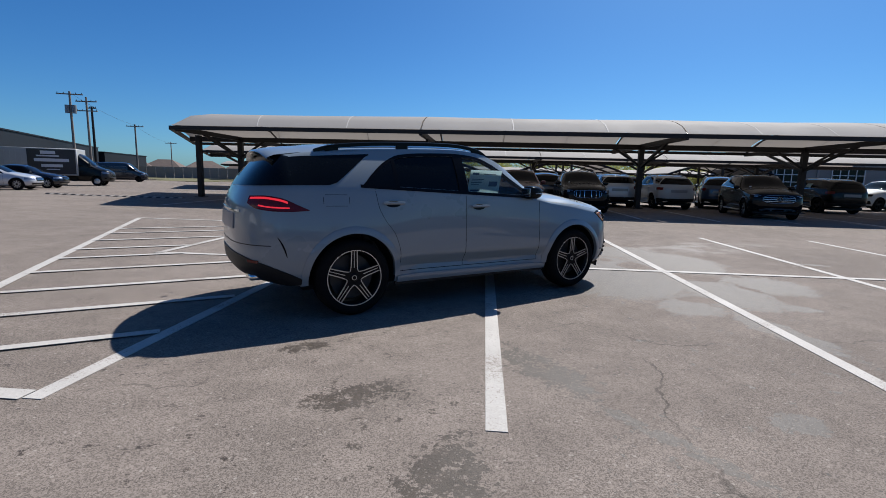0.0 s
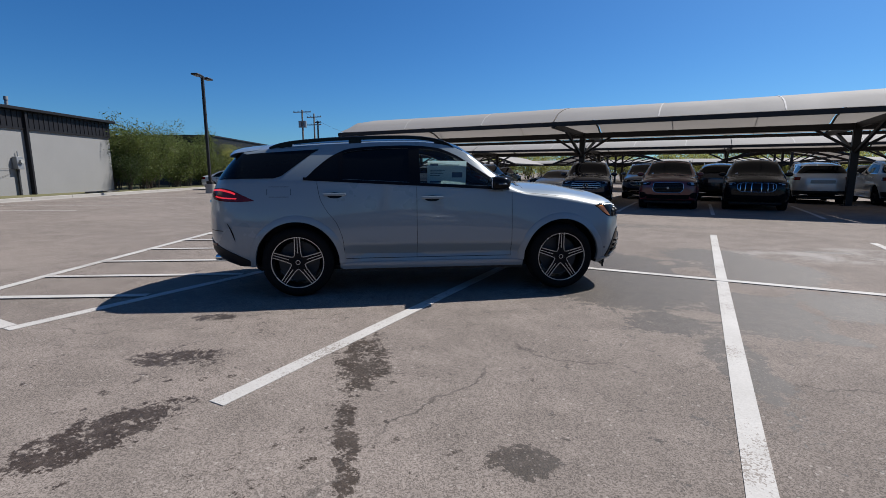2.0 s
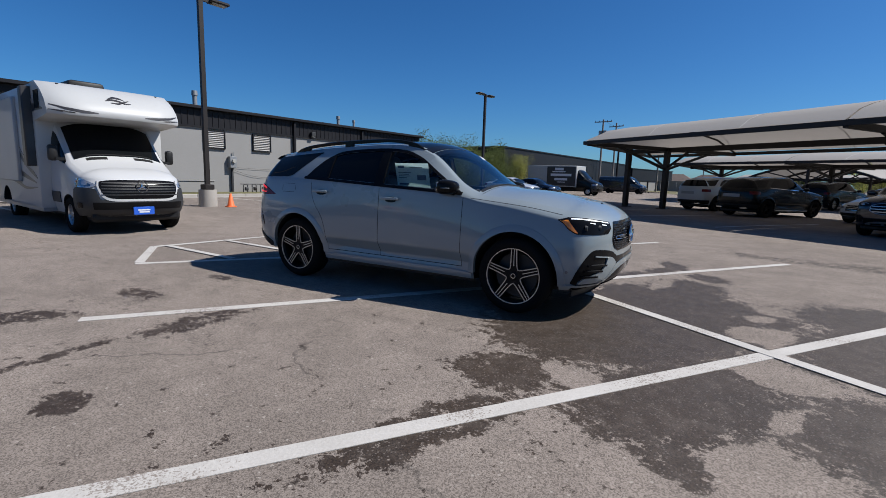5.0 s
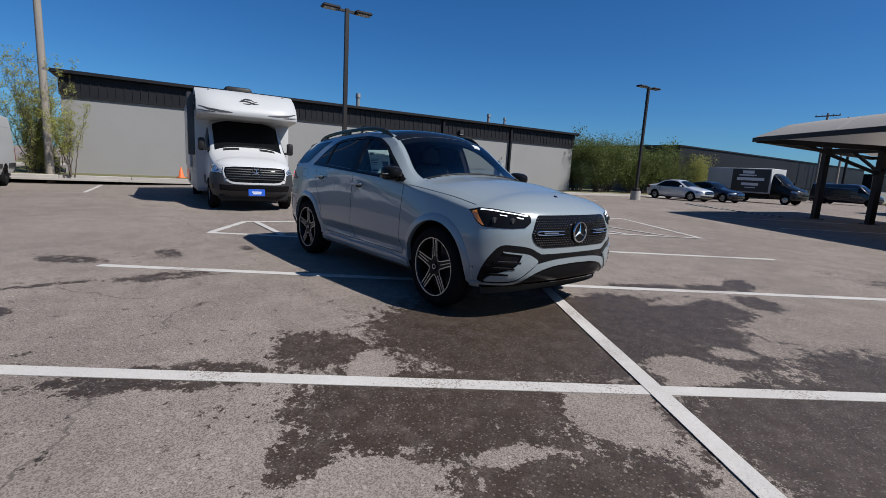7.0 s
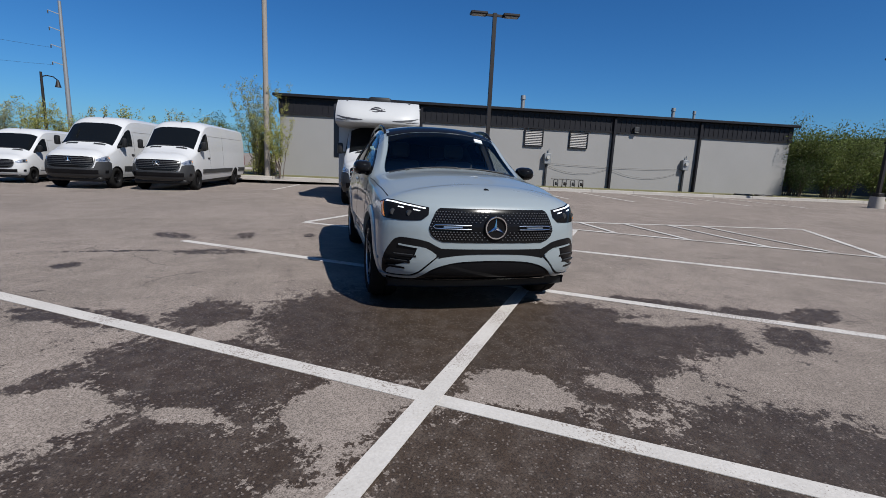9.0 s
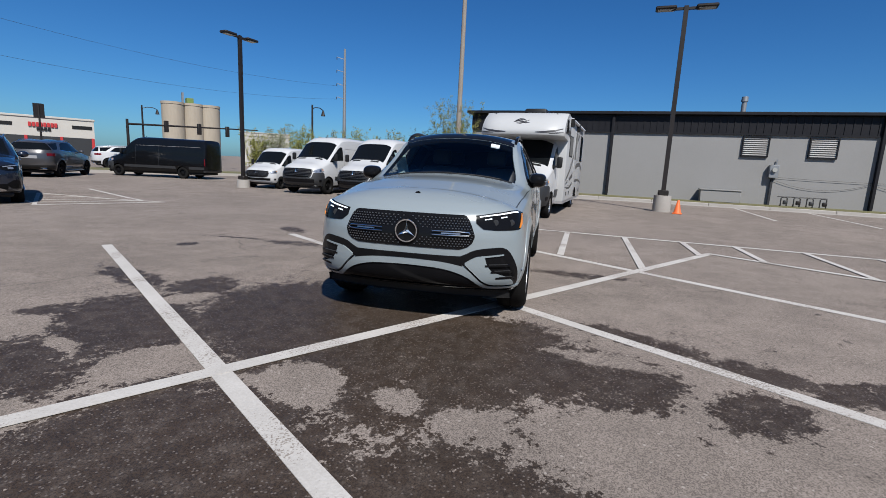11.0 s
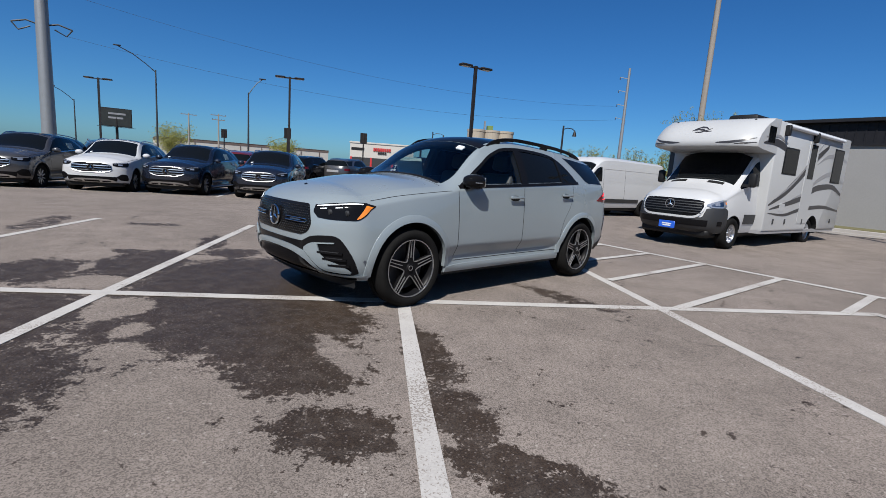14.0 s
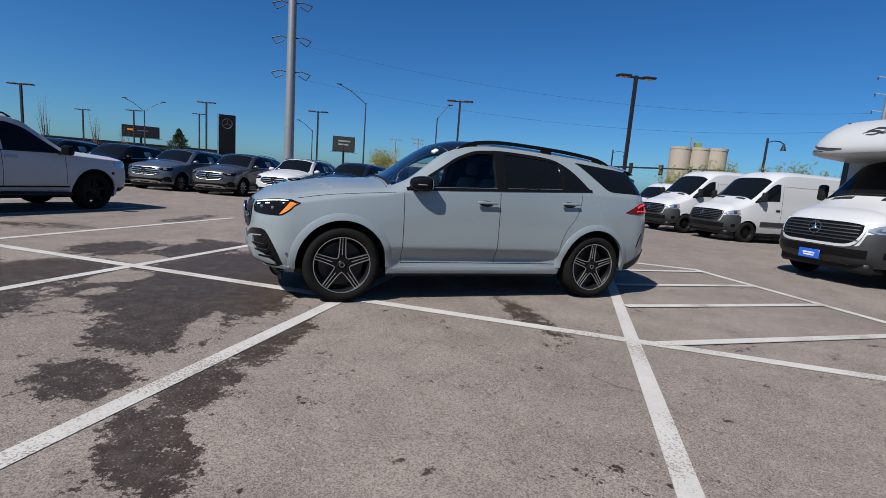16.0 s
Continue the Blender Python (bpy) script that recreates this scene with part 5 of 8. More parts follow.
    # door handles with dark cups
    for hx, hz in ((-0.02, 1.075), (-1.08, 1.115)):
        part("handle_cup", S.on_side(sign, hx - 0.085, hx + 0.085, lambda x: hz - 0.034 * math.sqrt(max(0.02, 1 - ((x - hx) / 0.086) ** 2)), lambda x: hz + 0.03 * math.sqrt(max(0.02, 1 - ((x - hx) / 0.086) ** 2)), off=0.002, nx=16, nz=5), GLOSS_BLACK, car)
        y = S.side_y(hx, hz)
        part("door_handle", boxed(hx - 0.12, hx + 0.12, sign * (y + 0.022), sign * (y + 0.046), hz - 0.005, hz + 0.024, bevel=0.010, seg=2), PAINT_GREY, car)
    # mirrors
    bm = bmesh.new()
    bmesh.ops.create_uvsphere(bm, u_segments=24, v_segments=14, radius=1.0, matrix=pose(0.71, sign * 0.975, 1.24) @ Matrix.Diagonal((0.15, 0.10, 0.078, 1)))
    for v in bm.verts:
        if v.co.x < 0.66:
            v.co.x = 0.66 - (0.66 - v.co.x) * 0.15
    for v in bm.verts:
        # a boxier housing than a plain egg
        for i, (c, r) in enumerate(((0.71, 0.15), (sign * 0.975, 0.10), (1.24, 0.078))):
            q = (v.co[i] - c) / r
            v.co[i] = c + r * math.copysign(min(1, abs(q)) ** 0.72, q) if i else v.co[i]
    part("mirror", bm, GLOSS_BLACK, car, "gloss black door mirror")
    part("mirror_arm", bar(bmesh.new(), (0.77, sign * 0.89, 1.165), (0.73, sign * 0.97, 1.19), 0.06, 0.035), GLOSS_BLACK, car)
    part("mirror_glass", boxed(0.632, 0.642, sign * 0.90, sign * 1.05, 1.19, 1.29, bevel=0.002), CHROME, car)
    part("mirror_indicator", boxed(0.70, 0.80, sign * 1.02, sign * 1.078, 1.226, 1.236, bevel=0.004), LENS_CLEAR, car)
    # roof rails
    rail_h = curve((-1.80, 0.0), (-1.70, 0.026), (-1.5, 0.044), (-1.0, 0.052), (-0.4, 0.050), (0.0, 0.038), (0.15, 0.022), (0.26, -0.01))
    rows = [[(x, sign * (S.ye(x) - 0.015 + d), S.ze(x) + rail_h(x) + e) for d, e in ((0.015, 0.004), (0.015, 0.018), (0.0, 0.025), (-0.015, 0.018), (-0.015, 0.004))] for x in np.linspace(-1.80, 0.26, 34)]
    part("roof_rail", sheet(rows, lambda v: (0, 0, -1), 0.02), GLOSS_BLACK, car)
    for x0 in (-0.86, -1.62, 0.10):
        part("rail_foot", boxed(x0 - 0.07, x0 + 0.07, sign * (S.ye(x0) - 0.03), sign * (S.ye(x0)), S.ze(x0) - 0.02, S.ze(x0) + rail_h(x0) + 0.005, bevel=0.008), GLOSS_BLACK, car)
    # headlamps
    hl_lo = curve((0.345, 0.90), (0.40, 0.853), (0.55, 0.845), (0.80, 0.848), (0.90, 0.880), (0.99, 0.930), (1.06, 0.972))
    hl_hi = curve((0.345, 0.962), (0.52, 0.985), (0.80, 1.004), (0.95, 1.003), (1.06, 0.980))
    sg = (lambda f: (lambda u: f(abs(u))))
    lamp = part("headlamp", S.round_end(sign * 0.345, sign * 1.06, sg(hl_lo), sg(hl_hi), off=0.004, nu=30, nz=8), GLOSS_BLACK, car, "dark headlamp with a bright light strip and amber marker")
    part("running_light", S.round_end(sign * 0.37, sign * 0.90, lambda u: hl_hi(abs(u)) - 0.017, lambda u: hl_hi(abs(u)) - 0.008, off=0.009, nu=24, nz=2), DAY_LAMP, lamp)
    for ua, ub in ((0.41, 0.47), (0.56, 0.63)):
        part("running_light", S.round_end(sign * ua, sign * ub, lambda u: hl_hi(abs(u)) - 0.044, lambda u: hl_hi(abs(u)) - 0.036, off=0.009, nu=8, nz=2), DAY_LAMP, lamp)
    part("marker_lens", S.round_end(sign * 0.80, sign * 1.04, lambda u: hl_lo(abs(u)) + 0.012, lambda u: max(hl_lo(abs(u)) + 0.014, min(hl_hi(abs(u)) - 0.022, hl_lo(0.80) + 0.014 + (abs(u) - 0.80) * 0.85)), off=0.009, nu=16, nz=5), LENS_AMBER, lamp)
    for uu in (0.5, 0.68):
        x, y, z = S.wrap(sign * uu, 0.905)
        part("projector", rod(bmesh.new(), (x - 0.015, y, z), (x + 0.006, y, z), 0.03, 0.024, seg=18), TRIM_GREY, lamp)
    # front side intakes
    du_lo = curve((0.225, 0.573), (0.26, 0.548), (0.31, 0.487), (0.40, 0.398), (0.48, 0.366), (0.75, 0.358), (0.835, 0.372))
    du_hi = curve((0.225, 0.618), (0.27, 0.645), (0.33, 0.680), (0.42, 0.698), (0.54, 0.705), (0.60, 0.690), (0.69, 0.605), (0.77, 0.50), (0.835, 0.392))
    duct = part("side_intake", S.round_end(sign * 0.225, sign * 0.835, sg(du_lo), sg(du_hi), off=0.006, nu=34, nz=10), GLOSS_BLACK, car, "gloss black corner intake with body-coloured blade")
    blade_lo = curve((0.265, 0.556), (0.31, 0.503), (0.40, 0.415), (0.48, 0.381), (0.60, 0.374), (0.735, 0.372))
    blade_hi = curve((0.265, 0.572), (0.305, 0.606), (0.36, 0.630), (0.395, 0.622), (0.415, 0.560), (0.46, 0.505), (0.52, 0.480), (0.60, 0.455), (0.70, 0.415), (0.735, 0.388))
    part("intake_blade", S.round_end(sign * 0.265, sign * 0.735, sg(blade_lo), sg(blade_hi), off=0.020, nu=40), PAINT_GREY, duct)
    part("intake_blade", S.round_end(sign * 0.37, sign * 0.56, lambda u: 0.620 + 0.10 * (abs(u) - 0.37), lambda u: 0.633 + 0.09 * (abs(u) - 0.37), off=0.018, nu=14, nz=3), PAINT_GREY, duct)
    for k in range(3):
        z0 = 0.435 + 0.055 * k
        part("intake_fin", S.round_end(sign * (0.50 - 0.05 * k), sign * (0.72 - 0.04 * k), lambda u: z0, lambda u: z0 + 0.016, off=0.024, nu=10, nz=3), GLOSS_BLACK, duct)
        part("fin_edge", S.round_end(sign * (0.53 - 0.05 * k), sign * (0.68 - 0.04 * k), lambda u: z0 + 0.016, lambda u: z0 + 0.020, off=0.022, nu=10, nz=2), TRIM_GREY, duct)
    part("parking_sensor", rod(bmesh.new(), *[Vector(S.wrap(sign * 0.91, 0.488)) + Vector((0.0, sign * o, 0)) for o in (-0.005, 0.004)], 0.014, seg=12), PAINT_SILVER, car)
    # tail lamps
    tl_lo = curve((0.40, 1.115), (0.55, 1.068), (0.75, 1.050), (0.95, 1.046), (1.12, 1.056))
    tl_hi = curve((0.40, 1.185), (0.60, 1.192), (0.80, 1.175), (0.95, 1.135), (1.12, 1.062))
    tlamp = part("tail_lamp", S.round_end(sign * 0.40, sign * 1.12, sg(tl_lo), sg(tl_hi), back=True, off=0.005, nu=24), LENS_RED, car, "dark red wraparound tail lamp, lit")
    part("tail_light_bar", S.round_end(sign * 0.43, sign * 0.90, lambda u: tl_hi(abs(u)) - 0.030, lambda u: tl_hi(abs(u)) - 0.012, back=True, off=0.010, nu=14, nz=2), TAIL_GLOW, tlamp)
    part("tail_light_bar", S.round_end(sign * 0.56, sign * 0.92, lambda u: tl_lo(abs(u)) + 0.030, lambda u: tl_lo(abs(u)) + 0.042, back=True, off=0.010, nu=12, nz=2), TAIL_GLOW, tlamp)
    # rear bumper side vent, reflector and exhaust
    rows = []
    for z in np.linspace(0.625, 0.815, 10):
        q = (0.815 - z) / 0.19
        u = 0.775 + 0.105 * q**0.8
        rows.append([Vector(S.wrap(sign * (u + d), z, True)) + Vector((0, sign * 0.003, 0)) for d in (0, 0.022 * math.sin(math.pi * (0.12 + 0.8 * q)))])
    part("rear_vent", sheet([[tuple(v) for v in r] for r in rows], lambda v: (0, -sign, 0), 0.006), GLOSS_BLACK, car)
    part("exhaust_trim", boxed(-2.44, -2.26, sign * 0.44, sign * 0.70, 0.385, 0.450, bevel=0.026, seg=3), CHROME, car)
    part("reflector", S.round_end(sign * 0.40, sign * 0.54, lambda u: 0.565, lambda u: 0.592, back=True, off=0.012, nu=8, nz=2), LENS_RED, car)

# fuel filler door outline
fx0, fx1, fz0, fz1 = -1.79, -1.54, 1.098, 1.205
for a0, a1, b0, b1 in ((fx0 + 0.02, fx1 - 0.02, fz0 - 0.002, fz0 + 0.002), (fx0 + 0.02, fx1 - 0.02, fz1 - 0.002, fz1 + 0.002), (fx0 - 0.002, fx0 + 0.002, fz0 + 0.02, fz1 - 0.02), (fx1 - 0.002, fx1 + 0.002, fz0 + 0.02, fz1 - 0.02)):
    part("fuel_door_gap", S.on_side(-1, a0, a1, lambda x: b0, lambda x: b1, off=0.0012, nx=8, nz=4, depth=0.003), TRIM_BLACK, car)

# lower bumpers
part("lower_bumper", S.round_end(-1.09, 1.09, lambda u: 0.345, lambda u: 0.64 - 0.215 * min(1.09, abs(u)) ** 2, back=True, off=0.008, nu=40), TRIM_BLACK, car, "black lower rear bumper")
part("number_plate", S.round_end(-0.18, 0.18, lambda u: 0.86, lambda u: 1.01, back=True, off=0.010, nu=8), DECAL_GREY, car)
part("boot_trim", S.round_end(-0.30, 0.30, lambda u: 1.03, lambda u: 1.05, back=True, off=0.012, nu=10, nz=3), CHROME, car)
part("shut_line", S.round_end(-0.70, 0.70, lambda u: 0.73, lambda u: 0.738, back=True, off=0.0015, nu=20, nz=2, depth=0.003), TRIM_BLACK, car)
part("rear_window", S.round_end(-0.99, 0.99, lambda u: 1.27 + 0.02 * abs(u), lambda u: 1.60 - 0.04 * abs(u), back=True, off=0.005, nu=30, nz=12), GLASS_DARK, car, "black tailgate glass")
rows = []
for y in np.linspace(-0.60, 0.60, 21):
    k = (y / 0.61) ** 2
    top = S.top_z(-2.04, y)
    rows.append([(-1.92, y, S.top_z(-1.92, y) + 0.002), (-2.05, y, top + 0.006), (-2.17, y, top - 0.012), (-2.27 + 0.05 * k, y, top - 0.035), (-2.285 + 0.05 * k, y, top - 0.052), (-2.20 + 0.04 * k, y, top - 0.07), (-2.02, y, top - 0.06)])
part("spoiler", sheet(rows, lambda v: (1, 0, 0), 0.0), PAINT_GREY, car)
# the glass roof, windscreen, wipers
ob = part("windscreen", S.on_top(0.355, 0.995, lambda x: -(S.ye(x) - 0.045), lambda x: S.ye(x) - 0.045, off=0.001, nx=12, ny=18, depth=0), GLASS_CLEAR, car)
ob.visible_shadow = False
part("glass_roof", S.on_top(-1.55, 0.26, lambda x: -(S.ye(x) - 0.07), lambda x: S.ye(x) - 0.07, off=0.003, nx=26, ny=18), GLASS_DARK, car, "black glass roof panel")
part("windscreen_trim", S.on_top(0.26, 0.36, lambda x: -(S.ye(x) - 0.03), lambda x: S.ye(x) - 0.03, off=0.004, nx=4, ny=14), GLOSS_BLACK, car)
part("cowl_panel", S.on_top(0.99, 1.03, lambda x: -0.72, lambda x: 0.72, off=0.004, nx=4, ny=14), TRIM_BLACK, car)
for y0, y1 in ((-0.55, 0.05), (0.02, 0.60)):
    part("wiper", tube([(1.03 - 0.03 * i / 8, y0 + (y1 - y0) * i / 8, S.top_z(1.03 - 0.03 * i / 8, y0 + (y1 - y0) * i / 8) + 0.006) for i in range(9)], 0.006, 6), TRIM_BLACK, car)
part("shut_line", S.on_top(1.05, 1.056, lambda x: -0.79, lambda x: 0.79, off=0.001, nx=2, ny=20, depth=0.003), TRIM_BLACK, car)
# grille: a dark recess, a fine pattern of chrome pins, a twin bar and the emblem
gr_lo = lines((-0.33, 0.785), (-0.315, 0.742), (-0.28, 0.704), (-0.23, 0.682), (0.23, 0.682), (0.28, 0.704), (0.315, 0.742), (0.33, 0.785))
gr_hi = lines((-0.33, 0.805), (-0.318, 0.86), (-0.298, 0.925), (-0.284, 0.952), (-0.262, 0.962), (0.262, 0.962), (0.284, 0.952), (0.298, 0.925), (0.318, 0.86), (0.33, 0.805))
grille = part("grille", S.round_end(-0.33, 0.33, gr_lo, gr_hi, off=0.005, nu=40, nz=10), GLOSS_BLACK, car, "black star-pattern grille with chrome pins")
bm = bmesh.new()
for r in range(14):
    z = 0.668 + 0.0205 * r
    for c in range(-19, 20):
        u = (c + 0.5 * (r % 2)) * 0.0185
        if gr_lo(u) + 0.012 < z < gr_hi(u) - 0.010 and not (0.79 < z < 0.84 and abs(u) < 0.31):
            x, y, _ = S.wrap(u, z)
            if y * y + (z - 0.812) ** 2 > 0.105**2:
                box(bm, x + 0.004, x + 0.012, y - 0.0048, y + 0.0048, z - 0.0042, z + 0.0030)
tagged(part("pin_field", bm, PIN_METAL, grille), kind="stuff")
for s in (-1, 1):
    # a slim chrome loop on each side of the emblem, with a short bright bar in it
    loop = [(u, 0.812 + h) for u, h in ((0.088, 0.015), (0.16, 0.016), (0.24, 0.016), (0.296, 0.013), (0.306, 0.0), (0.296, -0.013), (0.24, -0.016), (0.16, -0.016), (0.088, -0.015))]
    part("grille_bar", tube([tuple(Vector(S.wrap(s * u, z)) + Vector((0.020, 0, 0))) for u, z in loop], 0.0045, 6), CHROME, grille)
    part("grille_bar", S.round_end(s * 0.13, s * 0.235, lambda u: 0.807, lambda u: 0.817, off=0.021, nu=8, nz=2), SATIN, grille)
x, y, z = S.wrap(0.0, 0.812)
part("badge_disc", rod(bmesh.new(), (x + 0.004, 0, 0.812), (x + 0.02, 0, 0.812), 0.100, seg=36), GLOSS_BLACK, grille)
part("badge", emblem(bmesh.new(), x + 0.022, 0, 0.812, 0.098), CHROME, grille)
part("hood_badge", rod(bmesh.new(), (2.12, 0, 1.098), (2.128, 0, 1.108), 0.024, seg=18), GLOSS_BLACK, car)
# lower intake and splitter
wing_hi = curve((0, 0.580), (0.12, 0.572), (0.20, 0.555), (0.265, 0.535), (0.31, 0.485), (0.40, 0.395), (0.48, 0.362), (0.75, 0.354), (0.98, 0.354))
wing_lo = curve((0, 0.530), (0.12, 0.518), (0.22, 0.485), (0.29, 0.445), (0.36, 0.390), (0.42, 0.347), (0.50, 0.337), (0.75, 0.335), (0.98, 0.335))
part("upper_intake", S.round_end(-0.25, 0.25, lambda u: 0.582 - 0.65 * u * u, lambda u: 0.625, off=0.005, nu=24, nz=4), GLOSS_BLACK, car)
low = part("lower_intake", S.round_end(-0.46, 0.46, lambda u: 0.335, lambda u: wing_lo(abs(u)) + 0.01, off=0.006, nu=34, nz=5), GLOSS_BLACK, car)
part("splitter", S.round_end(-0.80, 0.80, lambda u: 0.306, lambda u: 0.335, off=0.006, nu=40, nz=3), GLOSS_BLACK, car)
part("valance", S.round_end(-0.72, 0.72, lambda u: 0.235, lambda u: 0.305, off=-0.035, nu=30, nz=3), TRIM_BLACK, car)
part("splitter_trim", S.round_end(-0.34, 0.34, lambda u: 0.338, lambda u: 0.346, off=0.018, nu=16, nz=2), CHROME, car)
part("bumper_wing", S.round_end(-0.98, 0.98, lambda u: wing_lo(abs(u)), lambda u: wing_hi(abs(u)), off=0.016, nu=50, nz=4), PAINT_GREY, car)
part("underbody", boxed(-2.0, 2.0, -0.76, 0.76, 0.255, 0.36, bevel=0.05), TRIM_BLACK, car)


def seat(x, y):
    bm = bmesh.new()
    box(bm, x - 0.25, x + 0.27, y - 0.26, y + 0.26, 0.55, 0.78, 0.06, 3)
    box(bm, -0.08, 0.08, -0.26, 0.26, 0.0, 0.66, 0.06, 3, m=pose(x - 0.26, y, 0.70, 0, -14, 0))
    box(bm, -0.05, 0.06, -0.13, 0.13, 0.70, 0.90, 0.05, 3, m=pose(x - 0.26, y, 0.70, 0, -14, 0))
    part("seat", bm, LEATHER, car)


for x in (0.05, -0.95):
    for y in (-0.38, 0.38):
        seat(x, y)
part("dashboard", boxed(0.42, 0.98, -0.80, 0.80, 0.72, 1.085, bevel=0.08, seg=3), CARPET, car)
v, f = lathe([(0.185 + 0.015 * math.cos(a), 0.015 * math.sin(a)) for a in np.linspace(0, 2 * math.pi, 9)], 28, "Z")
part("steering_wheel", ([tuple(pose(0.36, 0.38, 1.02, 0, -65, 0) @ Vector(p)) for p in v], f), CARPET, car)
# price sheets behind the glass
lean = pose(0.165, -0.745, 1.195, 14, 0, 0)
sheet_part = part("window_sheet", boxed(-0.222, 0.222, -0.001, 0.001, 0.0, 0.30, m=lean), STICKER, car, "pale printed price sheet inside the side window")
for x0, x1, z0, z1 in ((-0.19, -0.10, 0.245, 0.270), (-0.03, 0.14, 0.250, 0.258), (-0.19, -0.02, 0.19, 0.197), (-0.19, -0.05, 0.17, 0.177), (-0.19, -0.04, 0.15, 0.157), (-0.19, -0.08, 0.13, 0.137), (0.06, 0.18, 0.11, 0.17), (-0.19, -0.06, 0.05, 0.07)):
    part("print_bar", boxed(x0, x1, -0.0025, -0.0012, z0, z1, m=lean), INK, sheet_part)
part("window_tag", S.on_top(0.42, 0.47, lambda x: 0.40, lambda x: 0.50, off=0.006, nx=3, ny=3), WHITE_MARK, car)

# ---- other vehicles ----
SEDAN = Shell(
    -1.95, 1.85,
    zb=curve((-1.95, 0.28), (0, 0.24), (1.85, 0.26)),
    half=curve((-1.95, 0.88), (-1.4, 0.93), (0, 0.915), (1.4, 0.93), (1.85, 0.89)),
    zs=curve((-1.95, 0.93), (-1.2, 0.93), (0, 0.90), (1.0, 0.86), (1.85, 0.74)),
    ys=curve((-1.95, 0.82), (0, 0.87), (1.0, 0.86), (1.85, 0.82)),
    ze=curve((-1.95, 1.0), (-1.5, 1.10), (-0.95, 1.33), (-0.4, 1.40), (0.1, 1.385), (0.4, 1.29), (1.0, 0.99), (1.2, 0.95), (1.85, 0.81)),
    ye=curve((-1.95, 0.66), (-1.2, 0.60), (-0.4, 0.60), (0.1, 0.61), (0.6, 0.67), (1.1, 0.74), (1.85, 0.66)),
    zc=curve((-1.95, 1.08), (-1.65, 1.13), (-1.0, 1.39), (-0.4, 1.465), (0.05, 1.455), (0.38, 1.36), (1.08, 1.02), (1.25, 0.99), (1.85, 0.88)),
    nose=curve((0.26, 2.1), (0.32, 2.25), (0.5, 2.31), (0.65, 2.28), (0.76, 2.18), (0.84, 2.0), (0.88, 1.852)),
    tail=curve((0.28, -2.2), (0.4, -2.38), (0.6, -2.43), (0.85, -2.40), (0.98, -2.30), (1.05, -2.12), (1.08, -1.952)),
)
VAN = Shell(
    -3.62, 2.55,
    zb=curve((-3.62, 0.42), (0, 0.38), (2.55, 0.36)),
    half=curve((-3.62, 0.985), (-2, 1.0), (1.5, 1.0), (2.55, 0.965)),
    zs=curve((-3.62, 1.40), (1.0, 1.40), (1.9, 1.30), (2.55, 1.06)),
    ys=curve((-3.62, 0.965), (1.0, 0.975), (1.9, 0.955), (2.55, 0.90)),
    ze=curve((-3.62, 2.33), (0.2, 2.36), (0.75, 2.33), (1.02, 2.26), (1.22, 2.13), (1.90, 1.51), (2.12, 1.37), (2.55, 1.20)),
    ye=curve((-3.62, 0.87), (0.5, 0.88), (1.1, 0.87), (1.95, 0.87), (2.55, 0.80)),
    zc=curve((-3.62, 2.46), (0.2, 2.51), (0.8, 2.48), (1.06, 2.40), (1.30, 2.23), (2.02, 1.56), (2.2, 1.45), (2.55, 1.31)),
    nose=curve((0.36, 2.95), (0.42, 3.06), (0.60, 3.13), (0.85, 3.12), (1.0, 3.07), (1.10, 3.0), (1.19, 2.87), (1.27, 2.70), (1.31, 2.552)),
    tail=curve((0.42, -3.70), (0.55, -3.78), (1.5, -3.78), (2.1, -3.74), (2.35, -3.68), (2.42, -3.622)),
    pr=5.0, pf=3.5, bulge=0.02, crown=4.6,
)


def painted(ob, paint):
    for o in (ob, *ob.children_recursive):
        if o.type == "MESH" and o.name.split(".")[0] in ("body", "arch_trim", "spoiler", "fin", "box_body", "overcab"):
            o.material_slots[0].link = "OBJECT"
            o.material_slots[0].material = paint
    return ob


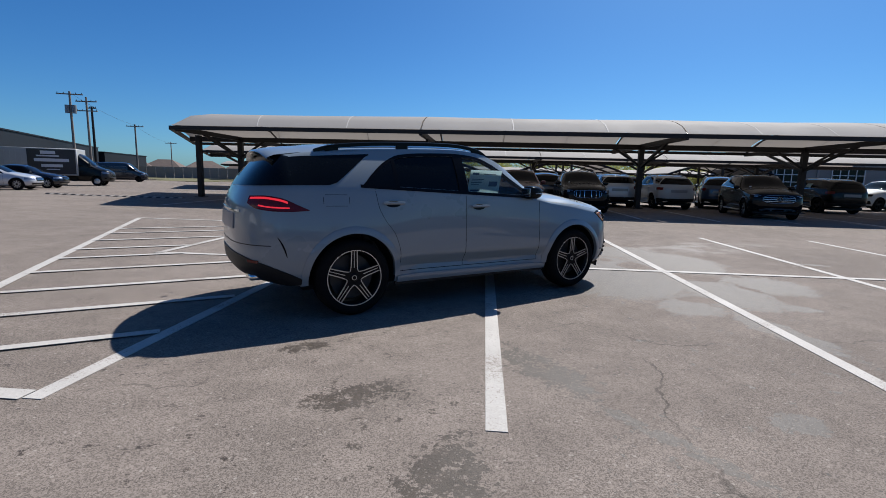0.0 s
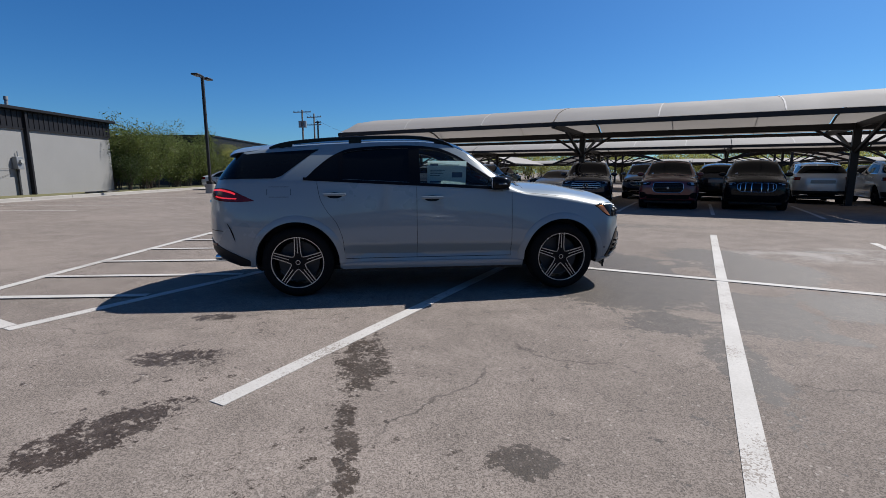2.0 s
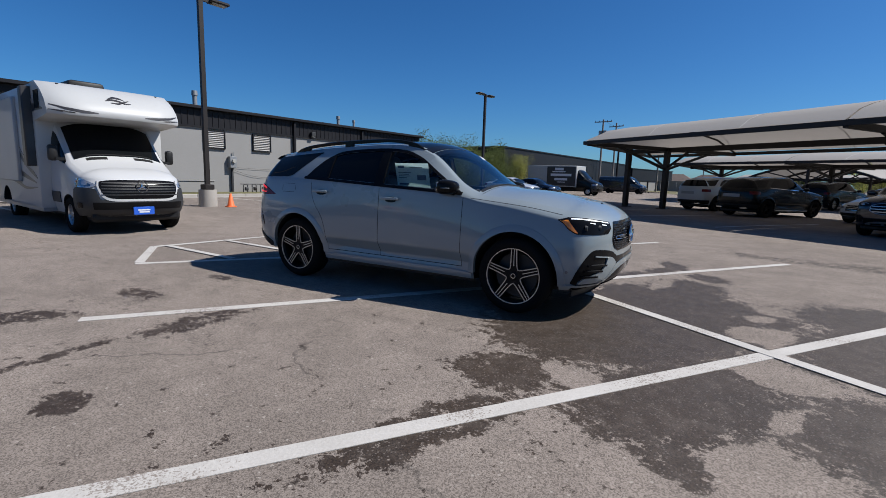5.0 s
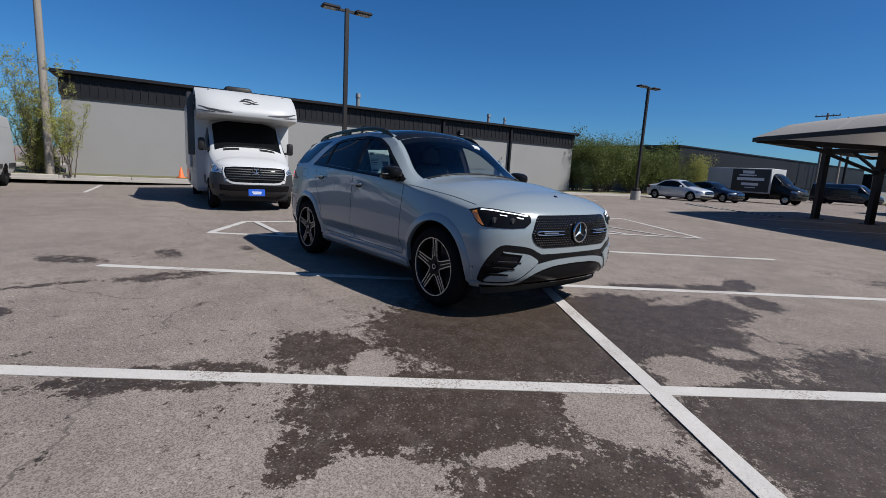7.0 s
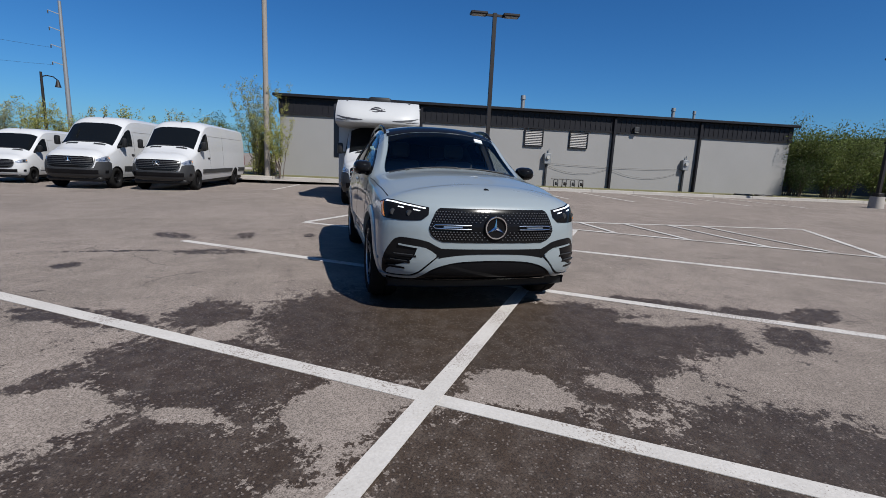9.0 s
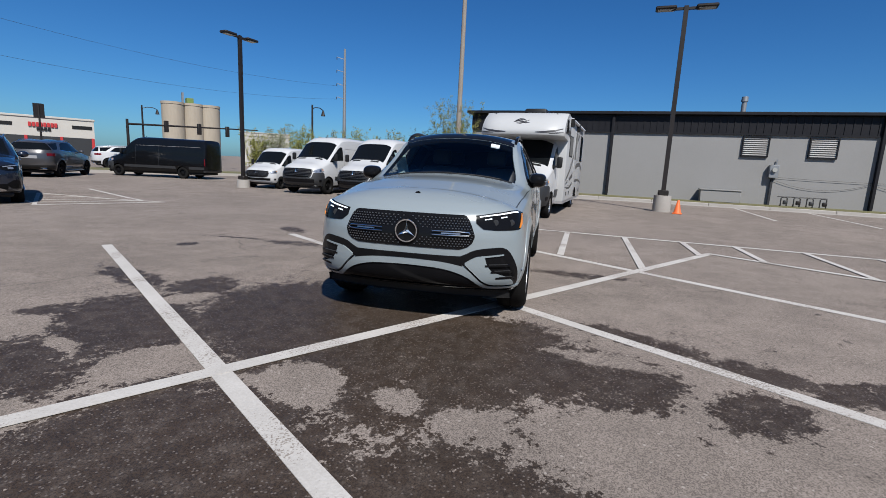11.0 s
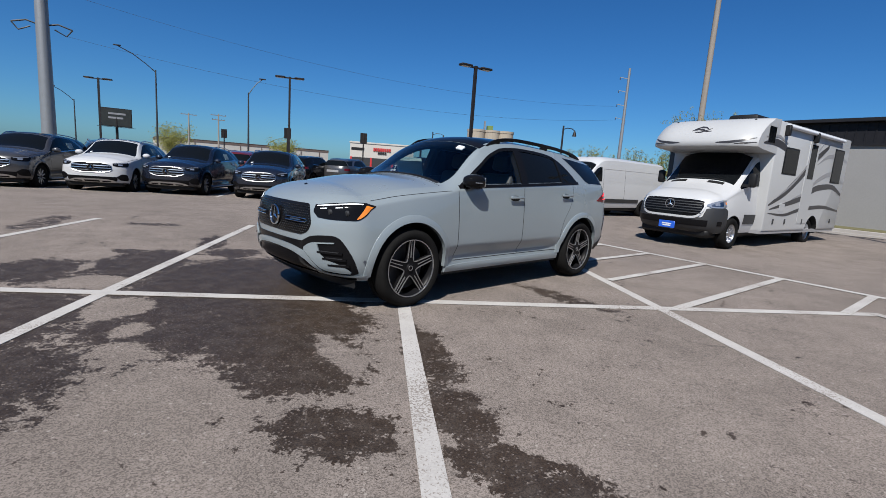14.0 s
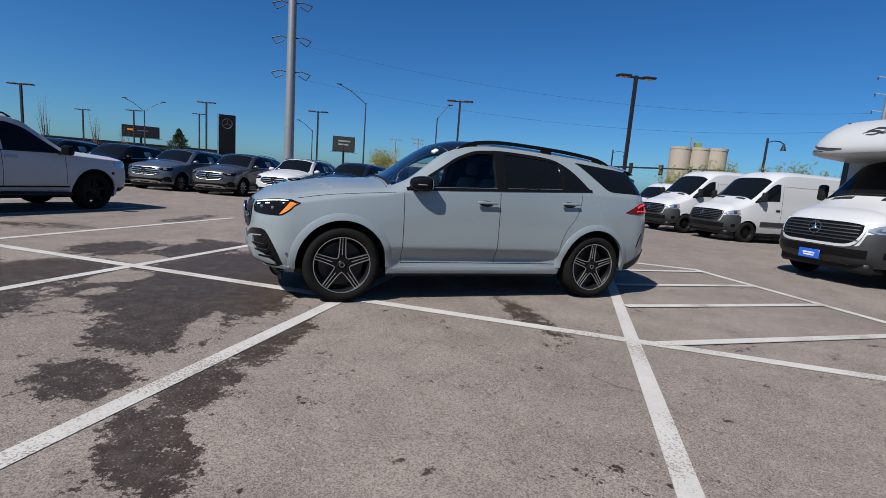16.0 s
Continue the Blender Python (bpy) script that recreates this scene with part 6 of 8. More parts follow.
def suv(m, label, group, paint, grille="louvre"):
    """A parked sport utility car on the same kind of body, with closed dark windows."""
    s = HERO
    t = thing("suv", m, label, "car", group)
    body = part("body", solid(s.body(56, 14)), paint, t)
    wells(body, (-AX, AX), 0.45, RZ, 0.60)
    for sign in (-1, 1):
        part("side_window", s.on_side(sign, 0.84, -1.39, lambda x: belt(x) + 0.01, lambda x: roof_line(x) - 0.006, off=0.004, nx=30), GLASS_DARK, t)
        part("pillar_trim", s.on_side(sign, -0.17, -0.25, lambda x: belt(x), lambda x: roof_line(x), off=0.007, nx=4), GLOSS_BLACK, t)
        part("rear_quarter_window", s.on_side(sign, -2.03, -1.26, quarter_lo, quarter_hi, off=0.004, nx=20), GLASS_DARK, t)
        part("window_trim", s.on_side(sign, 0.87, -1.41, lambda x: belt(x) - 0.006, lambda x: belt(x) + 0.012, off=0.007, nx=20, nz=3), CHROME, t)
        for xa in (0.895, -0.19, -1.02):
            part("shut_line", s.on_side(sign, xa - 0.005, xa + 0.005, lambda x: 0.42, lambda x: 1.17, off=0.0015, nx=2, nz=10, depth=0.004), TRIM_BLACK, t)
        for ax in (-AX, AX):
            part("arch_trim", s.arch(sign, ax, RZ, 0.447, 0.51, off=0.014, n=22), paint, t)
            wheel(t, ax, sign * 0.835, RZ, RZ, 0.265, 0.26, "five" if grille == "mesh" else "ten")
        part("running_board", boxed(-1.0, 1.0, sign * 0.90, sign * 1.0, 0.28, 0.33, bevel=0.015), SATIN, t)
        for hx, hz in ((-0.02, 1.075), (-1.08, 1.115)):
            y = s.side_y(hx, hz)
            part("door_handle", boxed(hx - 0.11, hx + 0.11, sign * (y + 0.01), sign * (y + 0.045), hz - 0.012, hz + 0.016, bevel=0.01), CHROME, t)
        bm = bmesh.new()
        bmesh.ops.create_uvsphere(bm, u_segments=14, v_segments=9, radius=1.0, matrix=pose(0.70, sign * 1.03, 1.24) @ Matrix.Diagonal((0.09, 0.125, 0.085, 1)))
        part("fin", bm, paint, t)
        part("roof_rail", tube([(x, sign * (s.ye(x) - 0.015), s.ze(x) + h) for x, h in ((-1.75, 0.0), (-1.55, 0.045), (-1.0, 0.06), (-0.3, 0.06), (0.05, 0.04), (0.22, 0.0))], 0.018, 6), SATIN, t)
        lamp_lo = curve((0.36, 0.885), (0.45, 0.855), (0.80, 0.85), (0.92, 0.885), (1.04, 0.965))
        lamp_hi = curve((0.36, 0.955), (0.55, 0.985), (0.85, 1.0), (1.04, 0.975))
        hl = part("headlamp", s.round_end(sign * 0.36, sign * 1.04, lambda u: lamp_lo(abs(u)), lambda u: lamp_hi(abs(u)), off=0.005, nu=18), GLOSS_BLACK, t)
        part("lamp_insert", s.round_end(sign * 0.40, sign * 0.88, lambda u: lamp_hi(abs(u)) - 0.03, lambda u: lamp_hi(abs(u)) - 0.012, off=0.010, nu=10, nz=2), LENS_CLEAR, hl)
        part("lamp_insert", s.round_end(sign * 0.50, sign * 0.64, lambda u: 0.89, lambda u: 0.935, off=0.010, nu=6, nz=3), LENS_CLEAR, hl)
        gap = curve((0.98, 1.135), (1.2, 1.115), (1.6, 1.075), (1.93, 1.02))
        part("shut_line", s.on_side(sign, 0.98, 1.93, lambda x: gap(x) - 0.003, lambda x: gap(x) + 0.004, off=0.0015, nx=14, nz=2, depth=0.003), TRIM_BLACK, t)
        part("tail_lamp", s.round_end(sign * 0.50, sign * 1.08, lambda u: 0.99, lambda u: 1.12, back=True, off=0.006, nu=14), LENS_RED, t)
        duct_lo, duct_hi = curve((0.44, 0.50), (0.55, 0.42), (0.85, 0.40)), curve((0.44, 0.54), (0.60, 0.62), (0.75, 0.60), (0.85, 0.46))
        part("corner_intake", s.round_end(sign * 0.44, sign * 0.85, lambda u: duct_lo(abs(u)), lambda u: duct_hi(abs(u)), off=0.006, nu=14, nz=5), GLOSS_BLACK, t)
        part("exhaust_trim", boxed(-2.50, -2.36, sign * 0.44, sign * 0.74, 0.36, 0.42, bevel=0.02), CHROME, t)
    part("windscreen", s.on_top(0.33, 1.0, lambda x: -(s.ye(x) - 0.04), lambda x: s.ye(x) - 0.04, off=0.004, nx=10, ny=12), GLASS_DARK, t)
    part("glass_roof", s.on_top(-1.3, 0.24, lambda x: -(s.ye(x) - 0.08), lambda x: s.ye(x) - 0.08, off=0.004, nx=12, ny=10), GLASS_DARK, t)
    part("rear_window", s.round_end(-0.86, 0.86, lambda u: 1.27, lambda u: 1.58, back=True, off=0.006, nu=20), GLASS_DARK, t)
    part("lower_bumper", s.round_end(-1.03, 1.03, lambda u: 0.36, lambda u: 0.56, back=True, off=0.008, nu=26), TRIM_BLACK, t)
    part("number_plate", s.round_end(-0.17, 0.17, lambda u: 0.86, lambda u: 1.0, back=True, off=0.010, nu=6), DECAL_GREY, t)
    hi = 0.955
    lo = 0.655 if grille != "mesh" else 0.60
    wide = 0.33 if grille != "mesh" else 0.27

    def g_lo(u):
        return lo + (0.10 if grille == "louvre" else 0.14) * min(1, abs(u) / wide) ** (3.2 if grille == "louvre" else 6)

    def g_hi(u):
        return hi - (0.085 if grille == "louvre" else 0.05) * min(1, abs(u) / wide) ** (4 if grille == "louvre" else 7)

    def reach(z):
        """How far out the opening goes at a height."""
        us = [u for u in np.linspace(0, wide, 34) if g_lo(u) <= z <= g_hi(u)]
        return max(us) if us else 0.02

    g = part("grille", s.round_end(-wide, wide, g_lo, g_hi, off=0.006, nu=28), GLOSS_BLACK, t)
    rim = [(u, g_hi(u)) for u in np.linspace(-wide, wide, 25)] + [(u, g_lo(u)) for u in np.linspace(wide, -wide, 25)]
    rim = [Vector(s.wrap(u, z)) + Vector((0.012, 0, 0)) for u, z in rim + rim[:1]]
    part("grille_frame", tube([tuple(p) for p in rim], 0.009, 6), CHROME if grille != "louvre" else SATIN, g)
    if grille == "louvre":
        for z0 in (lo + 0.055, lo + 0.130, lo + 0.205):
            r = reach(z0 + 0.012) - 0.015
            part("grille_bar", s.round_end(-r, r, lambda u: z0, lambda u: z0 + 0.022, off=0.018, nu=14, nz=2), SATIN, g)
        x = s.wrap(0, 0.80)[0]
        part("badge_disc", rod(bmesh.new(), (x + 0.005, 0, 0.80), (x + 0.024, 0, 0.80), 0.105, seg=24), GLOSS_BLACK, g)
        part("badge", emblem(bmesh.new(), x + 0.026, 0, 0.80, 0.1), CHROME, g)
        sk = part("skid_trim", s.round_end(-0.42, 0.42, lambda u: 0.335 + 0.02 * (abs(u) / 0.42) ** 3, lambda u: 0.455 - 0.075 * (abs(u) / 0.42) ** 3, off=0.014, nu=24, nz=3), SATIN, t)
        for k in (-1, 0, 1):
            part("skid_slot", s.round_end(0.21 * k - 0.085, 0.21 * k + 0.085, lambda u: 0.352, lambda u: 0.402 - 0.012 * abs(k), off=0.017, nu=5, nz=2), GLOSS_BLACK, sk)
    elif grille == "vertical":
        for k in range(6):
            u0 = -0.25 + 0.10 * k
            part("grille_bar", s.round_end(u0 - 0.005, u0 + 0.005, lambda u: g_lo(u) + 0.01, lambda u: g_hi(u) - 0.01, off=0.016, nu=2, nz=4), CHROME, g)
    else:
        for k in range(5):
            z0 = lo + 0.07 + 0.055 * k
            r = reach(z0) - 0.02
            part("grille_bar", s.round_end(-r, r, lambda u: z0, lambda u: z0 + 0.006, off=0.012, nu=12, nz=2), TRIM_GREY, g)
        part("badge", rod(bmesh.new(), (2.41, 0, 0.77), (2.435, 0, 0.77), 0.042, seg=16), PIN_METAL, g)
    part("lower_intake", s.round_end(-0.45, 0.45, lambda u: 0.39, lambda u: 0.53, off=0.006, nu=20, nz=4), GLOSS_BLACK, t)
    part("splitter", s.round_end(-0.98, 0.98, lambda u: 0.302, lambda u: 0.33, off=0.010, nu=24, nz=2), TRIM_BLACK, t)
    part("underbody", boxed(-2.2, 2.15, -0.78, 0.78, 0.2, 0.34, bevel=0.04), TRIM_BLACK, t)
    part("window_sheet", s.on_side(1, -0.42, -0.80, lambda x: 1.29, lambda x: 1.50, off=0.010, nx=4, nz=4), STICKER, t)
    part("window_tag", s.on_top(0.88, 0.93, lambda x: -0.62, lambda x: -0.54, off=0.009, nx=2, ny=2), WHITE_MARK, t)
    return t


def sedan(m, label, group, paint):
    s = SEDAN
    t = thing("sedan", m, label, "car", group)
    body = part("body", solid(s.body(48, 14)), paint, t)
    wells(body, (-1.43, 1.43), 0.375, 0.33, 0.58)
    arc = curve((-1.42, 0.965), (-1.1, 1.17), (-0.75, 1.315), (-0.3, 1.36), (0.1, 1.335), (0.45, 1.19), (0.88, 0.93))
    for sign in (-1, 1):
        part("side_window", s.on_side(sign, 0.86, -1.38, lambda x: 0.925 + (0.9 - x) * 0.012, lambda x: arc(x), off=0.004, nx=26), GLASS_DARK, t)
        part("window_trim", s.on_side(sign, 0.88, -1.4, lambda x: 0.905 + (0.9 - x) * 0.012, lambda x: 0.922 + (0.9 - x) * 0.012, off=0.006, nx=16, nz=2), CHROME, t)
        part("pillar_trim", s.on_side(sign, -0.17, -0.25, lambda x: 0.93, lambda x: arc(x), off=0.007, nx=4), GLOSS_BLACK, t)
        for xa in (0.85, -0.19, -1.05):
            part("shut_line", s.on_side(sign, xa - 0.005, xa + 0.005, lambda x: 0.33, lambda x: 0.9, off=0.0015, nx=2, nz=8, depth=0.004), TRIM_BLACK, t)
        for ax in (-1.43, 1.43):
            wheel(t, ax, sign * 0.79, 0.33, 0.33, 0.235, 0.23, "ten")
        for hx in (-0.05, -1.0):
            y = s.side_y(hx, 0.8)
            part("door_handle", boxed(hx - 0.1, hx + 0.1, sign * (y + 0.008), sign * (y + 0.04), 0.79, 0.815, bevel=0.01), CHROME, t)
        bm = bmesh.new()
        bmesh.ops.create_uvsphere(bm, u_segments=12, v_segments=8, radius=1.0, matrix=pose(0.68, sign * 0.98, 0.99) @ Matrix.Diagonal((0.08, 0.11, 0.07, 1)))
        part("fin", bm, paint, t)
        hl = part("headlamp", s.round_end(sign * 0.42, sign * 1.05, lambda u: 0.60, lambda u: 0.72, off=0.005, nu=14), LENS_CLEAR, t)
        part("tail_lamp", s.round_end(sign * 0.5, sign * 1.03, lambda u: 0.78, lambda u: 0.93, back=True, off=0.006, nu=12), LENS_RED, t)
    part("windscreen", s.on_top(0.36, 1.08, lambda x: -(s.ye(x) - 0.03), lambda x: s.ye(x) - 0.03, off=0.004, nx=10, ny=12), GLASS_DARK, t)
    part("rear_window", s.on_top(-1.62, -0.98, lambda x: -(s.ye(x) - 0.05), lambda x: s.ye(x) - 0.05, off=0.004, nx=10, ny=12), GLASS_DARK, t)
    g = part("grille", s.round_end(-0.32, 0.32, lambda u: 0.50, lambda u: 0.72, off=0.006, nu=14), GLOSS_BLACK, t)
    for k in range(3):
        part("grille_bar", s.round_end(-0.3, 0.3, lambda u: 0.53 + 0.06 * k, lambda u: 0.542 + 0.06 * k, off=0.014, nu=10, nz=2), CHROME, g)
    part("lower_intake", s.round_end(-0.6, 0.6, lambda u: 0.31, lambda u: 0.42, off=0.006, nu=20, nz=3), TRIM_BLACK, t)
    part("underbody", boxed(-2.1, 2.05, -0.72, 0.72, 0.17, 0.3, bevel=0.04), TRIM_BLACK, t)
    return t


def van_face(t, s, dx, paint, plain=False):
    """The nose of the tall vans: dark bumper, louvred grille, lamps, mirrors and the sloping windscreen, moved along x by dx."""
    def put(name, pair, material, parent=t, label=""):
        return part(name, ([(v[0] + dx, v[1], v[2]) for v in pair[0]], pair[1]), material, parent, label)

    put("bumper", s.round_end(-1.08, 1.08, lambda u: 0.365, lambda u: lines((0.0, 0.67), (0.38, 0.70), (0.46, 0.90), (0.60, 0.915), (1.0, 0.93), (1.2, 0.80))(abs(u)), off=0.02, nu=60, nz=8), TRIM_GREY, label="charcoal plastic bumper")
    g = put("grille", s.round_end(-0.40, 0.40, lambda u: 0.70 + 0.13 * (abs(u) / 0.40) ** 3, lambda u: 1.08 - 0.04 * (abs(u) / 0.42) ** 3, off=0.022, nu=22), GLOSS_BLACK)
    put("grille_surround", s.round_end(-0.44, 0.44, lambda u: 0.66 + 0.30 * (abs(u) / 0.44) ** 5, lambda u: 0.705 + 0.365 * (abs(u) / 0.44) ** 5, off=0.026, nu=40, nz=3), TRIM_GREY if plain else paint)
    for k in range(5):
        z0 = 0.78 + 0.058 * k
        put("grille_bar", s.round_end(-0.36, 0.36, lambda u: z0, lambda u: z0 + 0.018, off=0.032, nu=14, nz=2), TRIM_GREY, g)
    x = s.wrap(0, 0.95)[0] + dx
    part("badge", emblem(bmesh.new(), x + 0.045, 0, 0.945, 0.115), CHROME, g)
    put("lower_intake", s.round_end(-0.5, 0.5, lambda u: 0.50, lambda u: 0.64, off=0.026, nu=20, nz=3), GLOSS_BLACK)
    for sign in (-1, 1):
        eye_lo = curve((0.46, 0.955), (0.60, 0.920), (0.90, 0.925), (1.06, 0.965))
        eye_hi = curve((0.46, 0.990), (0.65, 1.055), (0.90, 1.10), (1.06, 1.10))
        hl = put("headlamp", s.round_end(sign * 0.46, sign * 1.06, lambda u: eye_lo(abs(u)), lambda u: eye_hi(abs(u)), off=0.014, nu=18), LENS_CLEAR, label="clear swept headlamp")
        put("lamp_bezel", s.round_end(sign * 0.56, sign * 0.92, lambda u: eye_lo(abs(u)) + 0.03, lambda u: eye_hi(abs(u)) - 0.04, off=0.017, nu=10, nz=4), PIN_METAL, hl)
        put("projector", s.round_end(sign * 0.64, sign * 0.78, lambda u: 0.97, lambda u: 1.035, off=0.021, nu=5, nz=3), LENS_CLEAR, hl)
        put("marker_lens", s.round_end(sign * 1.01, sign * 1.05, lambda u: 1.01, lambda u: 1.06, off=0.018, nu=4, nz=3), LENS_AMBER, hl)
        put("fog_lamp", s.round_end(sign * 0.72, sign * 0.86, lambda u: 0.53, lambda u: 0.63, off=0.028, nu=6, nz=3), GLOSS_BLACK)
        lo = lines((1.05, 1.47), (1.55, 1.45), (2.0, 1.36))
        hi = lines((1.05, 2.04), (1.12, 2.06), (1.30, 1.98), (1.97, 1.40), (2.0, 1.37))
        put("side_window", s.on_side(sign, 1.02, 1.96, lo, hi, off=0.006, nx=16), GLASS_DARK)
        part("mirror", boxed(1.72 + dx, 1.86 + dx, sign * 1.01, sign * 1.17, 1.42, 1.74, bevel=0.05, seg=2), TRIM_BLACK, t, "tall black door mirror")
        part("mirror_arm", bar(bmesh.new(), (1.86 + dx, sign * 0.92, 1.46), (1.84 + dx, sign * 1.06, 1.46), 0.08, 0.06), TRIM_BLACK, t)
        put("door_handle", s.on_side(sign, 0.98, 1.14, lambda x: 1.14, lambda x: 1.19, off=0.025, nx=4, nz=3), TRIM_BLACK)
        put("shut_line", s.on_side(sign, 0.90, 0.91, lambda x: 0.55, lambda x: 2.0, off=0.002, nx=2, nz=12, depth=0.004), TRIM_GREY)
        put("hood_vent", s.on_top(2.06, 2.14, lambda x: min(sign * 0.25, sign * 0.62), lambda x: max(sign * 0.25, sign * 0.62), off=0.006, nx=3, ny=6), TRIM_BLACK)
    put("windscreen", s.on_top(1.30, 2.03, lambda x: -(s.ye(x) - 0.065), lambda x: s.ye(x) - 0.065, off=0.018, nx=12, ny=14), GLASS_DARK)
    put("wiper", s.on_top(2.0, 2.02, lambda x: -0.6, lambda x: 0.6, off=0.02, nx=2, ny=10), TRIM_BLACK)


def van(m, label, group, paint, strip_paint=TRIM_GREY, rim="dark"):
    s = VAN
    t = thing("cargo_van", m, label, "van", group)
    body = part("body", solid(s.body(56, 14)), paint, t)
    wells(body, (-2.16, 2.16), 0.41, 0.36, 0.66)
    van_face(t, s, 0.0, paint, True)
    for sign in (-1, 1):
        for xa, xb in ((-1.72, 1.70), (-3.60, -2.6)):
            part("rub_strip", s.on_side(sign, xa, xb, lambda x: 0.60, lambda x: 0.76, off=0.016, nx=12, nz=3), strip_paint, t)
        part("side_rail", s.on_side(sign, -3.4, 0.85, lambda x: 1.98, lambda x: 1.992, off=0.006, nx=16, nz=2), LOUVRE if paint is PAINT_WHITE else TRIM_GREY, t)
        part("shut_line", s.on_side(sign, -0.62, -0.61, lambda x: 0.55, lambda x: 2.05, off=0.002, nx=2, nz=12, depth=0.004), TRIM_GREY, t)
        for ax in (-2.16, 2.16):
            wheel(t, ax, sign * 0.86, 0.36, 0.36, 0.225, 0.25, rim)
        part("tail_lamp", s.round_end(sign * 0.80, sign * 0.99, lambda u: 0.85, lambda u: 1.30, back=True, off=0.012, nu=6), LENS_RED, t)
    part("rear_bumper", s.round_end(-1.06, 1.06, lambda u: 0.42, lambda u: 0.56, back=True, off=0.03, nu=24), TRIM_GREY, t)
    part("roof_aerial", rod(bmesh.new(), (0.95, 0, 2.42), (0.80, 0, 2.58), 0.02, 0.012, seg=6), TRIM_BLACK, t)
    part("underbody", boxed(-3.5, 2.9, -0.85, 0.85, 0.25, 0.42, bevel=0.05), TRIM_BLACK, t)
    return t


CAB = Shell(
    1.0, 2.55, VAN.zb, VAN.half, VAN.zs, VAN.ys, VAN.ze, VAN.ye, VAN.zc, VAN.nose,
    curve((0.36, 0.95), (1.0, 0.93), (2.6, 0.95)), pr=6.0, pf=3.5, bulge=0.03, crown=3.4)


def motorhome():
    """A white cab-over motorhome; x = 0 at the front axle."""
    t = thing("motorhome", rot_z(-6.72, 2.69, 0.02, 27.3), "white cab-over motorhome with charcoal swirl graphics", "motorhome")
    dx = -2.16
    body = part("cab", solid(CAB.body(28, 16)), PAINT_WHITE, t)
    body.data.transform(Matrix.Translation((dx, 0, 0)))
    wells(body, (0.0,), 0.41, 0.36, 0.66)
    van_face(t, CAB, dx, PAINT_WHITE)
    for s in (-1, 1):
        wheel(t, 0.0, s * 0.86, 0.36, 0.36, 0.22, 0.24, "steel")
        wheel(t, -4.05, s * 1.0, 0.36, 0.36, 0.22, 0.24, "steel")
    for sign in (-1, 1):
        pair = CAB.on_side(sign, 1.02, 1.72, lambda x: 0.58, lambda x: 0.80, off=0.016, nx=8, nz=3)
        part("rub_strip", ([(v[0] + dx, v[1], v[2]) for v in pair[0]], pair[1]), TRIM_GREY, t)
    # the living box with its wheel cut-outs
    box_body = part("living_box", boxed(-6.0, -1.0, -1.2, 1.2, 0.42, 2.98, bevel=0.05, seg=2), GELCOAT, t)
    wells(box_body, (-4.05,), 0.45, 0.36, 0.70, 1.4)
    part("skirt", boxed(-5.9, -1.0, -1.17, 1.17, 0.36, 0.44), DECAL_GREY, t)
    # overcab bunk: a bulging nose with rounded corners
    bunk = [(-1.05, 2.99, 0), (-0.62, 2.985, 0.5), (-0.50, 2.97, 0.8), (-0.40, 2.935, 1), (-0.22, 2.85, 1), (-0.04, 2.73, 1), (0.12, 2.58, 1), (0.20, 2.44, 1), (0.215, 2.36, 1), (0.19, 2.31, 1), (-0.02, 2.275, 1), (-0.5, 2.25, 0.6), (-1.05, 2.22, 0)]

    def corner(y):
        return 0.26 * (abs(y) / 1.2) ** 5

    def nose_point(y, z, off=0.004):
        x = float(np.interp(-z, [-p[1] for p in bunk[3:10]], [p[0] for p in bunk[3:10]]))
        return (x - corner(y) + off, y, z + off)

    rows = []
    for y in np.linspace(-1.2, 1.2, 33):
        rows.append([(x - corner(y) * f, y, z) for x, z, f in bunk])
    n = len(rows)
    v, f = sheet(rows, lambda p: (-1, 0, 0), 0)
    k = len(rows[0])
    f += [tuple(range(k)), tuple(range((n - 1) * k, n * k))[::-1]]
    part("overcab", (v, f), GELCOAT, t)
    part("overcab_window", boxed(-0.84, -0.50, 1.198, 1.212, 2.44, 2.80, bevel=0.005), GLASS_DARK, t)
    part("overcab_window", boxed(-0.84, -0.50, -1.212, -1.198, 2.44, 2.80, bevel=0.005), GLASS_DARK, t)
    # roof fittings
    part("air_conditioner", boxed(-2.75, -1.85, -0.36, 0.36, 2.96, 3.27, bevel=0.08, seg=2), TRIM_BLACK, t)
    part("roof_vent", boxed(-4.6, -4.2, -0.2, 0.2, 2.98, 3.08, bevel=0.02), WHITE_MARK, t)
    awn = part("awning", rod(bmesh.new(), (-1.35, 1.25, 2.88), (-5.2, 1.25, 2.88), 0.045, seg=12), WHITE_MARK, t)
    for x in (-1.35, -3.15):
        part("awning_bracket", boxed(x - 0.05, x + 0.05, 1.2, 1.31, 2.66, 2.90, bevel=0.015), TRIM_BLACK, awn)
    # windows and door along the left wall
    for x0, x1, z0, z1 in ((-2.35, -1.55, 1.82, 2.40), (-5.55, -4.85, 1.75, 2.62), (-3.5, -3.1, 1.75, 2.62)):
        w = part("side_window", boxed(x0, x1, 1.196, 1.214, z0, z1, bevel=0.006), GLASS_DARK, t)
        part("window_frame", boxed(x0 - 0.03, x1 + 0.03, 1.194, 1.206, z0 - 0.03, z1 + 0.03, bevel=0.004), TRIM_BLACK, w)
    part("side_window", boxed(-4.6, -3.2, -1.214, -1.196, 1.7, 2.4, bevel=0.006), GLASS_DARK, t)
    part("slide_out", boxed(-5.0, -2.4, -1.27, -1.19, 0.95, 2.80, bevel=0.02), GELCOAT, t)
    part("slide_trim", boxed(-1.30, -1.06, -1.36, -1.18, 1.3, 2.9, bevel=0.02), DECAL_DARK, t)
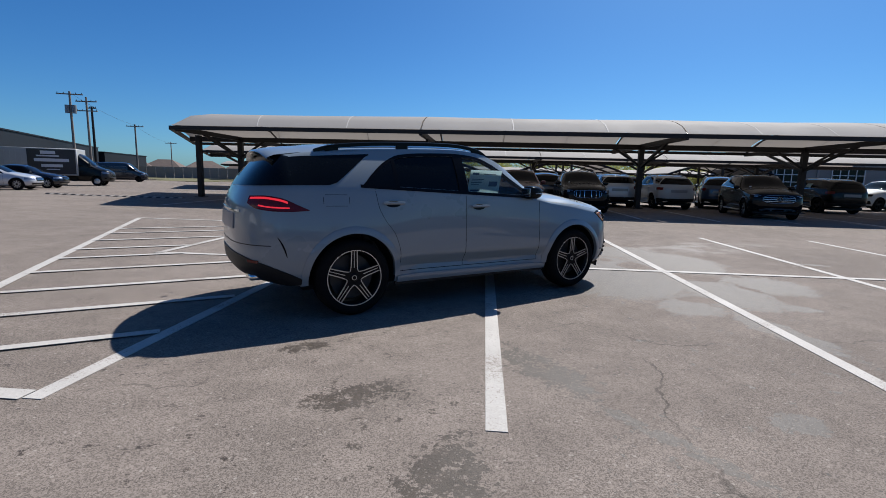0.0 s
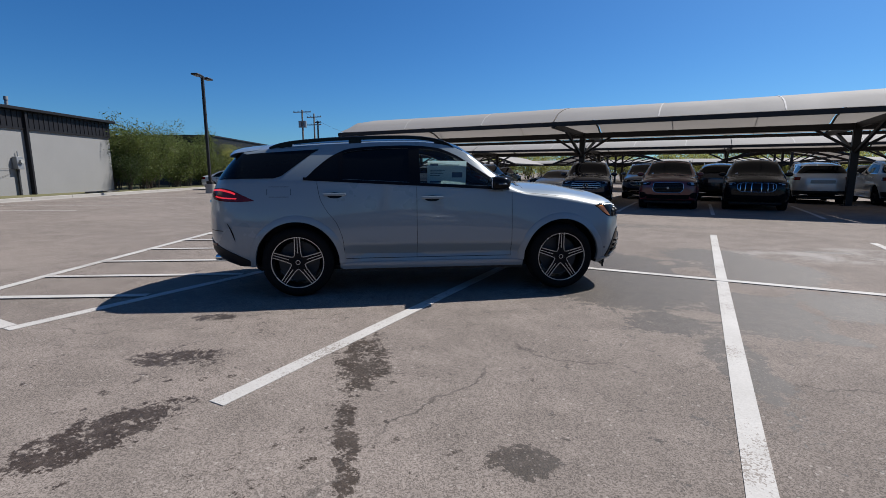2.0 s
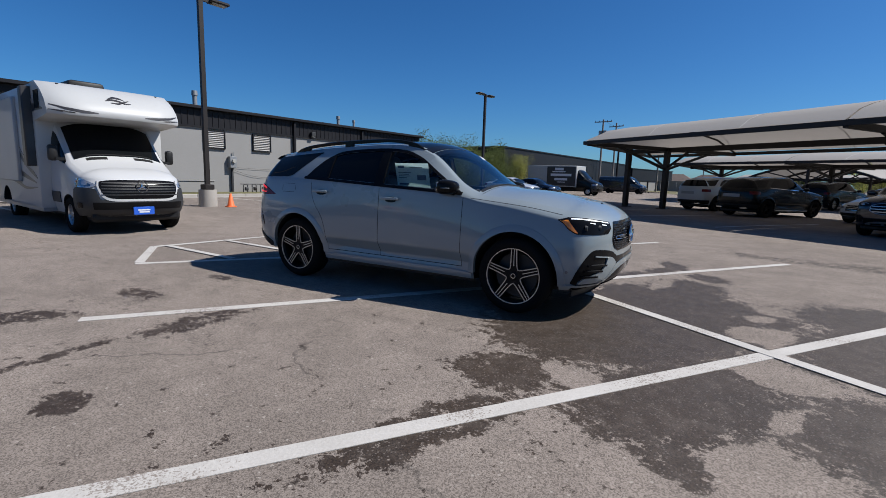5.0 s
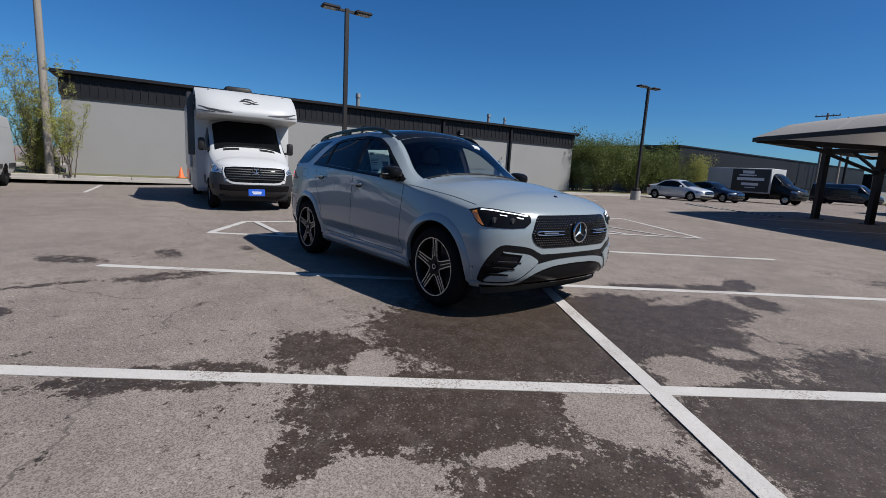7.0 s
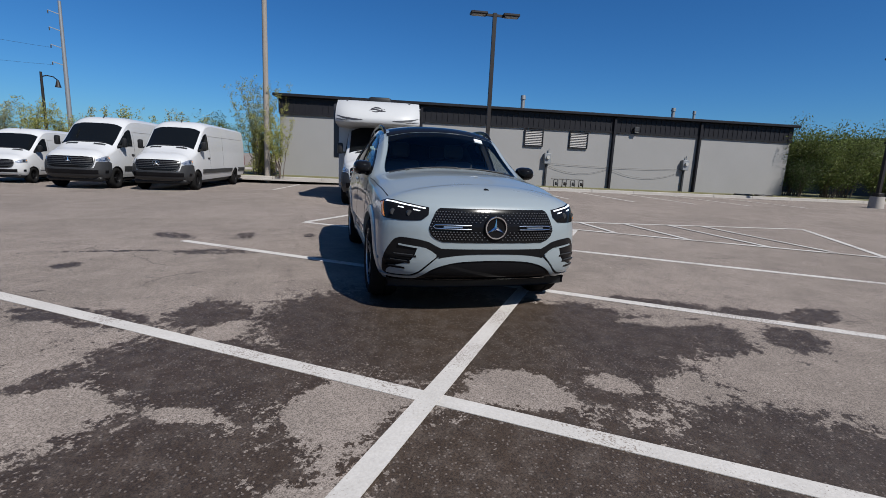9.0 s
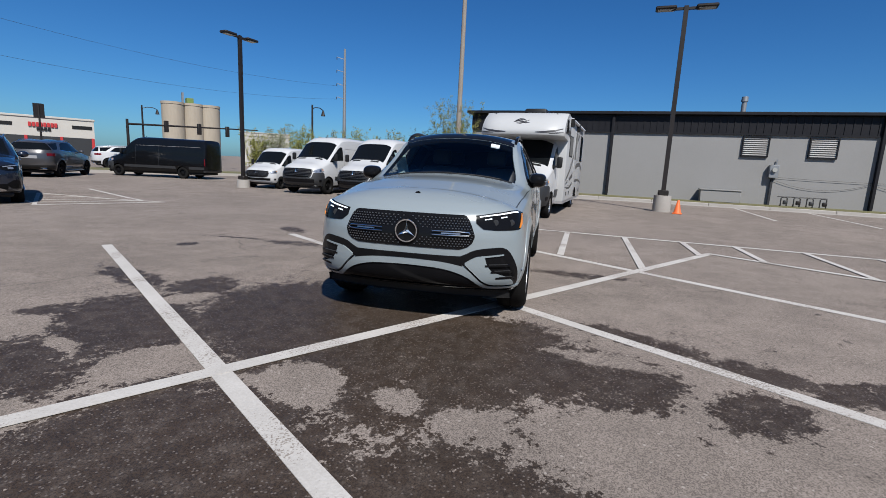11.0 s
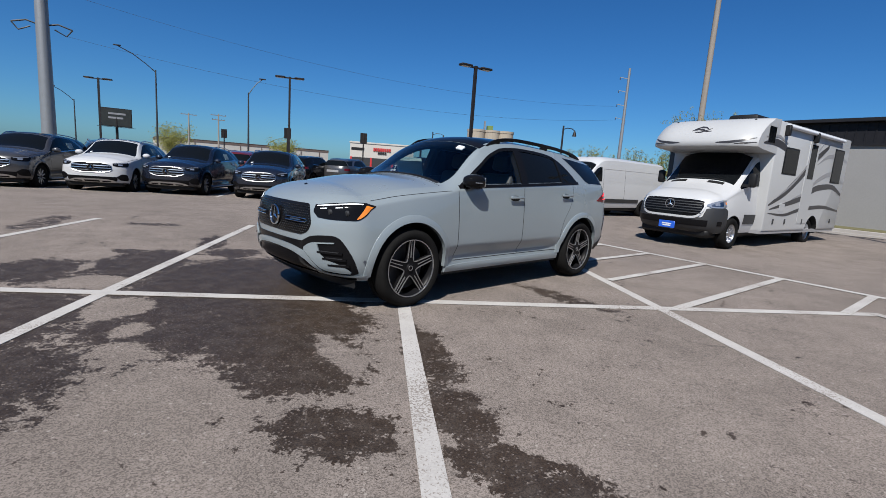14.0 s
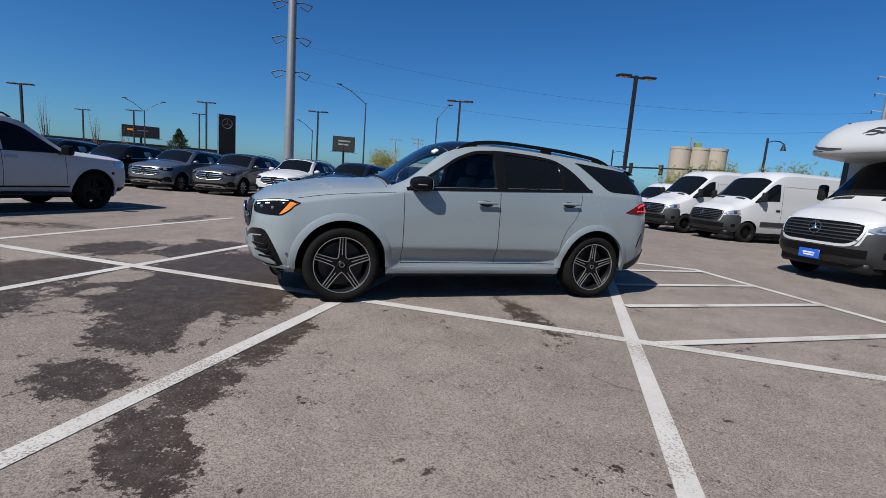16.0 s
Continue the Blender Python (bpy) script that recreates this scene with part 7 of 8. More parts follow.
    part("entry_door", boxed(-3.62, -2.98, 1.196, 1.210, 0.6, 2.68, bevel=0.004), GELCOAT, t)
    for x in (-5.4, -3.3, -2.2, -1.5):
        part("hatch_lock", boxed(x - 0.03, x + 0.03, 1.198, 1.216, 0.60, 0.72, bevel=0.004), TRIM_GREY, t)
    part("fuel_door", boxed(-2.05, -1.75, 1.197, 1.207, 0.9, 1.1, bevel=0.004), GELCOAT, t)

    # swirl graphics: tapering bands along the flank and the bunk
    def swirl(points, width, material, y=1.204, name="graphic"):
        c = curve(*points)
        x0, x1 = points[0][0], points[-1][0]
        rows = []
        for i in range(31):
            f = i / 30
            x = x0 + (x1 - x0) * f
            w = width * math.sin(math.pi * min(1, f * 0.85 + 0.12)) ** 0.8
            rows.append([(x, y, c(x) - w / 2), (x, y, c(x) + w / 2)])
        part(name, sheet(rows, lambda p: (0, -1 if y > 0 else 1, 0), 0.004), material, t)

    for y in (1.204, -1.204):
        swirl([(-5.9, 0.95), (-4.6, 1.05), (-3.2, 0.98), (-2.0, 0.82), (-1.15, 0.86)], 0.10, DECAL_DARK, y)
        swirl([(-5.9, 1.42), (-5.0, 1.62), (-4.0, 1.55), (-3.0, 1.25), (-1.2, 0.95)], 0.16, DECAL_DARK, y)
        swirl([(-5.9, 1.75), (-4.8, 1.95), (-3.9, 1.75), (-3.2, 1.4), (-2.4, 1.22)], 0.12, DECAL_GREY, y * 1.001)
        swirl([(-4.3, 2.65), (-3.4, 2.2), (-2.6, 1.72), (-1.9, 1.35), (-1.1, 1.05)], 0.22, DECAL_DARK, y * 1.002)
        swirl([(-3.9, 2.7), (-2.9, 2.0), (-2.2, 1.55), (-1.4, 1.2)], 0.08, DECAL_GREY, y * 1.003)
        swirl([(-5.9, 2.35), (-5.2, 2.45), (-4.4, 2.4), (-3.7, 2.15)], 0.12, DECAL_GREY, y)
        swirl([(-1.9, 2.22), (-1.4, 2.42), (-0.9, 2.48), (-0.3, 2.42)], 0.16, DECAL_DARK, y * 1.002)
        swirl([(-1.6, 2.50), (-1.0, 2.62), (-0.4, 2.56)], 0.06, DECAL_GREY, y * 1.003)
    # bunk nose emblem and swooshes, and the plate
    def ribbon(name, points, width):
        ys, zs = [p[0] for p in points], [p[1] for p in points]
        c = [0.0]
        for a, b in zip(points, points[1:]):
            c.append(c[-1] + math.dist(a, b))
        rows = []
        for i in range(19):
            d = c[-1] * i / 18
            w = width * (0.15 + 0.85 * math.sin(math.pi * min(1, 0.08 + 0.88 * i / 18)))
            y, z = float(np.interp(d, c, ys)), float(np.interp(d, c, zs))
            rows.append([nose_point(y, z - w / 2), nose_point(y, z + w / 2)])
        part(name, sheet(rows, lambda p: (-0.6, 0, -0.6), 0.003), DECAL_DARK, t)

    for points, w in (
            ([(-0.20, 2.70), (-0.08, 2.755), (0.04, 2.745), (0.12, 2.705)], 0.045),
            ([(-0.24, 2.665), (-0.10, 2.70), (0.02, 2.68), (0.10, 2.64), (0.22, 2.65)], 0.040),
            ([(-0.16, 2.63), (-0.02, 2.625), (0.08, 2.665), (0.20, 2.715)], 0.035)):
        ribbon("emblem", points, w)
    for s in (-1, 1):
        ribbon("nose_swoosh", [(s * 0.42, 2.375), (s * 0.70, 2.385), (s * 0.95, 2.42), (s * 1.16, 2.49)], 0.055)
        ribbon("nose_swoosh", [(s * 0.80, 2.35), (s * 1.0, 2.365), (s * 1.18, 2.39)], 0.03)
    for s in (-1, 1):
        part("marker_light", boxed(-0.47, -0.45, s * 0.9 - 0.025, s * 0.9 + 0.025, 2.935, 2.955, bevel=0.004), TRIM_GREY, t)
    x = CAB.wrap(0, 0.56)[0] + dx
    pl = part("number_plate", boxed(x + 0.03, x + 0.05, -0.19, 0.19, 0.39, 0.55, bevel=0.006), PLATE_BLUE, t, "blue dealer plate with white bars")
    for z0, y0, y1 in ((0.485, -0.11, 0.11), (0.445, -0.09, 0.1)):
        part("print_bar", boxed(x + 0.05, x + 0.053, y0, y1, z0 - 0.012, z0 + 0.014), WHITE_MARK, pl)
    part("underbody", boxed(-5.9, 0.75, -0.8, 0.8, 0.24, 0.45, bevel=0.05), TRIM_BLACK, t)
    return t


def box_truck(m):
    t = thing("box_truck", m, "dark van-nosed box truck with pale lettering bars", "truck")
    dx = -2.16
    body = part("body", solid(CAB.body(24, 14)), PAINT_BLACK, t)
    body.data.transform(Matrix.Translation((dx, 0, 0)))
    wells(body, (0.0,), 0.41, 0.36, 0.66)
    van_face(t, CAB, dx, PAINT_BLACK, True)
    for s in (-1, 1):
        wheel(t, 0.0, s * 0.86, 0.36, 0.36, 0.22, 0.24, "steel")
        wheel(t, -3.9, s * 0.95, 0.36, 0.36, 0.22, 0.24, "steel")
    part("cargo_box", boxed(-6.2, -1.1, -1.15, 1.15, 0.75, 2.74, bevel=0.04), GELCOAT, t)
    for s in (-1, 1):
        p = part("side_panel", boxed(-4.1, -1.2, s * 1.152, s * 1.162, 0.85, 2.66), DECAL_DARK, t, "charcoal sign panel")
        for x0, x1, z0, z1 in ((-3.3, -2.4, 2.30, 2.54), (-3.55, -2.2, 2.12, 2.22), (-3.7, -1.6, 1.75, 1.98), (-3.3, -2.0, 1.35, 1.56), (-3.0, -2.2, 1.15, 1.22)):
            part("print_bar", boxed(x0, x1, s * 1.162, s * 1.167, z0, z1), WHITE_MARK, p)
        for k in range(6):
            part("box_rib", boxed(-6.1 + k * 0.33, -6.06 + k * 0.33, s * 1.15, s * 1.165, 0.85, 2.66), GELCOAT, t)
    part("chassis", boxed(-6.0, 0.8, -0.45, 0.45, 0.35, 0.75), TRIM_BLACK, t)
    return t


motorhome()
box_truck(rot_z(-29.85, 36.4, ground_z(-29.85, 36.4), 28))
v1 = van(rot_z(-8.83, -6.88, -0.10, 28), "white high-roof cargo van with charcoal bumper", "white vans", PAINT_WHITE)
copy_thing(v1, rot_z(-7.38, -9.03, -0.10, 28))
tagged(copy_thing(v1, rot_z(-6.17, -12.07, -0.10, 28) @ Matrix.Diagonal((0.70, 0.92, 0.78, 1))), "low white passenger van at the end of the van row", "van", "white vans")
low_van = [o for o in bpy.data.objects if o.get("label") == "low white passenger van at the end of the van row"][0]
for o in low_van.children:
    if o.name.split(".")[0] in ("bumper", "rub_strip", "rear_bumper"):
        o.material_slots[0].link = "OBJECT"
        o.material_slots[0].material = PAINT_WHITE
v3 = painted(copy_thing(v1, rot_z(-2.35, -21.5, ground_z(-2.35, -21.5), -46) @ Matrix.Scale(0.92, 4)), PAINT_BLACK)
tagged(v3, "black high-roof passenger van parked by the verge", "van", "dark vans")
v4 = painted(copy_thing(v1, rot_z(-38.98, 49.9, ground_z(-38.98, 49.9), 28) @ Matrix.Scale(0.82, 4)), PAINT_NAVY)
tagged(v4, "dark navy panel van beside the far wall", "van", "dark vans")

# the shaded row
suv(rot_z(4.75, 23.4, 0.05, -92), "black sport utility car with a tall chrome grille, in shade", "cars under the shade", PAINT_BLACK, "vertical")
MESH = suv(rot_z(1.9, 22.7, 0.05, -88), "dark red sport utility car with a mesh grille, in shade", "cars under the shade", PAINT_RED, "mesh")
LOUV = suv(rot_z(-1.34, 23.4, 0.05, -82), "dark blue-grey sport utility car nose-out under the shade", "cars under the shade", PAINT_NAVY, "louvre")
for src, x, y, turn, paint, label in (
        (LOUV, 12.3, 22.9, -100, PAINT_BLACK, "black sport utility car nose-out under the shade"),
        (MESH, -8.1, 27.5, 85, PAINT_BLACK, "black sport utility car with its tail to the aisle"),
        (MESH, 7.4, 28.8, 90, PAINT_PALE, "pale silver sport utility car, tail towards the aisle"),
        (MESH, 10.1, 28.4, 92, PAINT_WHITE, "white sport utility car, tail towards the aisle"),
        (MESH, 13.6, 29.3, 70, PAINT_BLUE, "dark blue sport utility car deep under the shade"),
        (MESH, 18.4, 28.4, 90, PAINT_BLACK, "black sport utility car, tail towards the aisle"),
        (MESH, 24.2, 31.5, 195, PAINT_WHITE, "white sport utility car seen side-on past the posts"),
        (MESH, -11.7, 29.3, 85, PAINT_WHITE, "white sport utility car, tail to the aisle, at the row's end"),
        (MESH, 3.8, 29.2, 88, PAINT_NAVY, "navy sport utility car deep under the shade"),
        (LOUV, 0.4, 29.4, -88, PAINT_BLUE, "dark blue sport utility car deep under the shade"),
        (LOUV, -12.0, 40.5, 88, PAINT_BLACK, "black sport utility car under the second shade row"),
        (MESH, 6.0, 40.5, 90, PAINT_SILVER, "silver sport utility car under the second shade row"),
        (MESH, 12.0, 41.0, 90, PAINT_BLUE, "dark blue sport utility car under the second shade row"),
        (LOUV, 22.0, 41.0, 90, PAINT_NAVY, "navy sport utility car under the second shade row")):
    tagged(painted(copy_thing(src, rot_z(x, y, 0.05, turn)), paint), label, "car", "cars under the shade")
SED = sedan(rot_z(-27.8, 26.2, ground_z(-27.8, 26.2), 26), "silver saloon parked nose-out by the western kerb", "cars by the western kerb", PAINT_PALE)
for x, y, turn, paint, label, group in (
        (-29.0, 29.3, 26, PAINT_NAVY, "navy saloon beside the silver one", "cars by the western kerb"),
        (-4.1, 28.9, -95, PAINT_WHITE, "white coupe nose-out under the shade", "cars under the shade"),
        (-6.5, 37.5, 170, PAINT_BLACK, "black saloon beyond the first shade row", "cars under the shade"),
        (-17.5, 44.0, 200, PAINT_PALE, "silver saloon under the second shade row", "cars under the shade")):
    tagged(painted(copy_thing(SED, rot_z(x, y, ground_z(x, y), turn)), paint), label, "car", group)
# the southern rows
for src, x, y, turn, paint, label in (
        (LOUV, 5.05, -7.15, 90, PAINT_NAVY, "dark blue-grey sport utility car with a chrome grille"),
        (LOUV, 7.95, -7.0, 87, PAINT_NAVY, "dark blue-grey sport utility car with a chrome grille"),
        (LOUV, 10.4, -6.4, 96, PAINT_WHITE, "white sport utility car with a black grille"),
        (LOUV, 13.0, -5.7, 97, PAINT_GUN, "grey sport utility car nose-out in the row"),
        (LOUV, 15.6, -5.0, 99, PAINT_SILVER, "silver sport utility car nose-out in the row"),
        (MESH, 18.4, -4.2, 99, PAINT_BLACK, "black sport utility car nose-out in the row"),
        (MESH, 21.2, -3.3, 99, PAINT_NAVY, "navy sport utility car nose-out in the row"),
        (MESH, 24.2, -2.3, 99, PAINT_GUN, "grey sport utility car nose-out in the row"),
        (MESH, 2.7, -21.2, -114, PAINT_GUN, "gunmetal crossover with its tail towards the aisle"),
        (MESH, 5.2, -19.6, -112, PAINT_BLACK, "black crossover with its tail towards the aisle"),
        (MESH, 7.7, -14.2, -95, PAINT_RED, "red crossover with its tail towards the aisle"),
        (MESH, 13.0, -10.5, -60, PAINT_GUN, "grey crossover with its tail towards the aisle"),
        (MESH, 17.0, -8.6, -60, PAINT_BLACK, "black crossover with its tail towards the aisle"),
        (MESH, -3.0, -36.0, 180, PAINT_WHITE, "white crossover on the road beyond the verge")):
    grow = Matrix.Scale(1.04, 4)
    tagged(painted(copy_thing(src, rot_z(x, y, ground_z(x, y), turn) @ grow), paint), label, "car", "cars in the open rows")


BIG = Shell(
    -2.15, 2.10,
    zb=curve((-2.15, 0.46), (0, 0.42), (2.10, 0.40)),
    half=curve((-2.15, 0.98), (-1.4, 1.02), (0, 1.01), (1.5, 1.02), (2.10, 0.99)),
    zs=curve((-2.15, 1.22), (0, 1.20), (1.0, 1.18), (2.10, 1.12)),
    ys=curve((-2.15, 0.95), (0, 0.97), (1.0, 0.965), (2.10, 0.95)),
    ze=curve((-2.15, 1.76), (-1.2, 1.84), (-0.2, 1.85), (0.2, 1.80), (0.5, 1.62), (0.98, 1.29), (1.15, 1.24), (2.10, 1.15)),
    ye=curve((-2.15, 0.72), (-0.3, 0.74), (0.4, 0.76), (1.0, 0.86), (2.10, 0.86)),
    zc=curve((-2.15, 1.86), (-1.2, 1.92), (-0.2, 1.93), (0.15, 1.90), (0.45, 1.72), (1.08, 1.32), (1.25, 1.30), (2.10, 1.22)),
    nose=curve((0.40, 2.35), (0.50, 2.50), (0.75, 2.55), (1.02, 2.53), (1.12, 2.46), (1.19, 2.30), (1.22, 2.102)),
    tail=curve((0.46, -2.45), (0.55, -2.62), (1.1, -2.64), (1.5, -2.52), (1.75, -2.35), (1.86, -2.152)),
    pf=4.0, bulge=0.015, crown=3.2)


def big_suv(m, label):
    """A full-size sport utility car with a flat bonnet and an upright nose."""
    s = BIG
    t = thing("full_size_suv", m, label, "car", "cars in the open rows")
    body = part("body", solid(s.body(60, 16)), PAINT_WHITE, t)
    wells(body, (-1.54, 1.53), 0.50, 0.42, 0.62)
    top = curve((-2.0, 1.60), (-1.6, 1.70), (-0.6, 1.755), (-0.1, 1.75), (0.2, 1.68), (0.55, 1.46), (0.87, 1.24))
    for sign in (-1, 1):
        for xa, xb in ((0.86, -0.20), (-0.28, -1.16), (-1.24, -2.02)):
            part("side_window", s.on_side(sign, xa, xb, lambda x: 1.225, lambda x: top(x), off=0.004, nx=16), GLASS_DARK, t)
        part("window_trim", s.on_side(sign, 0.90, -2.05, lambda x: 1.205, lambda x: 1.224, off=0.006, nx=20, nz=2), GLOSS_BLACK, t)
        for xa in (0.92, -0.24, -1.20):
            part("shut_line", s.on_side(sign, xa - 0.005, xa + 0.005, lambda x: 0.50, lambda x: 1.2, off=0.0015, nx=2, nz=10, depth=0.004), TRIM_GREY, t)
        part("door_rub_strip", s.on_side(sign, -0.95, 0.98, lambda x: 0.50, lambda x: 0.535, off=0.014, nx=10, nz=2), GLOSS_BLACK, t)
        for hx in (-0.10, -1.05):
            y = s.side_y(hx, 1.08)
            part("door_handle", boxed(hx - 0.11, hx + 0.11, sign * (y + 0.008), sign * (y + 0.045), 1.065, 1.10, bevel=0.012), PAINT_WHITE, t)
        for ax in (-1.54, 1.53):
            part("arch_trim", s.arch(sign, ax, 0.42, 0.497, 0.56, off=0.012, n=26), PAINT_WHITE, t)
            wheel(t, ax, sign * 0.86, 0.42, 0.42, 0.28, 0.28, "five")
        part("running_board", boxed(-1.0, 1.0, sign * 0.92, sign * 1.08, 0.34, 0.40, bevel=0.02), TRIM_BLACK, t)
        part("mirror", boxed(0.78, 0.93, sign * 1.03, sign * 1.27, 1.18, 1.38, bevel=0.05, seg=2), GLOSS_BLACK, t)
        part("mirror_arm", bar(bmesh.new(), (0.84, sign * 0.95, 1.20), (0.85, sign * 1.06, 1.24), 0.08, 0.05), GLOSS_BLACK, t)
        part("roof_rail", tube([(x, sign * 0.68, s.top_z(x, 0.68) + h) for x, h in ((-1.9, 0.0), (-1.7, 0.06), (-0.8, 0.07), (0.0, 0.05), (0.12, 0.0))], 0.02, 6), GLOSS_BLACK, t)
        part("headlamp", s.round_end(sign * 0.55, sign * 1.08, lambda u: 0.98, lambda u: 1.10, off=0.006, nu=12, nz=4), LENS_CLEAR, t)
        part("marker_lens", s.round_end(sign * 1.10, sign * 1.16, lambda u: 0.80, lambda u: 0.86, off=0.008, nu=4, nz=3), LENS_RED, t)
        part("tail_lamp", s.round_end(sign * 0.85, sign * 1.04, lambda u: 0.95, lambda u: 1.45, back=True, off=0.006, nu=6), LENS_RED, t)
    g = part("grille", s.round_end(-0.52, 0.52, lambda u: 0.72, lambda u: 1.10, off=0.006, nu=20), GLOSS_BLACK, t)
    for k in range(4):
        z0 = 0.78 + 0.08 * k
        part("grille_bar", s.round_end(-0.5, 0.5, lambda u: z0, lambda u: z0 + 0.025, off=0.018, nu=12, nz=2), TRIM_GREY, g)
    part("lower_bumper", s.round_end(-1.0, 1.0, lambda u: 0.405, lambda u: 0.50, off=0.01, nu=24, nz=3), TRIM_BLACK, t)
    part("windscreen", s.on_top(0.46, 1.08, lambda x: -(s.ye(x) - 0.05), lambda x: s.ye(x) - 0.05, off=0.004, nx=10, ny=12), GLASS_DARK, t)
    part("rear_window", s.round_end(-0.85, 0.85, lambda u: 1.30, lambda u: 1.74, back=True, off=0.006, nu=20), GLASS_DARK, t)
    part("underbody", boxed(-2.3, 2.2, -0.8, 0.8, 0.27, 0.46, bevel=0.05), TRIM_BLACK, t)
    return t


big_suv(rot_z(9.75, 6.2, ground_z(9.75, 6.2), -91), "white full-size sport utility car with black wheels")

# ---- trees and bushes ----
def leaf_cloud(rng, centres, count, size, spread):
    """Many small bent leaves round the given clump centres."""
    verts, faces = [], []
    centres = np.array(centres)
    which = rng.integers(0, len(centres), count)
    off = rng.normal(0, 1, (count, 3))
    off *= (spread * rng.random((count, 1)) ** 0.5 / np.maximum(0.3, np.linalg.norm(off, axis=1, keepdims=True)))
    pos = centres[which] + off
    a = rng.normal(0, 1, (count, 3))
    a /= np.linalg.norm(a, axis=1, keepdims=True)
    b = np.cross(a, rng.normal(0, 1, (count, 3)))
    b /= np.linalg.norm(b, axis=1, keepdims=True)
    c = np.cross(a, b)
    ln = size * rng.uniform(0.6, 1.4, (count, 1))
    w = ln * 0.38
    pts = np.stack([pos - a * ln / 2, pos + b * w / 2 + c * w * 0.25, pos + a * ln / 2, pos - b * w / 2 + c * w * 0.25], axis=1).reshape(-1, 3)
    return pts.tolist(), [(4 * i, 4 * i + 1, 4 * i + 2, 4 * i + 3) for i in range(count)]


def bush(x, y, z, height, width, leaves, size, material, seed, label, group="bushes", name="bush", stems=9, open_top=0.5, trunk=0.035, low=0.25, wisp=False):
    """Stems that fan out from the ground and carry leaf clumps; open_top: how loose the crown is."""
    rng = np.random.default_rng(seed)
    t = thing(name, pose(x, y, z, 0, 0, rng.uniform(0, 360)), label, name.replace("_", " "), group)
    bm = bmesh.new()
    centres = []
    for i in range(stems):
        ang = rng.uniform(0, 2 * math.pi)
        reach = width * rng.uniform(0.15, 0.52)
        h = height * rng.uniform(0.62, 1.0)
        p0 = Vector((rng.normal(0, width * 0.06), rng.normal(0, width * 0.06), 0))
        prev = p0
        n = 12 if wisp else 6
        for k in range(1, n + 1):
            f = k / n
            p = p0 + Vector((math.cos(ang) * reach * f**1.3, math.sin(ang) * reach * f**1.3, h * f)) + Vector(rng.normal(0, 0.05 * width * 0.3, 3))
            rod(bm, prev, p, trunk * (1.15 - f), trunk * (1.0 - f) + 0.004, seg=5, caps=False)
            if f > low:
                for _ in range(2):
                    fan = 0.07 if wisp else 0.16
                    tip = p + Vector((rng.normal(0, fan) * width, rng.normal(0, fan) * width, rng.uniform(0.0, fan) * height))
                    if k % 2:
                        rod(bm, p, tip, trunk * 0.4 * (1.1 - f), 0.003, seg=4, caps=False)
                    centres.append(tuple(tip))
                centres.append(tuple(p))
            prev = p
    part("branchwork" if stems > 1 else "trunk", bm, BARK, t)
    part("crown", leaf_cloud(rng, centres, leaves, size, 0.14 if wisp else width * (0.10 + 0.08 * (1 - open_top)) + 0.12), material, t, "", 0)
    return t


# the dense bushes at the building's far end, and on along the kerb
for i, (u, v, h, w, mat_) in enumerate(((31.2, 0.9, 4.3, 3.4, LEAF_BUSH), (32.9, -0.1, 3.7, 3.0, LEAF_BUSH), (34.8, 0.6, 4.1, 3.2, LEAF_BUSH), (36.9, 0.0, 3.3, 3.0, LEAF_BUSH), (39.2, 0.5, 3.9, 3.4, LEAF_BUSH), (41.6, 0.2, 3.5, 3.2, LEAF_BUSH), (43.8, 0.6, 3.2, 3.2, LEAF_BUSH), (46.2, 0.4, 3.4, 3.2, LEAF_WILLOW))):
    bush(*west_point(u, v, 0.22), h, w, 11000, 0.14, mat_, 10 + i, "dense olive-green bush beside the kerb", open_top=0.35, stems=16)
bush(*west_point(30.6, -0.5, 0.22), 2.3, 2.0, 5200, 0.09, LEAF_DARK, 31, "low dark green bush at the wall's foot", open_top=0.1, stems=10)
# the airy shrub at the near end, and the flowering hedge behind the vans
bush(-14.2, -8.15, 0.2, 4.5, 2.7, 19000, 0.075, LEAF_WILLOW, 41, "airy yellow-green spring shrub round the wooden pole", open_top=0.9, stems=42, trunk=0.016, low=0.0, wisp=True)
bush(-13.75, -6.75, 0.2, 3.0, 1.5, 3600, 0.075, LEAF_WILLOW, 42, "young spring shrub on a thin leaning stem by the wall", open_top=0.9, stems=9, trunk=0.02, low=0.35, wisp=True)
bush(*west_point(-4.6, 5.4, 0.2), 3.0, 2.4, 3600, 0.13, LEAF_BUSH, 43, "darker green bush behind the spring shrubs", open_top=0.3, stems=12)
ub = thing("utility_box", WEST @ pose(-0.45, -0.5, 0.26), "small dark green utility box by the shrub", "utility box")
part("case", boxed(-0.32, 0.32, -0.2, 0.2, 0.0, 0.6, bevel=0.03, seg=2), TRIM_GREY, ub)
part("lid", boxed(-0.35, 0.35, -0.23, 0.23, 0.6, 0.66, bevel=0.02), TRIM_GREY, ub)
for i in range(9):
    x, y = -15.9 + 1.05 * i, -13.9 - 0.74 * i
    bush(x, y, -0.05, 3.3 + 0.35 * math.sin(i * 2.3), 1.9, 5200, 0.10, BLOSSOM if i % 3 == 1 else LEAF_WILLOW, 60 + i, "thin spring hedge shrub with pale blossom" if i % 3 == 1 else "thin yellow-green spring hedge shrub", "hedge shrubs", "hedge_shrub", stems=20, open_top=0.9, trunk=0.018, low=0.1, wisp=True)

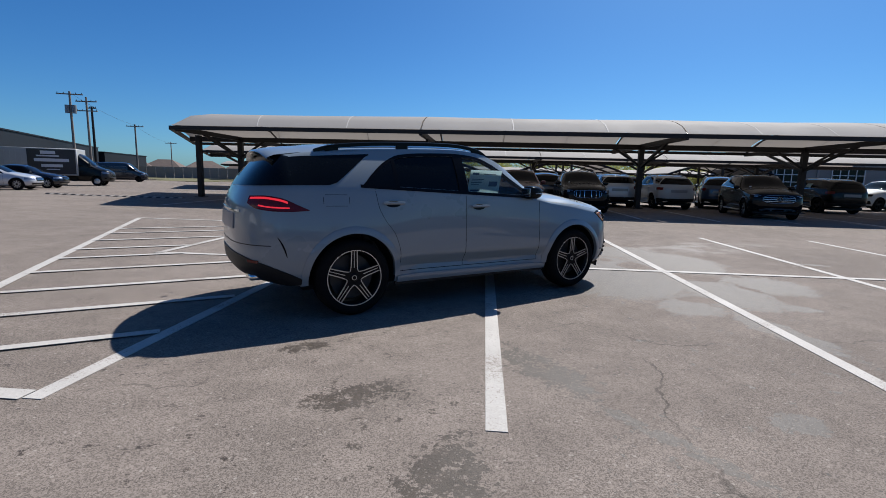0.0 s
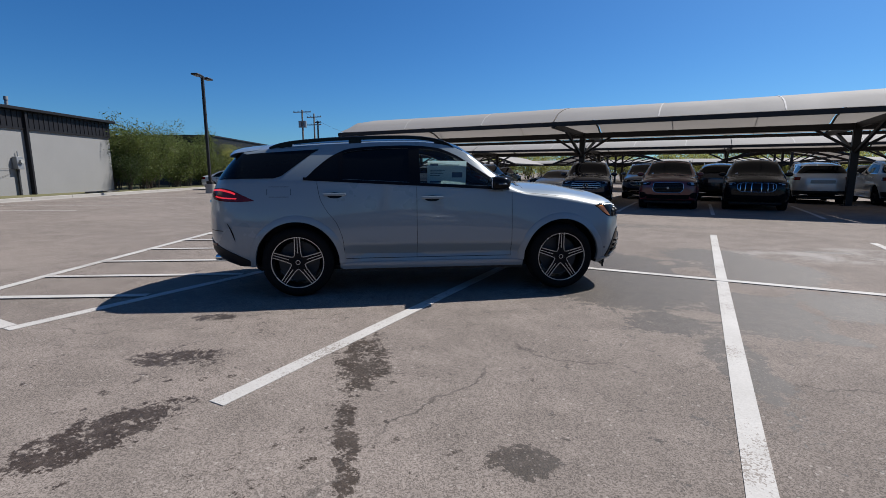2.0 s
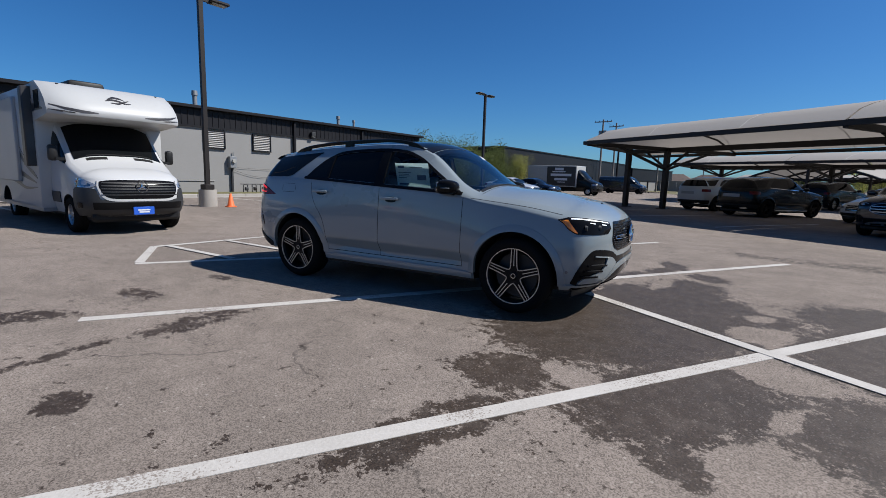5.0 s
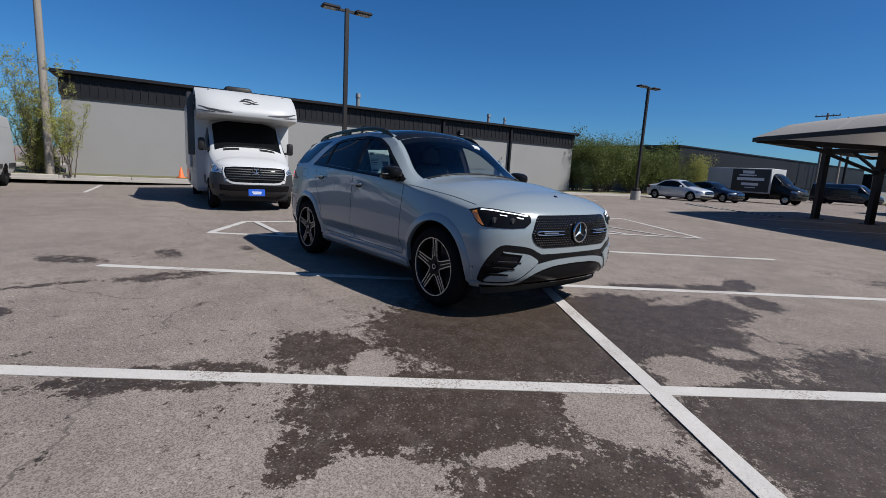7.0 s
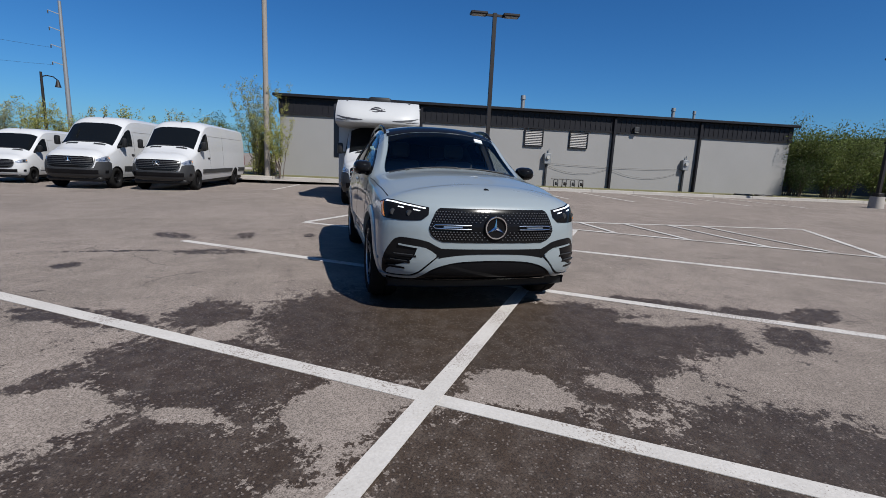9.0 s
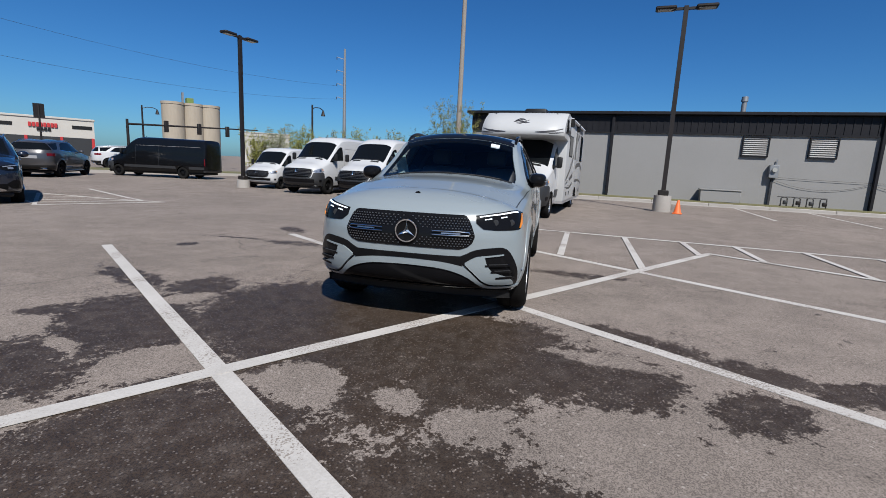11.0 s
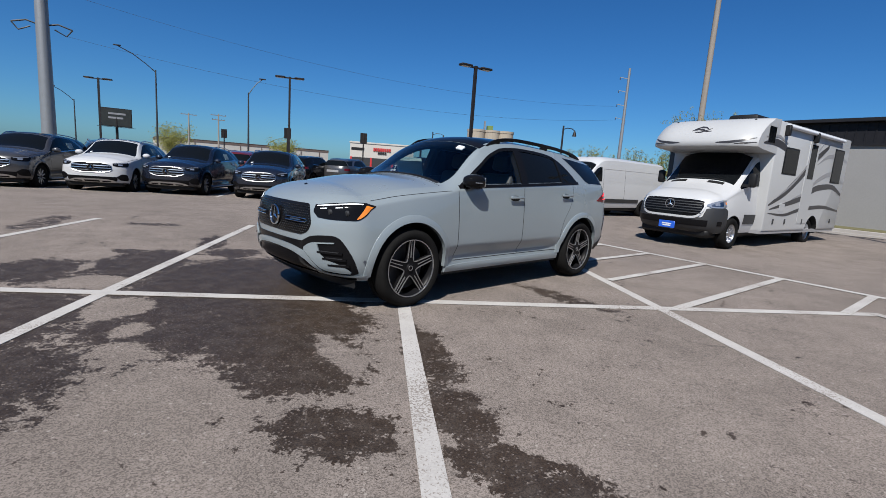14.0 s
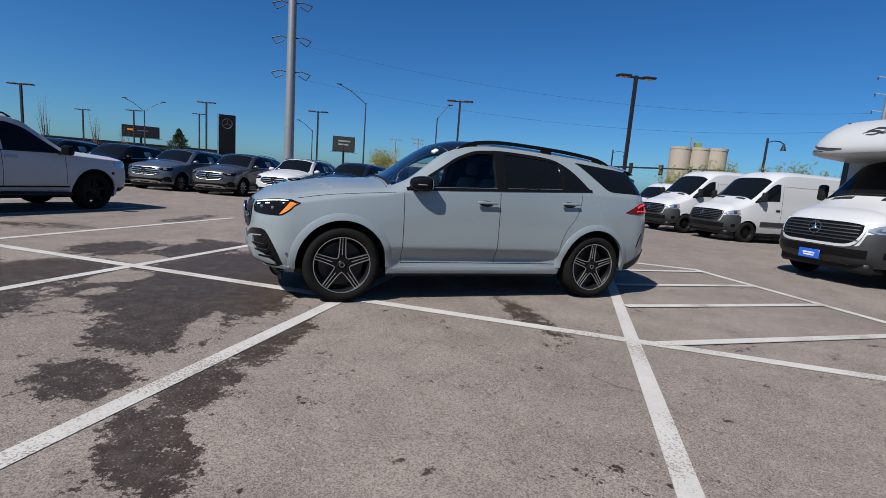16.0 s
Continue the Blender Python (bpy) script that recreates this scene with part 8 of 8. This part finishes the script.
# ---- grass and road edges to the south ----
tagged(part("verge", box(bmesh.new(), -40, 60, -31.5, -25.5, -0.14, 0.05, m=pose(0, 0, 0, 0, 0, -6)), GRASS), "strip of green verge along the road", "grass", kind="structure")
tagged(part("verge", boxed(-100, -36, 60, 110, -0.02, 0.10), GRASS), "grassy slope beyond the western aisle", "grass", kind="structure")
tagged(part("kerb_strip", box(bmesh.new(), -40, 60, -25.5, -25.2, -0.14, 0.08, m=pose(0, 0, 0, 0, 0, -6)), CONCRETE), "pale concrete kerb along the lot's southern edge", "kerb", kind="structure")


# ---- far buildings ----
def low_building(name, a, b, depth, top, wall_mat, band_mat, band, label, bays=0):
    """A long plain building between two ground points, with a band under its roofline."""
    a, b = Vector((*a, 0)), Vector((*b, 0))
    d = b - a
    m = pose(a.x, a.y, 0, 0, 0, math.degrees(math.atan2(d.y, d.x)))
    t = thing(name, m, label, "building", "far buildings")
    part("wall", boxed(0, d.length, 0, depth, -0.1, top - band), wall_mat, t)
    part("fascia", boxed(-0.1, d.length + 0.1, -0.1, depth + 0.1, top - band, top, bevel=0.02), band_mat, t)
    part("roof", boxed(-0.2, d.length + 0.2, -0.2, depth + 0.2, top, top + 0.12), band_mat, t)
    for k in range(bays):
        x = d.length * (k + 0.5) / bays
        part("pilaster", boxed(x - 0.12, x + 0.12, -0.16, 0.02, 0, top - band), band_mat, t)
    return t


low_building("warehouse", (-35.5, 30.0), (-58.1, 69.4), 16, 4.5, TRIM_GREY, FASCIA, 3.0, "long low warehouse with a dark metal roof band", 7)
low_building("warehouse", (-59.2, 72.0), (-65.2, 89.3), 14, 4.0, WALL_GREY, FASCIA, 2.2, "dark-banded warehouse further along the aisle", 4)
low_building("showroom", (104, -108), (131, -78), 14, 4.0, FASCIA, TRIM_GREY, 1.0, "long dark low showroom across the road", 6)
low_building("strip_mall", (70, -150), (20, -175), 20, 6.0, CREAM, ROOF_BROWN, 0.8, "pale low shop row far across the road", 8)
low_building("brick_hall", (32, 61), (60, 57.5), 14, 5.5, WALL_GREY, LOUVRE, 0.6, "grey office block beyond the shades", 6)
for k in range(4):
    w = thing("office_window", pose(35.5 + 6.5 * k, 60.5 - 0.81 * k, 1.0, 0, 0, -7.6), "dark office window with pale mullions beyond the shades", "window", "office windows")
    part("pane", boxed(-1.6, 1.6, -0.06, -0.02, 0, 2.6), GLASS_DARK, w)
    for j in range(5):
        part("mullion", boxed(-1.62 + j * 0.81 - 0.04, -1.62 + j * 0.81 + 0.04, -0.12, -0.06, 0, 2.6), WHITE_MARK, w)
    for z in (0, 0.85, 1.7, 2.6):
        part("mullion", boxed(-1.64, 1.64, -0.12, -0.06, z - 0.04, z + 0.04), WHITE_MARK, w)

clinic = low_building("clinic", (-22.0, -65.1), (-28.6, -62.4), 12, 5.0, CREAM, CREAM, 0.5, "pale low clinic across the road")
part("window_band", boxed(1.6, 5.2, -0.06, 0.02, 1.0, 2.3), GLASS_DARK, clinic)
for k in range(9):
    part("sign_letter", boxed(1.3 + k * 0.42, 1.6 + k * 0.42, -0.12, 0.0, 3.3, 3.8), TRIM_GREY if k < 5 else LEAF_DARK, clinic)
shop = thing("tyre_shop", pose(0.2, -98, 0, 0, 0, 178), "cream shop with dark band and red pilasters", "building", "far buildings")
part("wall", boxed(-7.2, 7.2, 0, 12, 0, 6.6), CREAM, shop)
part("cornice", boxed(-7.35, 7.35, -0.15, 12.1, 6.3, 6.65, bevel=0.04), CREAM, shop)
for x0, x1 in ((-6.9, -4.0), (4.0, 6.9)):
    part("window_band", boxed(x0, x1, -0.06, 0.02, 4.75, 5.35), TRIM_BLACK, shop)
part("lower_wall", boxed(-6.9, 6.9, -0.05, 0.03, 0.1, 3.2), TRIM_GREY, shop)
for x in (-6.9, -2.4, 2.4, 6.9):
    part("pilaster", boxed(x - 0.2, x + 0.2, -0.16, 0.03, 0.1, 3.25), SIGN_RED, shop)
for k in range(8):
    part("sign_letter", boxed(-1.95 + k * 0.5, -1.55 + k * 0.5, -0.2, -0.02, 4.75, 5.5, bevel=0.02), SIGN_RED, shop)
for k in range(4):
    part("sign_letter", boxed(-0.9 + k * 0.5, -0.5 + k * 0.5, -0.2, -0.02, 4.15, 4.6, bevel=0.02), TRIM_BLACK, shop)

silo = thing("grain_silo", pose(-37.2, -153, 0), "cluster of weathered tan concrete grain silos", "silo", "far buildings")
for x, r in ((4.9, 3.1), (-0.6, 2.9), (-5.4, 2.9)):
    part("cylinder", rod(bmesh.new(), (x, 0, 0), (x, 0, 16.2), r, seg=28), SILO, silo)
    part("cap_ring", rod(bmesh.new(), (x, 0, 15.7), (x, 0, 16.4), r + 0.12, seg=28), SILO, silo)
part("headhouse", boxed(-0.6, 1.2, -1.2, 1.2, 16.2, 18.0, bevel=0.05), surface("green_metal", (0.14, 0.2, 0.05), (0.11, 0.17, 0.05)), silo)
part("leg", boxed(1.9, 2.4, -0.4, 0.4, 8, 19.5), GALV, silo)


def far_house(x, y, w, d, turn):
    t = thing("house", pose(x, y, 0, 0, 0, turn), "distant house with a brown hipped roof", "house", "far houses")
    part("wall", boxed(-w / 2, w / 2, -d / 2, d / 2, 0, 3.2), CREAM, t)
    v = [(-w / 2 - 0.4, -d / 2 - 0.4, 3.1), (w / 2 + 0.4, -d / 2 - 0.4, 3.1), (w / 2 + 0.4, d / 2 + 0.4, 3.1), (-w / 2 - 0.4, d / 2 + 0.4, 3.1), (-w / 5, 0, 6.2), (w / 5, 0, 6.2)]
    part("roof", (v, [(0, 1, 5, 4), (2, 3, 4, 5), (1, 2, 5), (3, 0, 4), (3, 2, 1, 0)]), ROOF_BROWN, t, "", 0)
    part("window", boxed(-w / 4 - 0.6, -w / 4 + 0.6, -d / 2 - 0.03, -d / 2 + 0.02, 1.0, 2.2), GLASS_DARK, t)
    part("window", boxed(w / 4 - 0.6, w / 4 + 0.6, -d / 2 - 0.03, -d / 2 + 0.02, 1.0, 2.2), GLASS_DARK, t)


for x, y, w, turn in ((-146, 189, 15, 30), (-137, 198, 14, 15), (-125, 208, 15, 40), (-112, 219, 15, 20)):
    far_house(x, y, w, 9, turn)
fence = thing("board_fence", pose(0, 0, 0), "pale grey boundary fence beyond the grass", "fence")
for i in range(22):
    a = Vector((-66, 82)).lerp(Vector((-34, 92)), i / 22)
    part("panel", box(bmesh.new(), -0.74, 0.74, -0.05, 0.05, 0, 2.0, m=pose(a.x, a.y, 0.05, 0, 0, 17)), LOUVRE, fence)

# ---- signs, street furniture to the south ----
sign = thing("pylon_sign", pose(35.6, -31.9, 0, 0, 0, 212) @ Matrix.Scale(1.13, 4), "black dealership pylon sign with a dim ring emblem", "sign")
part("slab", boxed(-0.72, 0.72, -0.2, 0.2, 0.1, 5.55, bevel=0.03), GLOSS_BLACK, sign)
part("edge_panel", boxed(-0.86, -0.72, -0.24, 0.24, 0.0, 5.6), SATIN, sign)
part("badge", lathe([(0.40, -0.205), (0.43, -0.225), (0.47, -0.225), (0.49, -0.205)], 32), TRIM_GREY, sign).location = (0, 0, 4.7)
for k in range(3):
    a = math.pi / 2 + k * 2 * math.pi / 3
    part("badge_arm", bar(bmesh.new(), (0, -0.215, 4.7), (0.4 * math.cos(a), -0.215, 4.7 + 0.4 * math.sin(a)), 0.02, 0.06), TRIM_GREY, sign)


def billboard(x, y, z, w, h, turn, art, label):
    t = thing("billboard", pose(x, y, 0, 0, 0, turn), label, "billboard", "billboards")
    part("post", rod(bmesh.new(), (0, 0.2, 0), (0, 0.2, z), 0.28, seg=10), STEEL_DARK, t)
    part("board", boxed(-w / 2, w / 2, 0, 0.3, z - h / 2, z + h / 2, bevel=0.03), STEEL_DARK, t)
    p = part("poster", boxed(-w / 2 + 0.15, w / 2 - 0.15, -0.03, 0.0, z - h / 2 + 0.15, z + h / 2 - 0.15), art, t)
    part("catwalk", boxed(-w / 2 - 0.6, w / 2 + 0.6, -0.7, 0.0, z - h / 2 - 0.15, z - h / 2 - 0.08), STEEL_DARK, t)
    return t


b1 = billboard(58.8, -103.9, 8.1, 5.8, 4.0, 207, BILL_ART, "dark roadside billboard with faded lettering bars")
for k in range(2):
    part("print_bar", boxed(-1.5, 1.7 - 0.5 * k, -0.06, -0.03, 8.7 - 0.9 * k, 9.1 - 0.9 * k), DECAL_GREY, b1)
b2 = billboard(109, -88, 7.2, 8.4, 3.0, 222, TRIM_BLACK, "long dark electronic billboard")
part("print_bar", boxed(-3.0, -1.4, -0.06, -0.03, 7.3, 7.8), LENS_AMBER, b2)
part("print_bar", boxed(-0.8, 1.6, -0.06, -0.03, 7.3, 7.6), INK, b2)
part("print_bar", boxed(-2.6, 1.4, -0.06, -0.03, 6.5, 6.7), TRIM_GREY, b2)


def street_light(x, y, h, turn, arms=2, reach=2.6):
    t = thing("street_light", pose(x, y, 0, 0, 0, turn), "tall dark grey street light with curved arms", "street light", "street lights")
    part("pole", rod(bmesh.new(), (0, 0, 0), (0, 0, h * 0.84), 0.12, 0.07, seg=10), TRIM_GREY, t)
    for s in ((-1, 1) if arms == 2 else (1,)):
        a = part("arm", tube([(0, 0, h * 0.82), (s * reach * 0.25, 0, h * 0.88), (s * reach * 0.6, 0, h * 0.95), (s * reach, 0, h)], 0.05, 6), TRIM_GREY, t)
        part("lamp_head", boxed(s * reach - 0.35, s * reach + 0.35, -0.12, 0.12, h - 0.03, h + 0.09, bevel=0.03), TRIM_GREY, a)


street_light(25.9, -46.0, 12.2, 25, 1, 3.5)
street_light(64.4, -48.0, 9.7, 40, 2)
street_light(15.9, -45.6, 10.3, 200, 1, 1.5)
street_light(48, -70, 10.0, 40, 1)
post_lamp = thing("post_lamp", pose(-14.1, -25.2, 0, 0, 0, 200), "dark ornamental street lamp with a hanging lantern", "street light", "street lights")
part("pole", rod(bmesh.new(), (0, 0, 0), (0, 0, 5.7), 0.11, 0.07, seg=12), STEEL_DARK, post_lamp)
part("arm", tube([(0, 0, 5.4), (0.4, 0, 5.55), (0.9, 0, 5.55), (1.25, 0, 5.4)], 0.035, 6), STEEL_DARK, post_lamp)
part("lantern", rod(bmesh.new(), (1.25, 0, 4.95), (1.25, 0, 5.4), 0.18, 0.06, seg=12), STEEL_DARK, post_lamp)
copy_thing(post_lamp, pose(-5.2, -42.5, 0, 0, 0, 170))

mast = thing("traffic_signal", pose(-3.9, -42.2, 0, 0, 0, -170), "dark traffic-signal mast with hanging signals over the road", "traffic signal")
part("pole", rod(bmesh.new(), (0, 0, 0), (0, 0, 4.3), 0.14, 0.11, seg=10), STEEL_DARK, mast)
part("mast_arm", rod(bmesh.new(), (0, 0, 3.85), (13.2, 0, 4.35), 0.10, 0.06, seg=8), STEEL_DARK, mast)
for x in (3.4, 6.6, 9.6):
    sg_ = part("signal", boxed(x - 0.18, x + 0.18, -0.15, 0.15, 3.35, 4.45, bevel=0.03), STEEL_DARK, mast)
    for k in range(3):
        part("lens", rod(bmesh.new(), (x, 0.15, 4.2 - 0.33 * k), (x, 0.2, 4.2 - 0.33 * k), 0.1, seg=10), LENS_RED if k == 0 else TRIM_BLACK, sg_)
for x, y, turn in ((10.5, -40, 20), (20.5, -52, 20), (2.5, -38.5, 10)):
    sp = thing("road_sign", pose(x, y, 0, 0, 0, turn), "dark road sign on a thin post, seen from behind", "sign", "road signs")
    part("post", rod(bmesh.new(), (0, 0, 0), (0, 0, 4.6), 0.07, seg=8), STEEL_DARK, sp)
    part("panel", boxed(-0.35, 0.35, -0.03, 0.03, 3.6, 4.7), STEEL_DARK, sp)

# evergreen and bare trees beyond the rows
def conifer(x, y, height, width, leaves, size, material, seed, label):
    """A straight trunk with tiers of short boughs that narrow to the tip."""
    rng = np.random.default_rng(seed)
    t = thing("evergreen_tree", pose(x, y, 0), label, "tree", "far trees")
    part("trunk", rod(bmesh.new(), (0, 0, 0), (0, 0, height), 0.12, 0.01, seg=8), BARK, t)
    boughs, centres = bmesh.new(), []
    for k in range(130):
        f = (k + rng.uniform(0, 1)) / 130
        a, r = k * 2.4 + rng.normal(0, 0.3), width / 2 * (1 - f) ** 0.85 * rng.uniform(0.75, 1.1)
        z = 0.25 + (height - 0.3) * f
        tip = Vector((math.cos(a) * r, math.sin(a) * r, z + 0.12 * r))
        rod(boughs, (0, 0, z), tip, 0.02, 0.006, seg=4, caps=False)
        for g in (0.35, 0.6, 0.82, 1.0):
            centres.append((tip.x * g, tip.y * g, z + 0.12 * r * g))
    part("branchwork", boughs, BARK, t)
    part("crown", leaf_cloud(rng, centres, leaves, size, 0.15), material, t, "", 0)


conifer(38.3, -28.0, 4.2, 4.3, 16000, 0.10, LEAF_DARK, 90, "conical dark evergreen tree beyond the parked rows")
for i, (x, y, h) in enumerate(((74, -40, 9.0), (68.5, -43.2, 7.6), (80, -58, 6.5))):
    bush(x, y, 0, h, 2.2, 500, 0.07, LEAF_WILLOW, 95 + i, "thin bare spring tree beyond the parked rows", "far trees", "bare_tree", stems=9, open_top=1.0, trunk=0.07)
for i, (x, y, h, w) in enumerate(((44, -95, 6.5, 8), (20, -90, 5, 6))):
    bush(x, y, 0, h, w, 5200, 0.32, LEAF_WILLOW, 110 + i, "round yellow-green tree across the road", "far trees", "tree", stems=12, open_top=0.3, trunk=0.10)
# the belt of trees behind the shade rows
for i in range(20):
    x = -46 + 6.2 * i + 2 * math.sin(i * 3.1)
    bush(x, 100 + 6 * math.sin(i * 1.7), 0, 6.0 + 1.5 * math.sin(i * 2.2), 8.5, 2600, 0.42, LEAF_WILLOW if i % 4 else LEAF_BUSH, 130 + i, "yellow-green spring tree in the belt behind the shades", "tree belt", "tree", stems=9, open_top=0.5, trunk=0.10)
# the sunlit thicket close behind the shades
for i in range(13):
    x = -30 + 5.6 * i + 1.2 * math.sin(i * 2.7)
    bush(x, 90 + 2.2 * math.sin(i * 1.9), 0, 4.6 + 1.1 * math.sin(i * 2.2), 6.4, 4200, 0.22, LEAF_WILLOW, 170 + i, "sunlit green thicket behind the shades", "thicket", "thicket_bush", stems=13, open_top=0.4, trunk=0.06)
